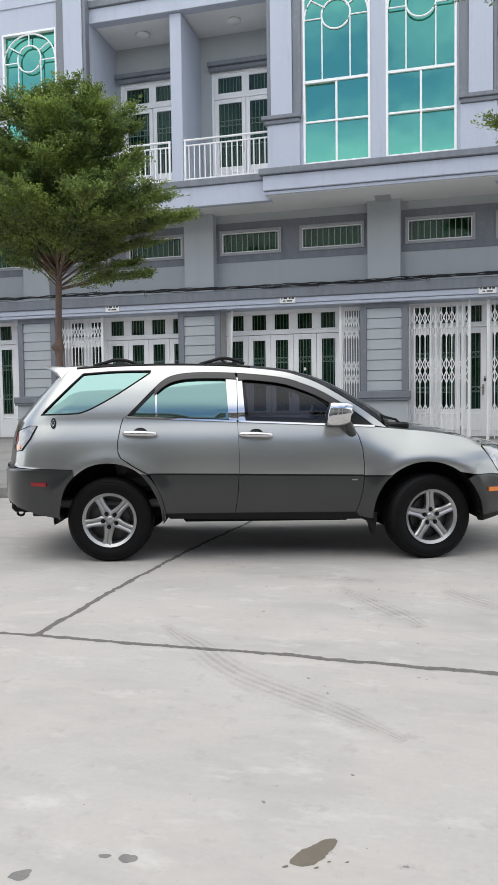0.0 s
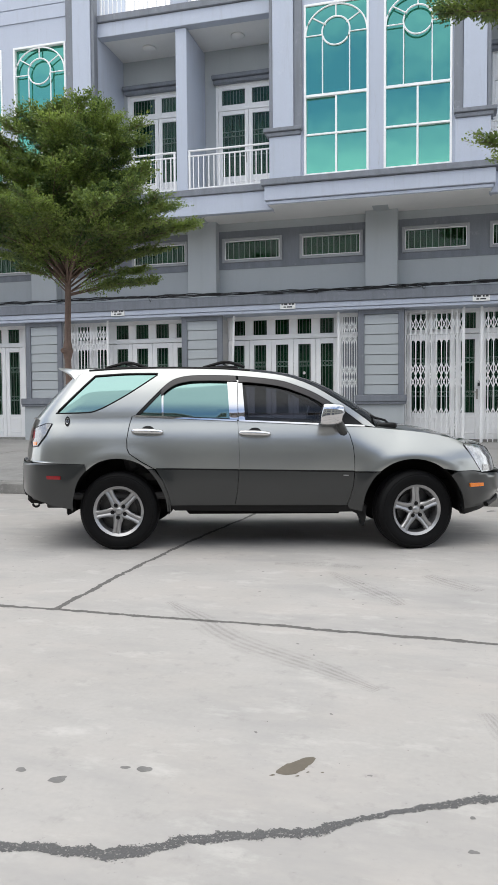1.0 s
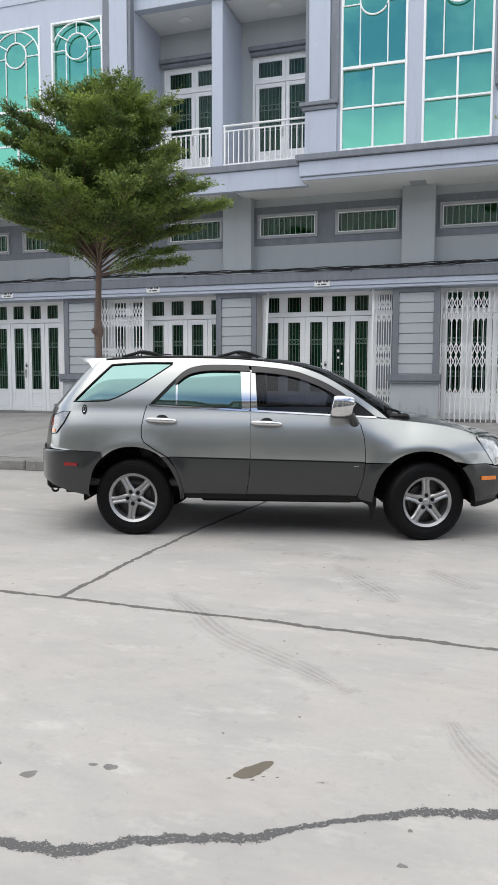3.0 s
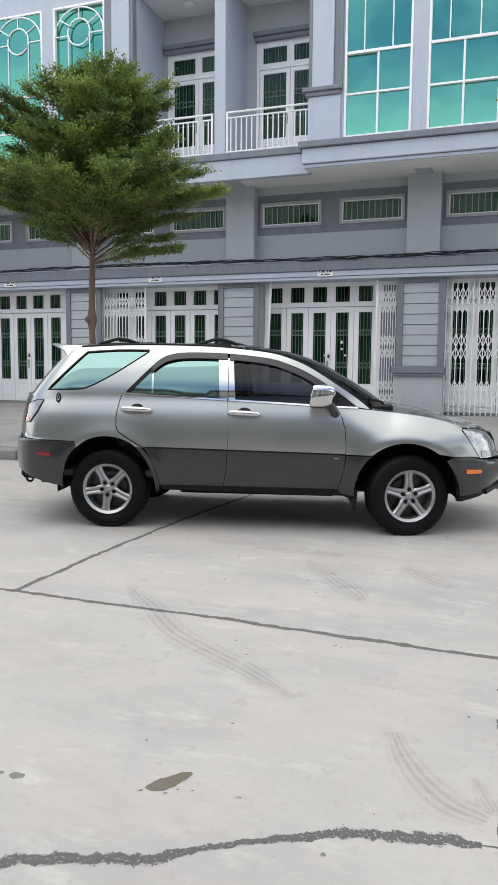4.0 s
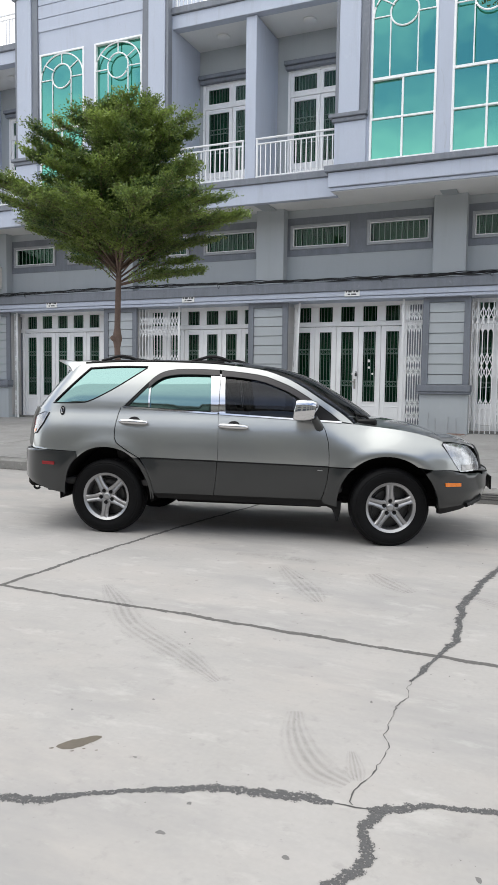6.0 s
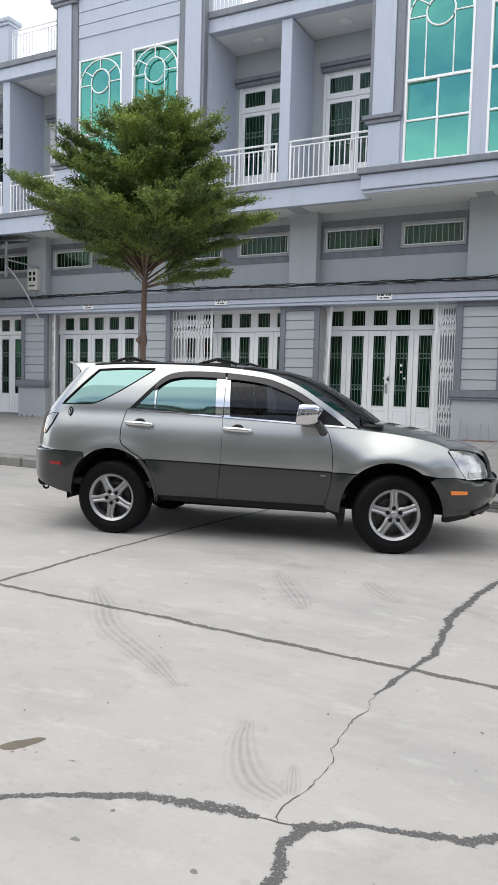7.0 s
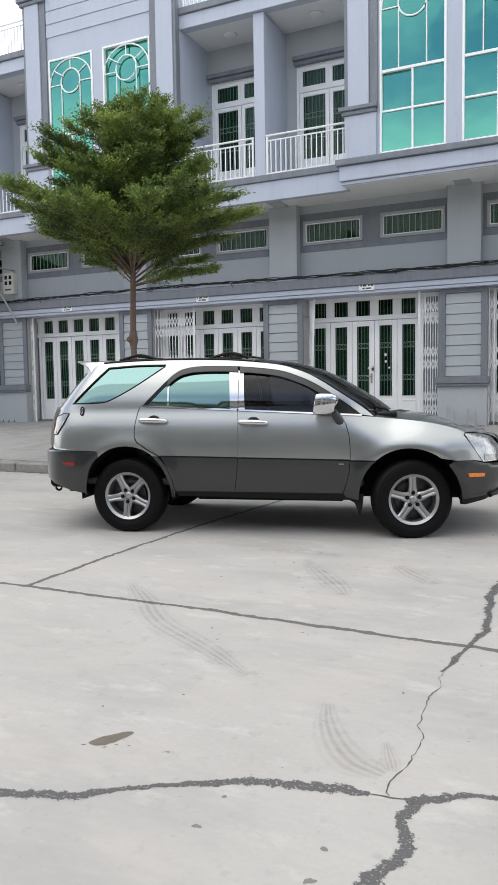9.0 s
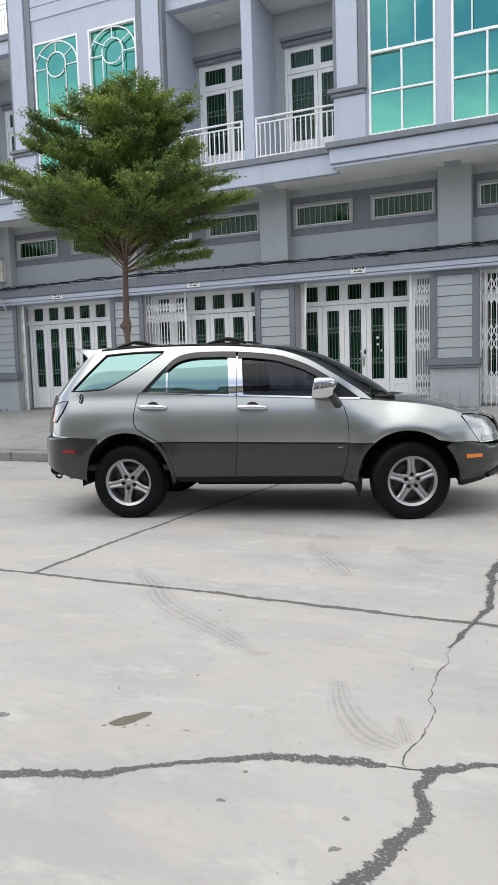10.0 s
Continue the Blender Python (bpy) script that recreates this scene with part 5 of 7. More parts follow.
# ---- trees ----
def make_tree(name, label, seed, limb_ends, density=1.0):
    """A layered street tree: slim trunk with a knot, rising limbs, flat sprays of small leaves. limb_ends: (bearing, reach, foot, tip height)."""
    rng = np.random.default_rng(seed)
    ob = thing(name, label, "tree", "street trees")
    trunk_pts = [(0.10, 0.0, -0.05), (0.06, 0.0, 0.6), (0.02, 0.0, 1.3), (0.0, 0.0, 1.84), (0.0, 0.0, 1.99), (0.0, 0.0, 2.17), (0.02, 0, 2.9), (0.03, 0.02, 3.6), (0.0, 0.05, 4.6), (0.05, 0.0, 5.5)]
    radii = [0.065, 0.058, 0.052, 0.050, 0.080, 0.050, 0.046, 0.036, 0.025, 0.010]
    mm = Mesher()
    pts = spline(trunk_pts, 4)
    mm.tube(pts, [float(np.interp(p[2], [q[2] for q in trunk_pts], radii)) for p in pts], 12)
    mm.tube([(-0.03, -0.05, 1.99), (-0.06, -0.08, 2.0), (-0.07, -0.095, 2.0)], [0.055, 0.04, 0.015], 8)
    part("trunk", mm, BARK, ob, "smooth brown trunk with a swollen knot", smooth=True)
    limb_mesh, twig = Mesher(), Mesher()
    centres, dirs = [], []
    for bearing, out, z0, z1 in limb_ends:
        az = radians(bearing)
        d = np.array([math.cos(az), math.sin(az), 0.0])
        p0 = np.array([0.02, 0.0, z0])
        end = p0 + d * out + np.array([0, 0, z1 - z0])
        bend = rng.uniform(-0.12, 0.12) * out
        mid = p0 + d * out * 0.5 + np.array([-d[1], d[0], 0]) * bend + np.array([0, 0, (z1 - z0) * rng.uniform(0.58, 0.78)])
        line = np.array(spline([tuple(p0), tuple(mid), tuple(end)], 6))
        limb_mesh.tube([tuple(p) for p in line], 0.007 + 0.007 * out, 5, r_end=0.004, cap=False)
        m = len(line)
        for q in range(int((16 + 30 * out) * density)):
            t = 0.24 + 0.76 * rng.random() ** 0.8
            f = t * (m - 1)
            i0 = min(int(f), m - 2)
            p = line[i0] + (line[i0 + 1] - line[i0]) * (f - i0)
            ax = line[i0 + 1] - line[i0]
            ax = ax / np.linalg.norm(ax)
            side = np.cross(ax, [0, 0, 1.0])
            side /= np.linalg.norm(side) + 1e-9
            w = rng.uniform(0.2, 1.25)
            tw = ax * math.cos(w) + side * rng.choice([-1, 1]) * math.sin(w) + np.array([0, 0, rng.uniform(-0.20, 0.22)])
            tw /= np.linalg.norm(tw)
            ln = rng.uniform(0.20, 0.52) * (1.25 - 0.65 * t) * (0.6 + 0.25 * min(1.6, out))
            e = p + tw * ln + np.array([0, 0, 0.04])
            if q % 2 == 0:
                twig.tube([tuple(p), tuple(p + tw * ln * 0.5), tuple(e)], 0.004, 3, r_end=0.0015, cap=False)
            for c in range(int(16 + 80 * ln)):
                centres.append(p + (e - p) * rng.uniform(0.05, 1.06) + rng.normal(0, 0.034, 3) * np.array([1, 1, 0.7]))
                dirs.append(tw)
    # bare-stemmed shoots that break the outline at the top
    for q in range(46):
        a, r = rng.uniform(0, 6.28), rng.uniform(0.05, 0.62)
        p = np.array([0.22 + r * math.cos(a), 0.14 + r * math.sin(a), 5.15 + 0.40 * rng.random() - 0.30 * r])
        tw = np.array([0.45 * math.cos(a), 0.45 * math.sin(a), 1.0])
        tw /= np.linalg.norm(tw)
        ln = rng.uniform(0.20, 0.50)
        twig.tube([tuple(p - tw * 0.25), tuple(p + tw * ln)], 0.005, 3, r_end=0.0015, cap=False)
        for c in range(22):
            centres.append(p + tw * ln * rng.uniform(-0.4, 0.95) + rng.normal(0, 0.04, 3))
            dirs.append(tw)
    part("limb_work", limb_mesh, BARK, ob, "thin spreading limbs", smooth=True)
    part("twig_work", twig, BARK, ob)
    c, d = np.array(centres), np.array(dirs)
    n = len(c)
    d = d + rng.normal(0, 0.55, (n, 3))
    d /= np.linalg.norm(d, axis=1)[:, None]
    nrm = np.stack([rng.normal(0, 0.50, n), rng.normal(0, 0.50, n), np.ones(n)], 1)
    side = np.cross(d, nrm)
    side /= np.linalg.norm(side, axis=1)[:, None] + 1e-9
    up = np.cross(side, d)
    ln = rng.uniform(0.030, 0.056, n)[:, None]
    wd = ln * rng.uniform(0.44, 0.62, n)[:, None] * 0.5
    verts = np.stack([c - d * ln * 0.5, c + side * wd + up * ln * 0.06, c + d * ln * 0.5, c - side * wd + up * ln * 0.06], 1).reshape(-1, 3)
    me = bpy.data.meshes.new("crown")
    me.from_pydata(verts.tolist(), [], np.arange(n * 4).reshape(n, 4).tolist())
    me.materials.append(LEAF)
    part("crown", me, LEAF, ob, "dense crown of small oval leaves in flat sprays")
    return ob


def tier(count, reach, foot, tip, seed, lean=0.0, lean_to=33.0):
    """Limbs round the trunk at one height; lean lengthens those that point to lean_to."""
    rng = np.random.default_rng(seed)
    out = []
    for i in range(count):
        bearing = (i * 137.5 + seed * 31 + rng.uniform(-14, 14)) % 360
        far = rng.uniform(*reach) + lean * max(-0.5, math.cos(radians(bearing - lean_to)))
        out.append((bearing, far, rng.uniform(*foot), rng.uniform(*tip)))
    return out


CROWN = (tier(20, (1.05, 1.60), (2.88, 3.2), (3.60, 3.95), 3) + tier(28, (1.50, 1.95), (3.0, 3.5), (3.80, 4.36), 4)
         + tier(20, (0.95, 1.50), (3.4, 3.9), (4.10, 4.72), 7) + tier(22, (0.80, 1.25), (3.7, 4.2), (4.45, 5.05), 9)
         + tier(22, (0.80, 1.18), (4.0, 4.4), (4.85, 5.32), 12, 0.28, 213.0) + tier(18, (0.55, 0.90), (4.4, 4.8), (5.15, 5.60), 15, 0.26, 33.0)
         + tier(14, (0.20, 0.65), (4.7, 5.1), (5.45, 5.78), 18, 0.28, 20.0)
         + tier(12, (0.95, 1.40), (3.7, 4.2), (4.55, 4.95), 21, 0.12, 213.0)
         + [(213, 2.10, 3.25, 4.55), (206, 2.0, 3.2, 4.46), (220, 1.85, 3.2, 4.40), (33, 2.04, 3.15, 4.08), (28, 1.9, 3.1, 4.0), (40, 1.75, 3.2, 4.40),
            (20, 1.32, 2.86, 3.10), (34, 1.15, 2.90, 3.30), (8, 1.0, 2.88, 3.05), (220, 0.65, 2.90, 3.22)])
tree = make_tree("street_tree", "street tree with a slim trunk and layered dense green crown", 5, CROWN)
tree.matrix_basis = pose(-5.40, 10.42, pave_z(10.42) - 0.02)
CROWN_TWO = (tier(16, (1.3, 1.9), (2.9, 3.4), (3.8, 4.3), 23) + tier(14, (0.9, 1.4), (3.6, 4.3), (4.6, 5.2), 24) + tier(10, (0.5, 0.9), (4.5, 5.0), (5.5, 5.9), 25)
             + [(187, 2.94, 4.2, 5.40), (192, 2.70, 4.3, 5.50), (181, 2.72, 4.3, 5.55), (196, 2.45, 4.2, 5.38), (176, 2.40, 4.4, 5.62), (184, 2.38, 3.0, 3.98), (188, 2.12, 2.9, 3.70)])
tree_two = make_tree("street_tree", "taller street tree whose leafy limbs reach over the pavement", 8, CROWN_TWO, 0.85)
tree_two.matrix_basis = pose(3.60, 10.40, pave_z(10.4) - 0.02) @ Matrix.Diagonal((1.15, 1.15, 1.15, 1))

# ---- the plain row across the street, behind the walk ----
rnd = random.Random(77)
x = -44.0
while x < 44:
    w, h = rnd.choice((8.2, 8.2, 12.3)), rnd.uniform(8.3, 8.9)
    ob = thing("opposite_house", "plain grey three-storey house across the street", "house", "opposite houses", pose(x + w / 2, -13.5, 0))
    mm = Mesher()
    mm.box(-w / 2, w / 2, -4, 4, 0, h, 0.02)
    part("wall", mm, FARWALL, ob)
    mm = Mesher()
    mm.box(-w / 2 - 0.02, w / 2 + 0.02, -4.1, 4.5, h, h + 0.25, 0.02)
    part("roof", mm, ROOFTILE, ob)
    mm = Mesher()
    mm.box(-w / 2, w / 2, 4.0, 4.5, 3.4, 3.7, 0.02)
    part("ledge", mm, FARWALL, ob)
    for q in range(int(w / 4.1)):
        for z0, z1 in ((0.1, 3.0), (4.4, 5.6), (6.6, 7.8)):
            wm = Mesher()
            wm.box(-w / 2 + 4.1 * q + 0.7, -w / 2 + 4.1 * q + 3.4, 3.9, 4.012, z0, z1, 0.0)
            part("window", wm, AWNING_CLOTH, ob, "dark window")
    x += w
    if rnd.random() < 0.2:
        x += 1.2

# ---- the car ----
from mathutils.geometry import delaunay_2d_cdt


def paint(name, color, flake, rough=0.30, coat=1.0, metal=0.75):
    m = surface(name, color, rough, metal=metal, vary=flake, scale=2.0, grain=900, bump=0.0, coat=coat, world_space=False, rough_vary=0.03)
    return m


SILVER = paint("silver-grey metallic lacquer", (0.355, 0.366, 0.361), 0.05, 0.29, metal=0.92)
LOWER = paint("darker grey lacquer", (0.025, 0.0275, 0.028), 0.05, 0.30, metal=0.55)
LOWER.node_tree.nodes["Principled BSDF"].inputs["Coat Roughness"].default_value = 0.16
PALE_SILVER = paint("pale silver lacquer", (0.66, 0.68, 0.67), 0.04, 0.3, metal=0.5)
TRIM_BLACK = surface("black trim", (0.006, 0.006, 0.0065), 0.45, vary=0.2, scale=8, bump=0.05, world_space=False, spec=0.25)
VISOR = surface("smoked rain visor", (0.022, 0.018, 0.020), 0.36, vary=0.1, scale=5, bump=0.0, coat=0.15, world_space=False)
RUBBER = surface("tyre rubber", (0.0045, 0.0045, 0.005), 0.6, vary=0.25, scale=10, grain=90, bump=0.3, depth=0.002, world_space=False, spec=0.14)
WELL = surface("dusty wheel-arch lining", (0.014, 0.0135, 0.013), 0.95, vary=0.35, scale=8, bump=0.3, world_space=False, spec=0.1)
ALLOY = surface("silver alloy", (0.37, 0.37, 0.375), 0.34, metal=0.85, vary=0.06, scale=6, bump=0.02, world_space=False)
STEEL_DISC = surface("brake disc steel", (0.055, 0.055, 0.055), 0.45, metal=0.8, vary=0.2, scale=12, bump=0.1, world_space=False)
CHROME = surface("chrome", (0.66, 0.66, 0.67), 0.06, metal=1.0, vary=0.02, bump=0.0, world_space=False, rough_vary=0.02)
TEAL_CAR = film_glass("teal film on car glass", (0.030, 0.055, 0.050), (0.212, 0.335, 0.325), 0.78, rough=0.05, wave=0.05)
SMOKE_GLASS = glass("smoked front glass", (0.24, 0.25, 0.29), mirror=0.012, ior=1.40)
SCREEN_GLASS = glass("windscreen glass", (0.20, 0.215, 0.21), mirror=0.0, ior=1.32)
SEAT_CLOTH = surface("dark seat cloth", (0.055, 0.053, 0.052), 0.8, vary=0.2, scale=8, world_space=False)
LAMP_RED = surface("red lens", (0.24, 0.004, 0.008), 0.12, vary=0.15, scale=30, bump=0.0, coat=0.3, world_space=False)
LAMP_AMBER = surface("amber lens", (0.78, 0.20, 0.01), 0.15, vary=0.15, scale=30, bump=0.0, coat=1.0, world_space=False)
LAMP_CLEAR = surface("clear lamp with bright reflector", (0.40, 0.412, 0.43), 0.16, metal=0.7, vary=0.45, scale=11, grain=30, bump=0.3, depth=0.012, coat=1.0, world_space=False)

TAIL_CLEAR = surface("grey lamp lens", (0.30, 0.295, 0.295), 0.15, metal=0.6, vary=0.5, scale=14, grain=40, bump=0.5, depth=0.012, coat=1.0, world_space=False)
BODY_Z0 = 0.30


def lerp_table(v, table):
    return float(np.interp(v, [q[0] for q in table], [q[1] for q in table]))


FRONT_X = ((0.25, 3.40), (0.40, 3.50), (0.50, 3.545), (0.655, 3.545), (0.665, 3.505), (0.80, 3.475), (0.90, 3.42), (0.98, 3.30), (1.10, 3.2), (1.7, 3.2))
REAR_X = ((0.25, -0.92), (0.42, -0.98), (0.50, -1.01), (0.765, -1.01), (0.785, -0.955), (1.08, -0.925), (1.16, -0.90), (1.35, -0.74), (1.50, -0.60), (1.62, -0.50), (1.8, -0.40))
FLANK = ((0.25, 0.845), (0.33, 0.868), (0.42, 0.888), (0.52, 0.902), (0.62, 0.908), (0.74, 0.907), (0.84, 0.902), (0.92, 0.892), (0.99, 0.877), (1.05, 0.858), (1.10, 0.839), (1.15, 0.820), (1.20, 0.8095), (1.25, 0.797), (1.30, 0.781), (1.40, 0.743), (1.50, 0.697), (1.56, 0.662), (1.62, 0.612), (1.8, 0.46))


def smooth_table(v, table, h=0.03):
    return sum(lerp_table(v + k * h, table) for k in (-1, -0.5, 0, 0.5, 1)) / 5


def side_y(x, z):
    """Half width of the body at a height and a place along the car."""
    w = smooth_table(z, FLANK)
    xf, xr = lerp_table(z, FRONT_X), lerp_table(z, REAR_X)
    if x > 2.35:
        t = min(1.0, (x - 2.35) / (xf - 2.35))
        w *= max(0.0, 1 - t ** 4.2) ** 0.42
    if x < -0.15:
        t = min(1.0, (-0.15 - x) / (-0.15 - xr))
        w *= max(0.0, 1 - t ** 4.6) ** 0.42
    # the wings turn in more towards the bonnet
    k = min(1.0, max(0.0, (x - 2.0) / 0.5))
    w -= 1.2 * k * k * (3 - 2 * k) * max(0.0, z - 0.755) ** 2
    # flared wheel arches
    for hx in (0.0, 2.618):
        d = math.hypot(x - hx, z - 0.36)
        w += 0.014 * math.exp(-((d - 0.47) / 0.075) ** 2)
    return w


def front_x(y, z):
    xf, w = lerp_table(z, FRONT_X), smooth_table(z, FLANK)
    return 2.35 + (xf - 2.35) * (1 - min(1.0, abs(y) / w) ** (1 / 0.42)) ** (1 / 4.2)


def rear_x(y, z):
    xr, w = lerp_table(z, REAR_X), smooth_table(z, FLANK)
    return -0.15 + (xr + 0.15) * (1 - min(1.0, abs(y) / w) ** (1 / 0.42)) ** (1 / 4.6)


def inside(poly, x, y):
    hit = False
    n = len(poly)
    for i in range(n):
        (xa, ya), (xb, yb) = poly[i], poly[(i + 1) % n]
        if (ya > y) != (yb > y) and x < (xb - xa) * (y - ya) / (yb - ya) + xa:
            hit = not hit
    return hit


def dense(poly, step):
    out = []
    for (xa, ya), (xb, yb) in zip(poly, poly[1:] + poly[:1]):
        k = max(1, int(math.hypot(xb - xa, yb - ya) / step))
        out.extend(((xa + (xb - xa) * i / k, ya + (yb - ya) * i / k) for i in range(k)))
    return out


def shell(name, poly, place, material, holes=(), thick=0.02, step=0.035, flip=False):
    """A skin over a flat outline, laid on the body by place(u, v), with a turned-in edge and true body normals."""
    loops = [dense([tuple(p) for p in poly], step)] + [dense([tuple(p) for p in h], step) for h in holes]
    pts, edges = [], []
    for lp in loops:
        o = len(pts)
        pts.extend(lp)
        edges.extend((o + i, o + (i + 1) % len(lp)) for i in range(len(lp)))
    us, vs = [p[0] for p in poly], [p[1] for p in poly]
    outer, inner = loops[0], loops[1:]
    u = min(us) + step * 0.5
    near = np.array(pts)
    while u < max(us):
        v = min(vs) + step * 0.5
        while v < max(vs):
            if inside(outer, u, v) and not any(inside(h, u, v) for h in inner) and np.min((near[:, 0] - u) ** 2 + (near[:, 1] - v) ** 2) > (0.45 * step) ** 2:
                pts.append((u, v))
            v += step
        u += step
    vo, eo, fo = delaunay_2d_cdt([Vector(p) for p in pts], edges, [], 0, 1e-5)[:3]
    tris = []
    for f in fo:
        cu, cv = sum(vo[i][0] for i in f) / 3, sum(vo[i][1] for i in f) / 3
        if inside(outer, cu, cv) and not any(inside(h, cu, cv) for h in inner):
            tris.append(tuple(f))
    verts = [Vector(place(p[0], p[1])) for p in vo]
    h = 0.004
    normals = []
    for p in vo:
        du = Vector(place(p[0] + h, p[1])) - Vector(place(p[0] - h, p[1]))
        dv = Vector(place(p[0], p[1] + h)) - Vector(place(p[0], p[1] - h))
        normals.append(du.cross(dv).normalized())
    count = {}
    for f in tris:
        for a, b in ((f[0], f[1]), (f[1], f[2]), (f[2], f[0])):
            count[(a, b)] = count.get((a, b), 0) + 1
    rim = [e for e in count if (e[1], e[0]) not in count]
    n0 = len(verts)
    inner_id = {}
    for a, b in rim:
        for q in (a, b):
            if q not in inner_id:
                inner_id[q] = len(verts)
                verts.append(verts[q] - normals[q] * thick)
                normals.append(normals[q])
    quads = [(b, a, inner_id[a], inner_id[b]) for a, b in rim]
    me = bpy.data.meshes.new(name)
    faces = tris + quads
    if flip:
        faces = [tuple(reversed(f)) for f in faces]
        normals = [-v for v in normals]
    me.from_pydata([tuple(v) for v in verts], [], faces)
    me.materials.append(material)
    me.shade_smooth()
    rim_n = []
    for k, q in enumerate(me.polygons):
        for vi in q.vertices:
            rim_n.append(tuple(normals[vi]) if k < len(tris) else tuple(q.normal))
    me.normals_split_custom_set(rim_n)
    return me


CAR = pose(-2.384 - 0.86 * math.sin(radians(14.04)), 5.764 + 0.86 * math.cos(radians(14.04)), 0, 0, 0, 14.04)
car = thing("car", "silver-grey estate car with darker grey lower body, parked on concrete", "car", at=CAR)


def both(name, poly, material, off=0.0, holes=(), thick=0.02, parent=None, label="", step=0.035):
    """A side panel on the two flanks."""
    made = []
    for s in (-1, 1):
        me = shell(name, poly, lambda u, v: (u, s * (side_y(u, v) + off), v), material, holes, thick, step, flip=(s > 0))
        made.append(part(name, me, material, parent or car, label))
    return made


def arc(cx, cz, r, a0, a1, n=14):
    return [(cx + r * math.cos(radians(a0 + (a1 - a0) * i / n)), cz + r * math.sin(radians(a0 + (a1 - a0) * i / n))) for i in range(n + 1)]


def rear_arc(a0, a1, n=14):
    """The rear wheel opening: rounder over the top, drawn in behind."""
    out = []
    for i in range(n + 1):
        a = a0 + (a1 - a0) * i / n
        r = float(np.interp(a, [-10, 0, 30, 60, 110, 140, 160, 190], [0.440, 0.436, 0.432, 0.456, 0.458, 0.436, 0.408, 0.400]))
        out.append((r * math.cos(radians(a)), 0.36 + r * math.sin(radians(a))))
    return out


ROOF_EDGE = spline([(-0.30, 1.595), (0.0, 1.612), (0.35, 1.618), (0.75, 1.612), (1.05, 1.597), (1.41, 1.557), (1.60, 1.505), (1.78, 1.425), (2.02, 1.275), (2.19, 1.160), (2.295, 1.075)], 3)
FRAME_TOP = spline([(0.145, 1.195), (0.36, 1.420), (0.45, 1.500), (0.54, 1.538), (0.70, 1.556), (1.04, 1.548), (1.41, 1.508), (1.60, 1.452), (1.78, 1.372), (2.02, 1.220), (2.185, 1.095)], 3)
Q_WINDOW = spline([(-0.235, 1.554), (0.05, 1.572), (0.335, 1.572)], 3) + spline([(0.33, 1.556), (0.08, 1.388), (-0.10, 1.285), (-0.20, 1.240), (-0.29, 1.222), (-0.57, 1.215)], 3)
REAR_ARCH = rear_arc(54, 128)
side_poly = [(0.118, 1.185), (0.098, 1.12), (0.078, 0.99), (0.083, 0.90), (0.105, 0.855), (0.205, 0.787), (0.322, 0.722)] + REAR_ARCH + [(-0.285, 0.768), (-0.76, 0.782), (-0.885, 0.788),
             (-0.885, 0.95), (-0.868, 1.08), (-0.83, 1.16), (-0.64, 1.37), (-0.47, 1.52), (-0.36, 1.585)] + ROOF_EDGE + FRAME_TOP[::-1]
both("side_panel", side_poly, SILVER, 0.0, [Q_WINDOW], thick=0.010)
both("quarter_window", Q_WINDOW, TEAL_CAR, -0.012, label="teal filmed rear quarter glass")
# rubber round the quarter window


def loop_tube(name, loop, off, r, material, parent, closed=True, n=5):
    for s in (-1, 1):
        mm = Mesher()
        pts = [(u, s * (side_y(u, v) + off), v) for u, v in (dense(list(loop), 0.04) if closed else loop)]
        if closed:
            pts.append(pts[0])
        mm.tube(pts, r, n, cap=not closed)
        part(name, mm, material, parent, smooth=True)


loop_tube("window_seal", Q_WINDOW, -0.003, 0.008, TRIM_BLACK, car)

# doors
rear_door_poly = [(0.126, 1.188), (1.061, 1.140), (1.071, 1.0), (1.076, 0.85), (1.073, 0.716), (0.333, 0.725), (0.212, 0.793), (0.112, 0.860), (0.090, 0.905), (0.085, 0.99), (0.105, 1.12)]
front_door_poly = [(1.064, 1.139), (2.006, 1.091), (2.048, 1.01), (2.077, 0.91), (2.087, 0.80), (2.088, 0.697), (1.076, 0.715), (1.079, 0.85), (1.074, 1.0)]
rear_clad = [(0.345, 0.718), (1.070, 0.706), (1.060, 0.55), (1.035, 0.398), (0.475, 0.398), (0.445, 0.52), (0.405, 0.62)]
front_clad = [(1.075, 0.705), (2.087, 0.687), (2.075, 0.57), (2.050, 0.47), (2.021, 0.395), (1.040, 0.398), (1.065, 0.55)]
doors = {}
for key, poly, clad in (("rear_door", rear_door_poly, rear_clad), ("front_door", front_door_poly, front_clad)):
    doors[key] = both(key, poly, SILVER, 0.0, thick=0.009)
    for k, s in enumerate((-1, 1)):
        me = shell("lower_panel", clad, lambda u, v: (u, s * (side_y(u, v) + 0.006), v), LOWER, (), 0.010, 0.035, flip=(s > 0))
        part("lower_panel", me, LOWER, doors[key][k], "darker grey lower door panel")
R_GLASS = [(0.185, 1.197), (0.37, 1.395), (0.43, 1.447), (0.53, 1.487), (0.65, 1.497), (0.972, 1.490), (0.990, 1.163)]
F_GLASS = spline([(1.095, 1.487), (1.36, 1.462), (1.53, 1.425), (1.70, 1.340), (1.83, 1.245)], 3) + [(1.93, 1.165), (2.0, 1.108), (1.118, 1.148)]
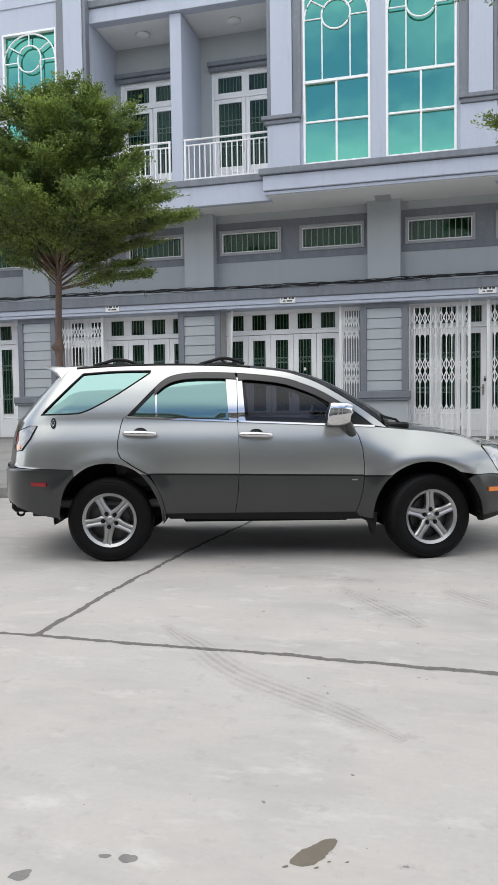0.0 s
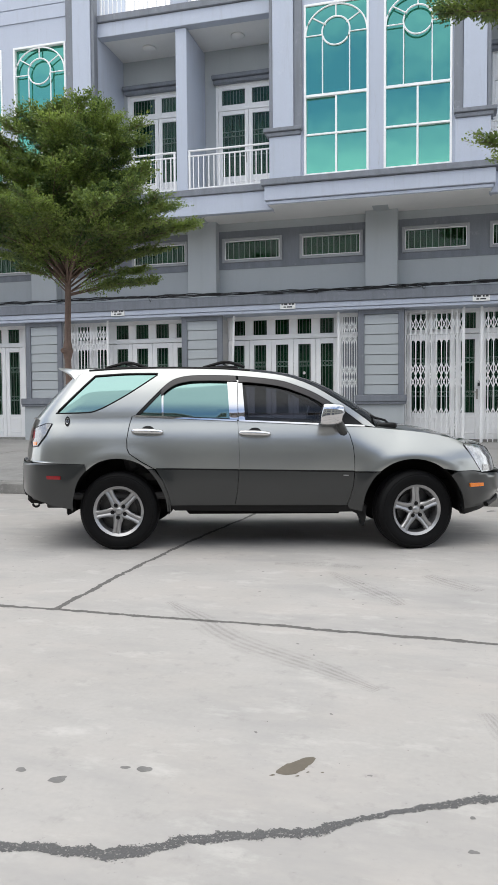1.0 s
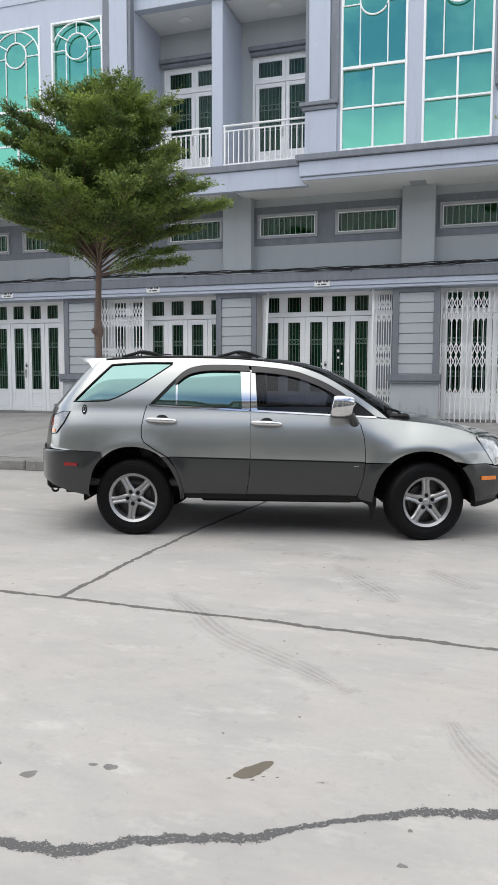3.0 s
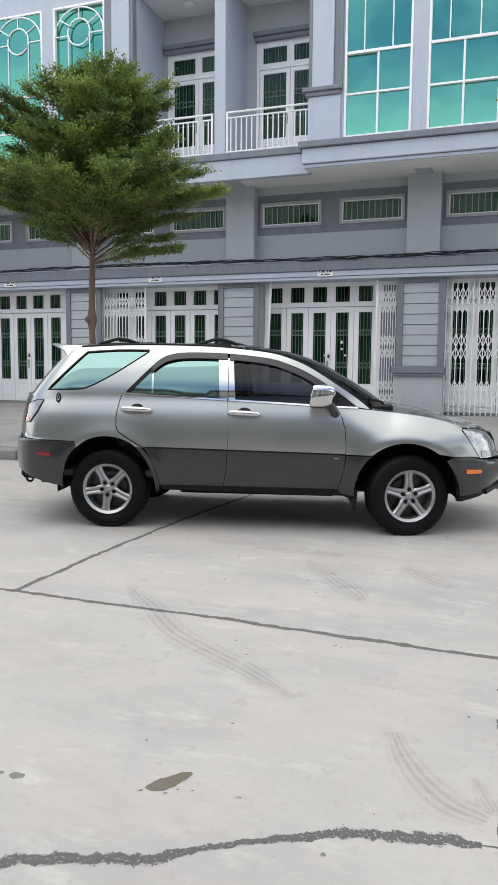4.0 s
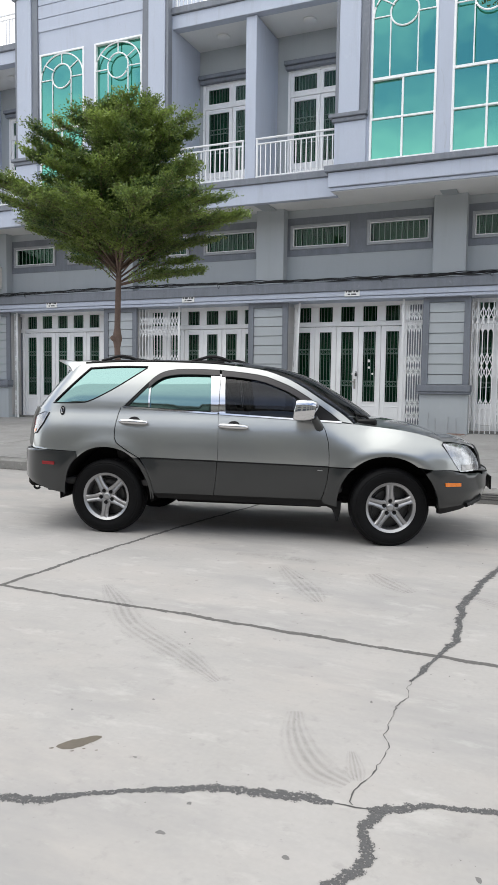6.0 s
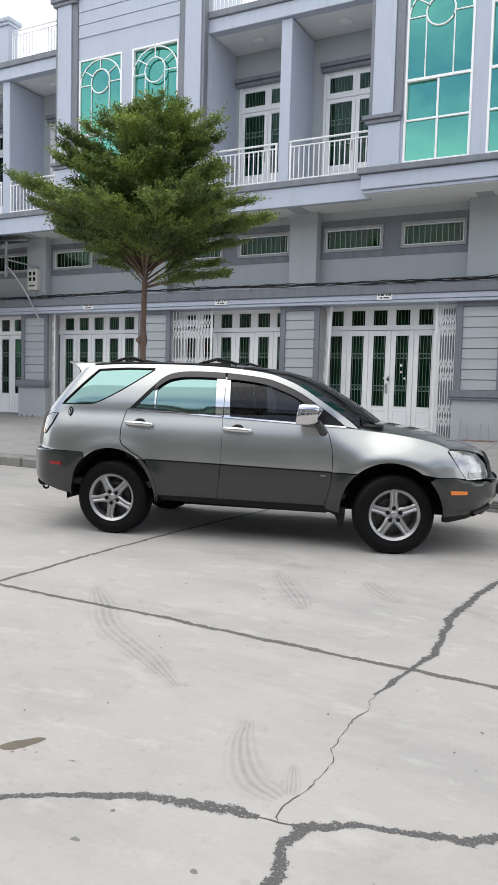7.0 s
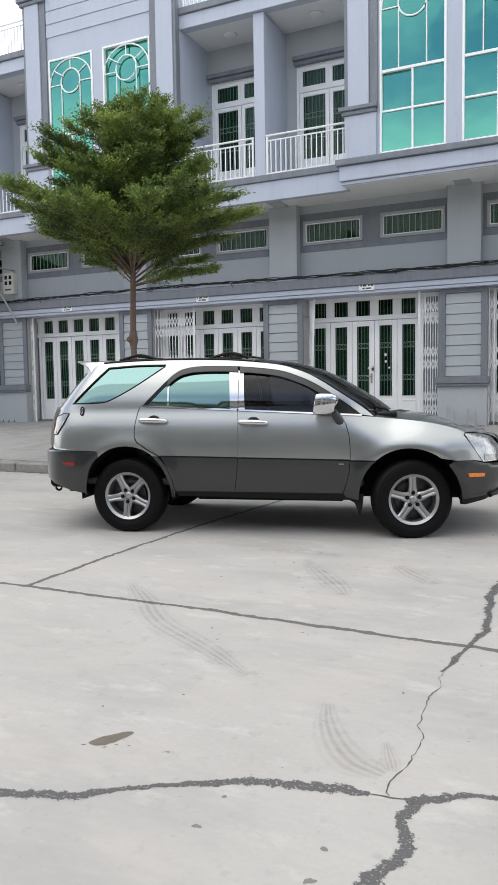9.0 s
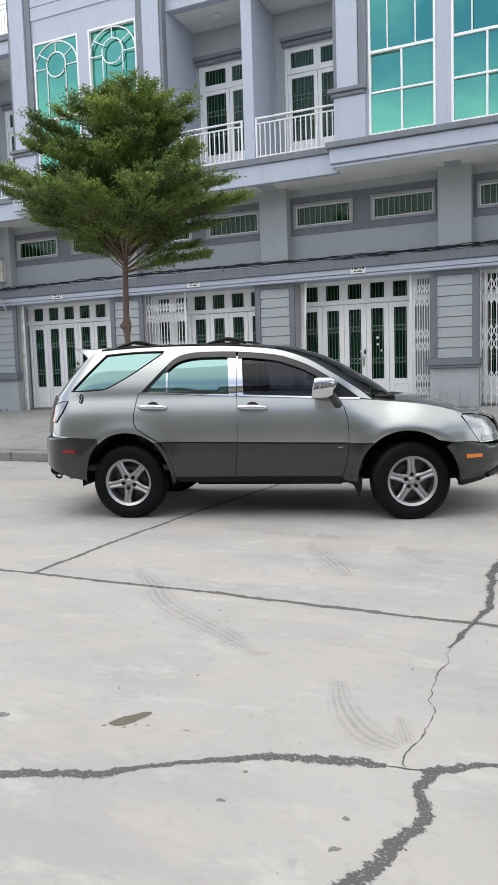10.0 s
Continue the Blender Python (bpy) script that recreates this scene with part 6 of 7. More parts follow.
for key, poly, glz, gm in (("rear_door", [q for q in FRAME_TOP if q[0] < 1.05] + [(1.060, 1.144)], R_GLASS, TEAL_CAR),
                           ("front_door", [(1.066, 1.545)] + [q for q in FRAME_TOP if q[0] > 1.06] + [(1.072, 1.143)], F_GLASS, SMOKE_GLASS)):
    for k, s in enumerate((-1, 1)):
        d = doors[key][k]
        part("window_surround", shell("window_surround", poly, lambda u, v: (u, s * (side_y(u, v) - 0.006), v), TRIM_BLACK, [glz], 0.02, 0.035, flip=(s > 0)), TRIM_BLACK, d, "black window surround")
        g_ob = part("door_glass", shell("door_glass", glz, lambda u, v: (u, s * (side_y(u, v) - 0.016), v), gm, (), 0.004, 0.06, flip=(s > 0)), gm, d,
                    "teal filmed rear door glass" if gm is TEAL_CAR else "smoked front door glass")
        g_ob.visible_shadow = False
# smoked visors over the door glass
v_out = [q for q in FRAME_TOP if 0.30 < q[0] < 1.056]
v_in = [(u, v - 0.052) for u, v in v_out]
both("rain_visor", [(v_out[0][0] + 0.02, v_out[0][1] + 0.005)] + [(u, v - 0.004) for u, v in v_out[1:]] + [(1.056, 1.490)] + [(u + 0.012, v) for u, v in v_in[::-1]], VISOR, 0.016, thick=0.012, label="smoked rain visor")
f_out = [q for q in FRAME_TOP if 1.07 < q[0] < 1.95]
both("rain_visor", [(1.064, 1.540)] + [(u, v - 0.004) for u, v in f_out] + [(u - 0.02, v - 0.05) for u, v in f_out[::-1]] + [(1.066, 1.487)], VISOR, 0.016, thick=0.012, label="smoked rain visor")
# chrome: pillar plates, divider, waist strips
both("pillar_plate", [(0.966, 1.506), (1.056, 1.506), (1.064, 1.152), (0.992, 1.158)], CHROME, 0.004, label="bright pillar plate")
both("pillar_plate", [(1.060, 1.506), (1.100, 1.502), (1.130, 1.145), (1.070, 1.147)], CHROME, 0.004, label="bright pillar plate")
both("glass_divider", [(0.378, 1.402), (0.394, 1.415), (0.402, 1.190), (0.386, 1.190)], CHROME, 0.0, label="bright upright between the panes")
both("arch_lip", [(0.330, 0.714), (0.402, 0.618), (0.440, 0.52), (0.470, 0.398), (0.462, 0.34)] + rear_arc(-3, 53, 8), LOWER, 0.004, label="darker grey wheel-arch lip")
both("waist_strip", [(0.150, 1.198), (1.056, 1.152), (1.056, 1.138), (0.140, 1.184)], CHROME, 0.010, thick=0.012, label="bright waist strip")
both("waist_strip", [(1.074, 1.151), (2.19, 1.097), (2.19, 1.083), (1.074, 1.137)], CHROME, 0.010, thick=0.012, label="bright waist strip")
# thin moulding between the two body colours
for a, b, z0, z1 in ((0.345, 1.068, 0.727, 0.715), (1.082, 2.082, 0.714, 0.696)):
    both("side_moulding", [(a, z0 + 0.004), (b, z1 + 0.004), (b, z1 - 0.007), (a, z0 - 0.007)], TRIM_BLACK, 0.008, thick=0.012, step=0.05)

# front wings, headlamps, bumpers
FRONT_ARCH = arc(2.605, 0.36, 0.440, 131, 47)
WING_TOP = spline([(2.30, 1.070), (2.44, 1.055), (2.60, 1.040), (2.80, 1.012), (2.98, 0.968), (3.08, 0.930)], 3)
both("front_wing", [(2.093, 0.693), (2.093, 0.80), (2.083, 0.91), (2.055, 1.01), (2.012, 1.088), (2.19, 1.080)] + WING_TOP + [(3.065, 0.905), (3.12, 0.835), (3.18, 0.745), (3.225, 0.680), (3.15, 0.690), (3.0, 0.690)]
     + [q for q in FRONT_ARCH[::-1] if q[1] > 0.690], SILVER, 0.0, thick=0.010)
both("wing_lower_panel", [(2.093, 0.683)] + [(2.315, 0.683)] + [q for q in arc(2.605, 0.36, 0.440, 131, 178, 8) if q[1] < 0.682] + [(2.165, 0.335), (2.05, 0.36), (2.028, 0.395), (2.055, 0.47), (2.080, 0.57)], LOWER, 0.006, label="darker grey panel behind the wheel")
both("headlamp", [(3.075, 0.918), (3.19, 0.918), (3.31, 0.888), (3.39, 0.80), (3.425, 0.71), (3.42, 0.672), (3.235, 0.672), (3.185, 0.745), (3.125, 0.838)], LAMP_CLEAR, 0.006, thick=0.014, label="clear headlamp with bright reflector")
both("turn_lens", [(3.250, 0.735), (3.41, 0.728), (3.415, 0.682), (3.245, 0.682)], TAIL_CLEAR, 0.010, thick=0.01, label="grey lower lens of the headlamp")
loop_tube("lamp_seal", [(3.075, 0.918), (3.19, 0.918), (3.31, 0.888), (3.39, 0.80), (3.425, 0.71), (3.42, 0.672), (3.235, 0.672), (3.185, 0.745), (3.125, 0.838)], 0.001, 0.004, TRIM_BLACK, car)
FB = [q for q in arc(2.605, 0.36, 0.440, 47, -6, 10) if q[1] < 0.680]
both("front_bumper", [(2.99, 0.686), (3.15, 0.686), (3.235, 0.664), (3.42, 0.655), (3.475, 0.62), (3.475, 0.52), (3.42, 0.435), (3.26, 0.372), (3.06, 0.350)] + [q for q in FB[::-1] if q[1] > 0.352], LOWER, 0.016, thick=0.04, label="dark grey front bumper")
both("valance", [(3.045, 0.348), (3.26, 0.368), (3.42, 0.430), (3.40, 0.385), (3.26, 0.325), (3.08, 0.295), (3.043, 0.300)], TRIM_BLACK, -0.012, thick=0.03, label="black lower lip of the bumper")
both("rear_bumper", [(-0.285, 0.766), (-0.76, 0.777), (-0.95, 0.772), (-0.990, 0.745), (-0.990, 0.62), (-0.965, 0.56), (-0.89, 0.505), (-0.75, 0.447), (-0.58, 0.398), (-0.455, 0.375), (-0.425, 0.375)]
     + [q for q in rear_arc(181, 128, 10) if q[1] < 0.76], LOWER, 0.020, thick=0.04, label="dark grey rear bumper")
both("side_marker", [(3.105, 0.583), (3.245, 0.578), (3.245, 0.548), (3.11, 0.548)], LAMP_AMBER, 0.030, thick=0.02, label="amber side marker")
both("reflector", [(-0.63, 0.668), (-0.50, 0.665), (-0.50, 0.635), (-0.625, 0.637)], LAMP_RED, 0.030, thick=0.02, label="red side reflector")
both("tail_lamp", [(-0.665, 1.125), (-0.60, 1.125), (-0.655, 1.02), (-0.735, 0.925), (-0.80, 0.915), (-0.83, 0.97), (-0.80, 1.08)], TAIL_CLEAR, 0.008, thick=0.02, label="clear tail lamp with amber and red inside")
loop_tube("lamp_seal", [(-0.665, 1.125), (-0.60, 1.125), (-0.655, 1.02), (-0.735, 0.925), (-0.80, 0.915), (-0.83, 0.97), (-0.80, 1.08)], 0.006, 0.005, TRIM_BLACK, car)
both("tail_lamp_amber", [(-0.745, 0.965), (-0.752, 0.935), (-0.79, 0.928), (-0.80, 0.96)], LAMP_AMBER, 0.012, thick=0.01)
both("tail_lamp_red", [(-0.815, 1.045), (-0.79, 1.07), (-0.785, 1.0), (-0.81, 0.97)], LAMP_RED, 0.012, thick=0.01)
both("aerial_grommet", [(-0.457 + 0.022 * math.cos(w), 1.148 + 0.043 * math.sin(w)) for w in [2 * math.pi * k / 20 for k in range(20)]], TRIM_BLACK, 0.010, thick=0.012, step=0.02, label="black oval vent")
loop_tube("grommet_ring", [(-0.457 + 0.010 * math.cos(w), 1.148 + 0.026 * math.sin(w)) for w in [2 * math.pi * k / 14 for k in range(14)]], 0.012, 0.002, CHROME, car)
both("sill", [(0.44, 0.395), (2.10, 0.390), (2.16, 0.33), (1.9, 0.325), (0.5, 0.345)], TRIM_BLACK, -0.035, thick=0.05, label="black sill")
both("model_mark", [(1.99, 0.665), (2.035, 0.664), (2.035, 0.655), (1.99, 0.656)], ALLOY, 0.012, thick=0.004)

# middle pieces of nose and tail
def across(name, fx, z0, z1, half, material, off, label="", sgn=1):
    poly = [(-half, z0), (half, z0), (half, z1), (-half, z1)]
    me = shell(name, poly, lambda u, v: (fx(u, v) + off * sgn, u, v), material, (), 0.03, 0.05, flip=sgn < 0)
    return part(name, me, material, car, label)


across("bumper_middle", front_x, 0.34, 0.657, 0.52, LOWER, 0.003, "dark grey front bumper")
across("grille", front_x, 0.668, 0.862, 0.44, TRIM_BLACK, -0.010, "black front grille")
across("bumper_middle", rear_x, 0.44, 0.766, 0.36, LOWER, -0.004, "dark grey rear bumper", -1)
across("tailgate", rear_x, 0.785, 1.16, 0.66, SILVER, -0.004, "silver tailgate", -1)
mm = Mesher()
mm.box(3.36, 3.50, -0.5, 0.5, 0.655, 0.672, 0.004)
part("bumper_shelf", mm, LOWER, car)
mm = Mesher()
mm.box(3.565, 3.580, -0.24, 0.24, 0.46, 0.585, 0.004)
part("number_plate", mm, TRIM_BLACK, car, "dark front plate, seen from the edge")
for sy in (-1, 1):
    mm = Mesher()
    mm.tube([(3.30, sy * 0.70, 0.37), (3.42, sy * 0.56, 0.41), (3.44, sy * 0.50, 0.43)], 0.022, 8)
    part("lower_lip", mm, TRIM_BLACK, car, smooth=True)


# upper surfaces across the car
def top_skin(name, line, crown, material, label="", bow=0.0, inset=0.0, n=14):
    """A skin from flank to flank along a side line (x, z), with a crown in its middle."""
    verts, m = [], n + 1
    for k, (x, z) in enumerate(line):
        e = side_y(x, z) - inset
        c = crown[0] + (crown[1] - crown[0]) * k / (len(line) - 1)
        bw = bow * math.sin(math.pi * 0.5 * k / (len(line) - 1)) if bow else 0.0
        for i in range(m):
            u = -1 + 2 * i / n
            # a rounded shoulder, flat middle
            verts.append((x + bw * (1 - u * u), u * e, z + c * (1 - abs(u) ** 2.6)))
    faces = [(k * m + i, k * m + i + 1, (k + 1) * m + i + 1, (k + 1) * m + i) for k in range(len(line) - 1) for i in range(n)]
    mm = Mesher().add(verts, faces)
    me = mm.mesh(name, material)
    # outward is up
    bm = bmesh.new()
    bm.from_mesh(me)
    if sum(f.normal.z + 0.2 * f.normal.x * (1 if line[0][0] > 1 else -1) for f in bm.faces) < 0:
        bmesh.ops.reverse_faces(bm, faces=bm.faces)
    bm.to_mesh(me)
    bm.free()
    me.shade_smooth()
    return part(name, me, material, car, label)


roof_line = [q for q in ROOF_EDGE if q[0] <= 1.30]
top_skin("roof", [(-0.36, 1.585)] + roof_line, (0.035, 0.045), SILVER, "silver roof")
screen_line = [roof_line[-1]] + [q for q in ROOF_EDGE if q[0] > 1.30]
top_skin("windscreen", screen_line, (0.045, 0.03), SCREEN_GLASS, "clear windscreen", bow=0.16, inset=0.006).visible_shadow = False
top_skin("bonnet", WING_TOP + [(3.17, 0.926), (3.28, 0.906), (3.35, 0.880), (3.39, 0.855)], (0.07, 0.025), SILVER, "silver bonnet", inset=0.004)
top_skin("tailgate_glass", [(-0.885, 1.10), (-0.83, 1.165), (-0.64, 1.372), (-0.47, 1.522), (-0.37, 1.582)], (0.01, 0.03), TRIM_BLACK, "dark rear window")
mm = Mesher()
mm.box(2.27, 2.46, -0.70, 0.70, 1.030, 1.062, 0.02)
part("cowl", mm, TRIM_BLACK, car, "black scuttle panel")
mm = Mesher()
mm.tube([(2.45, -0.60, 1.085), (2.40, -0.60, 1.135), (2.32, -0.58, 1.155), (2.22, -0.1, 1.22)], 0.012, 6)
mm.tube([(2.40, -0.05, 1.08), (2.33, 0.0, 1.15), (2.22, 0.5, 1.20)], 0.011, 6)
mm.box(2.32, 2.50, -0.68, -0.48, 1.06, 1.112, 0.015)
part("wiper", mm, TRIM_BLACK, car, "black wipers", smooth=True)
# spoiler
mm = Mesher()
sec = [(-0.25, 1.632), (-0.40, 1.618), (-0.58, 1.634), (-0.59, 1.622), (-0.50, 1.575), (-0.42, 1.490), (-0.31, 1.51)]
half = [0.66, 0.63, 0.60]
ring = []
for y, dx, s in ((-0.66, 0.05, 0.9), (-0.60, 0.0, 1.0), (0.60, 0.0, 1.0), (0.66, 0.05, 0.9)):
    ring.append([(x * s + (1 - s) * -0.35 + dx * 0.3, y - math.copysign(0.55 * max(0.0, z - 1.50), y) if abs(y) > 0.64 else y, z + 0.012 * (1 - abs(y) / 0.66)) for x, z in sec])
m = len(sec)
verts = [p for r_ in ring for p in r_]
faces = [(k * m + i, k * m + (i + 1) % m, (k + 1) * m + (i + 1) % m, (k + 1) * m + i) for k in range(3) for i in range(m)] + [tuple(range(m)), tuple(range(3 * m, 4 * m))[::-1]]
mm.add(verts, faces)
part("spoiler", mm, PALE_SILVER, car, "pale silver roof spoiler", smooth=True)
# cross bars with arched feet
for bx in (0.03, 0.93):
    mm = Mesher()
    mm.tube([(bx, -0.56, 1.664), (bx, 0.56, 1.664)], 0.012, 7)
    bar = part("roof_bar", mm, TRIM_BLACK, car, "black roof bar", smooth=True)
    for s in (-1, 1):
        mm = Mesher()
        line = spline([(bx - 0.19, s * 0.56, 1.628), (bx - 0.09, s * 0.57, 1.654), (bx, s * 0.57, 1.676), (bx + 0.09, s * 0.57, 1.664), (bx + 0.19, s * 0.56, 1.628)], 5)
        mm.tube(line, 0.014, 8)
        mm.box(bx - 0.13, bx + 0.13, s * 0.57 - 0.022, s * 0.57 + 0.022, 1.60, 1.640, 0.012)
        part("foot", mm, TRIM_BLACK, bar, smooth=True)
for s in (-1, 1):
    mm = Mesher()
    mm.tube([(x, s * (side_y(x, z) - 0.012), z + 0.010) for x, z in roof_line], 0.010, 6)
    part("drip_rail", mm, TRIM_BLACK, car, "black roof gutter strip", smooth=True)

# handles and mirrors
for x, z in ((0.265, 1.056), (1.215, 1.035)):
    for k, s in enumerate((-1, 1)):
        d = doors["rear_door" if x < 1 else "front_door"][k]
        y = side_y(x, z)
        mm = Mesher()
        line = spline([(x - 0.135, s * (y + 0.012), z + 0.004), (x - 0.10, s * (y + 0.034), z + 0.002), (x, s * (y + 0.045), z), (x + 0.10, s * (y + 0.034), z - 0.006), (x + 0.135, s * (y + 0.012), z - 0.008)], 4)
        mm.tube(line, [0.013 + 0.011 * math.sin(math.pi * q / (len(line) - 1)) ** 0.5 for q in range(len(line))], 10)
        h_ob = part("handle", mm, CHROME, d, "chrome door handle", smooth=True)
        for dx, dz in ((-0.112, 0.003), (0.112, -0.006)):
            mm = Mesher()
            mm.tube([(x + dx - 0.022, s * (y + 0.004), z + dz), (x + dx, s * (y + 0.016), z + dz), (x + dx + 0.022, s * (y + 0.004), z + dz)], [0.014, 0.021, 0.014], 8)
            part("handle_foot", mm, CHROME, h_ob, smooth=True)
        for name, z0, z1, material, words in (("handle_cup", 0, 180, TRIM_BLACK, "dark handle recess"), ("handle_dish", 180, 360, SILVER, "pale dished plate under the handle")):
            rim_pts = [(x + 0.058 * math.cos(radians(w)), z + (0.006 if z0 == 0 else -0.010) + 0.040 * math.sin(radians(w))) for w in np.linspace(z0, z1, 14)]
            part(name, shell(name, rim_pts, lambda u, v: (u, s * (side_y(u, v) + 0.002), v), material, (), 0.006, 0.02, flip=(s > 0)), material, d, words)
for s in (-1, 1):
    y = side_y(1.93, 1.1)
    mm = Mesher()
    n_r, n_s = 12, 14
    sections = ((0.0, 0.45), (0.015, 0.80), (0.05, 0.95), (0.10, 1.0), (0.16, 1.0), (0.188, 0.95), (0.196, 0.86))
    verts = []
    for dx, k in sections:
        for q in range(n_s):
            w = 2 * math.pi * q / n_s
            cs, sn = math.cos(w), math.sin(w)
            px, pz = abs(cs) ** 0.30 * math.copysign(1, cs), abs(sn) ** 0.30 * math.copysign(1, sn)
            verts.append((1.985 - dx + 0.012 * pz, s * (y + 0.135 + 0.105 * k * px), 1.196 + 0.092 * k * pz))
    faces = [(a * n_s + q, a * n_s + (q + 1) % n_s, (a + 1) * n_s + (q + 1) % n_s, (a + 1) * n_s + q) for a in range(len(sections) - 1) for q in range(n_s)]
    faces += [tuple(range(n_s))[::-1], tuple(range((len(sections) - 1) * n_s, len(sections) * n_s))]
    mm.add(verts, faces)
    mir = part("door_mirror", mm, CHROME, car, "chrome door mirror", smooth=True)
    mm = Mesher()
    mm.tube(spline([(2.0, s * (y - 0.02), 1.02), (1.985, s * (y + 0.03), 1.06), (1.95, s * (y + 0.08), 1.13)], 4), [0.05, 0.048, 0.045, 0.042, 0.040, 0.038, 0.036, 0.034, 0.032], 10)
    part("mirror_foot", mm, LOWER, mir, "grey mirror foot", smooth=True)

# underbody, wheel wells, cabin
mm = Mesher()
mm.box(-0.80, 3.20, -0.52, 0.52, 0.36, 0.62, 0.04)
mm.box(0.56, 2.02, -0.50, 0.50, 0.26, 0.46, 0.03)
mm.box(0.47, 2.12, -0.82, 0.82, 0.34, 0.46, 0.03)
mm.box(-0.86, -0.46, -0.74, 0.74, 0.40, 0.60, 0.03)
part("underbody", mm, WELL, car, "dark underbody")
mm = Mesher()
mm.box(0.55, 2.05, -0.05, 0.66, 0.215, 0.34, 0.03)
part("fuel_tank", mm, WELL, car, "dark tank and exhaust tray under the floor")
for s in (-1, 1):
    for cx, r in ((0.0, 0.450), (2.605, 0.445)):
        prof = arc(cx, 0.36, r, 186, -6, 26)
        mm = Mesher()
        m = len(prof)
        verts = [(x, s * yy, z) for yy in (0.905, 0.50) for x, z in prof]
        mm.add(verts, [(i, i + 1, m + i + 1, m + i) for i in range(m - 1)] + [tuple(range(m, 2 * m))])
        part("wheel_well", mm, WELL, car, "dark wheel-arch lining", smooth=True)
    mm = Mesher()
    ya, yb = sorted((s * 0.70, s * 0.855))
    flap = ((2.06, 0.385), (2.20, 0.385), (2.192, 0.27), (2.178, 0.205), (2.160, 0.20), (2.145, 0.26), (2.12, 0.31), (2.065, 0.335))
    mm.add([(x, yy, z) for yy in (ya, yb) for x, z in flap], [tuple(range(8)), tuple(range(15, 7, -1))] + [(i, (i + 1) % 8, 8 + (i + 1) % 8, 8 + i) for i in range(8)])
    part("mud_flap", mm, TRIM_BLACK, car, "pointed black mud flap")
    mm = Mesher()
    mm.box(-0.47, -0.43, s * 0.76 - 0.10, s * 0.76 + 0.10, 0.315, 0.46, 0.01)
    part("mud_flap", mm, TRIM_BLACK, car, "short black mud flap")
mm = Mesher()
mm.tube([(-0.70, -0.66, 0.405), (-0.77, -0.66, 0.395)] + [(-0.80 - 0.030 * math.cos(w), -0.66, 0.388 + 0.026 * math.sin(w)) for w in [math.pi + 2 * math.pi * q / 14 for q in range(15)]], 0.011, 7)
part("tow_hook", mm, TRIM_BLACK, car, "black tow hook", smooth=True)
mm = Mesher()
mm.tube([(-0.50, -0.56, 0.372), (-0.72, -0.56, 0.372)], 0.036, 12)
part("exhaust", mm, STEEL_DISC, car, "dull steel exhaust tail pipe", smooth=True)


def seat(x, y, w):
    mm = Mesher()
    mm.box(x - 0.28, x + 0.28, y - w / 2, y + w / 2, 0.55, 0.72, 0.06)
    bk = Mesher()
    bk.box(-0.07, 0.09, -w / 2, w / 2, 0, 0.60, 0.06)
    bk.box(-0.05, 0.05, -w / 2 * 0.55, w / 2 * 0.55, 0.64, 0.82, 0.04)
    bk.move(pose(x - 0.25, y, 0.66, 0, -14, 0))
    mm.add(bk.v, bk.f)
    return mm


for s in (-1, 1):
    mm = Mesher()
    mm.tube([(1.062, s * 0.745, 1.12), (1.050, s * 0.705, 1.30), (1.035, s * 0.625, 1.50)], 0.040, 8)
    part("pillar_trim", mm, TRIM_BLACK, car, "black inner pillar trim", smooth=True)
part("seat", seat(1.25, -0.38, 0.5), SEAT_CLOTH, car, "dark cloth front seat")
part("seat", seat(1.25, 0.38, 0.5), SEAT_CLOTH, car, "dark cloth front seat")
part("rear_bench", seat(0.35, 0.0, 1.3), SEAT_CLOTH, car, "dark cloth rear bench")
mm = Mesher()
mm.box(1.92, 2.30, -0.72, 0.72, 0.70, 1.055, 0.05)
part("dashboard", mm, TRIM_BLACK, car, "black dashboard")
mm = Mesher()
mm.tube([(1.80 + 0.05 * math.sin(w), 0.38 + 0.18 * math.cos(w), 1.02 + 0.17 * math.sin(w)) for w in [2 * math.pi * q / 24 for q in range(25)]], 0.014, 7, cap=False)
part("steering_wheel", mm, TRIM_BLACK, car, "black steering wheel", smooth=True)
mm = Mesher()
mm.box(-0.8, 2.2, -0.80, 0.80, 0.44, 0.50, 0.02)
part("cabin_floor", mm, SEAT_CLOTH, car, "dark carpet")


# wheels
def wheel_at(x, s, steer, spin):
    hold = part("wheel", wheel_tyre, RUBBER, car, "black tyre on a five-spoke alloy wheel", at=pose(x, s * 0.775, 0.345, 0, 0, steer) @ (Matrix.Identity(4) if s < 0 else pose(0, 0, 0, 0, 0, 180)))
    part("rim", rim_mesh, ALLOY, hold, "silver alloy rim")
    for k in range(5):
        part("spoke", spoke_mesh, ALLOY, hold, at=pose(0, 0, 0, 0, 72 * k + 18 + spin, 0))
        part("lug_nut", nut_mesh, TRIM_BLACK, hold, at=pose(0, 0, 0, 0, 72 * k + 18 + spin, 0))
    part("centre_cap", cap_mesh, ALLOY, hold)
    part("brake_disc", disc_mesh, STEEL_DISC, hold, "dull brake disc")


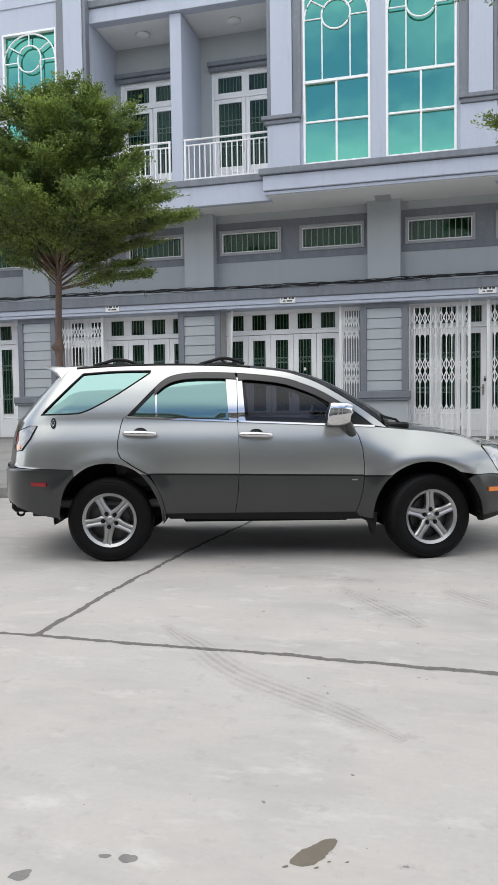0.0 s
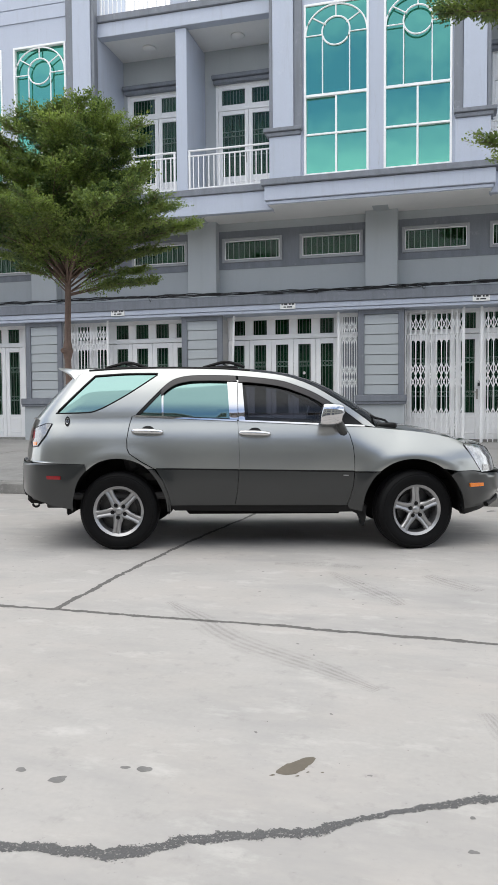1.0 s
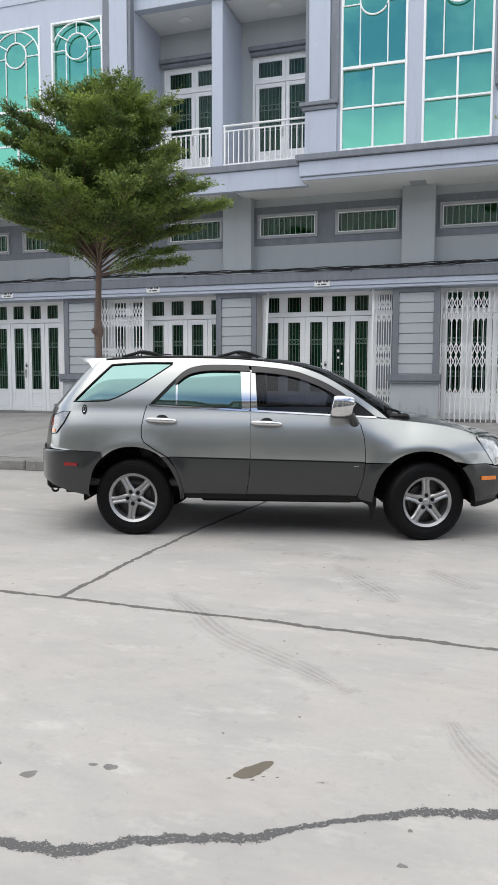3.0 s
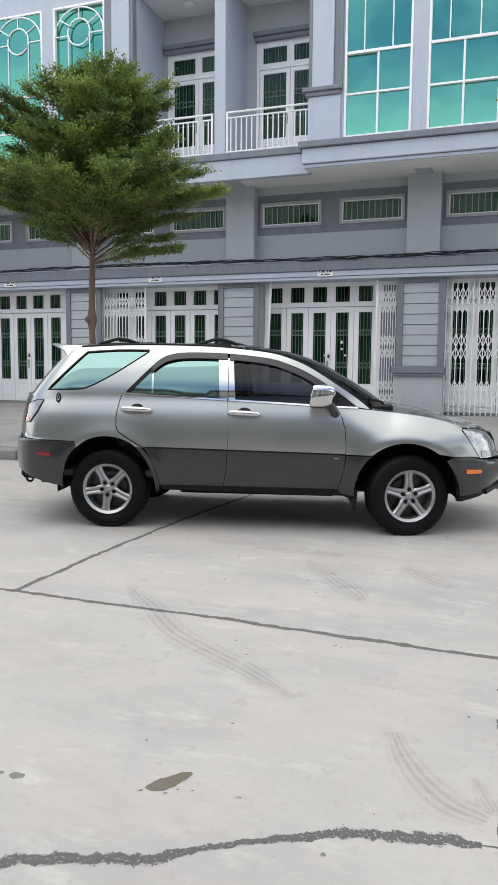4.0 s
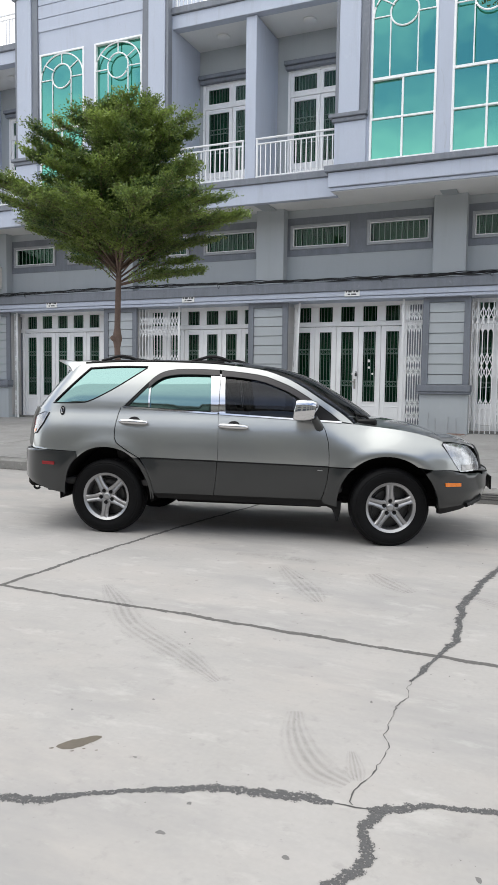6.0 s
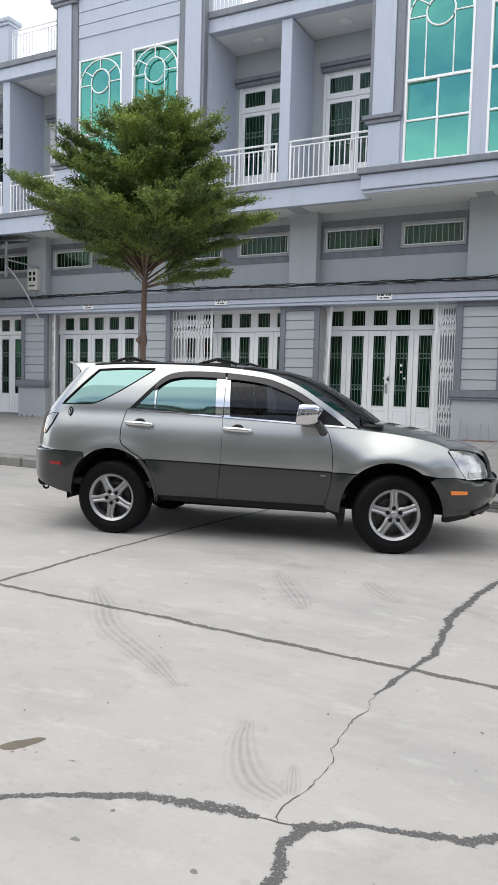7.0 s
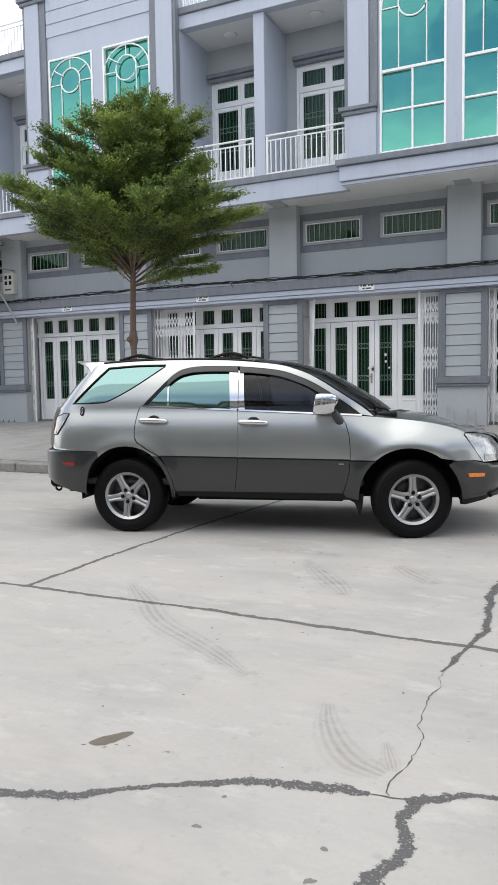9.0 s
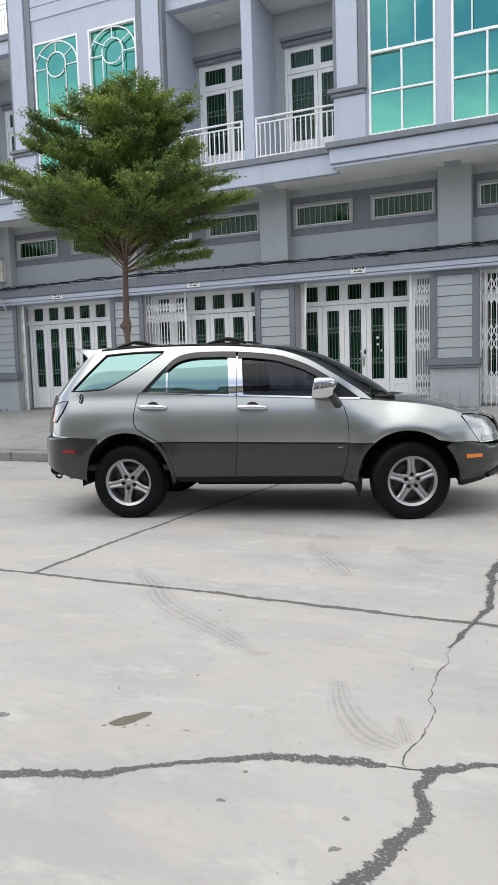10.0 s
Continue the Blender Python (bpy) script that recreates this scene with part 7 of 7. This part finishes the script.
RT, RR = 0.350, 0.222
prof = [(RR - 0.012, -0.098), (RR + 0.020, -0.108), (RR + 0.036, -0.1105), (RR + 0.040, -0.1135), (RR + 0.065, -0.115), (RR + 0.082, -0.1145), (RR + 0.085, -0.1115), (RT - 0.035, -0.110), (RT - 0.031, -0.112), (RT - 0.026, -0.1075), (RT - 0.012, -0.097), (RT - 0.002, -0.080),
        (RT, -0.055), (RT - 0.006, -0.052), (RT - 0.006, -0.046), (RT, -0.043), (RT, -0.005), (RT - 0.006, -0.003), (RT - 0.006, 0.003), (RT, 0.005),
        (RT, 0.043), (RT - 0.006, 0.046), (RT - 0.006, 0.052), (RT, 0.055), (RT - 0.002, 0.080), (RT - 0.015, 0.10), (RR + 0.06, 0.112), (RR - 0.012, 0.098)]
wheel_tyre = Mesher().lathe(prof, 72).mesh("tyre", RUBBER, True)
rim_mesh = Mesher().lathe([(RR - 0.010, -0.100), (RR + 0.002, -0.108), (RR + 0.004, -0.100), (RR - 0.008, -0.080), (RR - 0.008, 0.09), (RR - 0.026, 0.09), (RR - 0.032, -0.06), (RR - 0.022, -0.092)], 64).mesh("rim", ALLOY, True)
sp = Mesher()
for side_ in (1,):
    secs = []
    for r, hw, yf in ((0.020, 0.040, -0.084), (0.065, 0.044, -0.090), (0.105, 0.036, -0.094), (0.155, 0.033, -0.090), (0.190, 0.037, -0.092), (0.212, 0.052, -0.094)):
        secs.append([(-hw, yf + 0.040, r), (-hw, yf + 0.008, r), (-hw * 0.72, yf - 0.003, r), (-hw * 0.34, yf - 0.001, r), (0, yf + 0.010, r), (hw * 0.34, yf - 0.001, r), (hw * 0.72, yf - 0.003, r), (hw, yf + 0.008, r), (hw, yf + 0.040, r)])
    m = len(secs[0])
    vv = [p for q in secs for p in q]
    ff = [(a * m + i, a * m + (i + 1) % m, (a + 1) * m + (i + 1) % m, (a + 1) * m + i) for a in range(len(secs) - 1) for i in range(m)] + [tuple(range(m)), tuple(range((len(secs) - 1) * m, len(secs) * m))[::-1]]
    sp.add(vv, ff)
spoke_mesh = sp.mesh("spoke", ALLOY, True)
nm = Mesher().lathe([(0.0005, -0.098), (0.008, -0.100), (0.010, -0.096), (0.011, -0.090), (0.018, -0.0925), (0.0185, -0.060)], 12, close=False)
nm.move(Matrix.Translation((0, 0, 0.058)))
nut_mesh = nm.mesh("lug_nut", TRIM_BLACK, True)
cap_mesh = Mesher().lathe([(0.0005, -0.100), (0.020, -0.099), (0.030, -0.094), (0.036, -0.086), (0.062, -0.082), (0.078, -0.070), (0.080, -0.03)], 30, close=False).mesh("centre_cap", ALLOY, True)
disc_mesh = Mesher().lathe([(0.05, -0.012), (0.150, -0.012), (0.150, 0.010), (0.205, 0.014), (0.205, 0.03), (0.05, 0.03)], 48).mesh("brake_disc", STEEL_DISC, True)
for x, s, steer, spin in ((0.0, -1, 0.0, -46), (0.0, 1, 0.0, 10), (2.618, -1, STEER, -20), (2.618, 1, STEER, 25)):
    wheel_at(x, s, steer, spin)
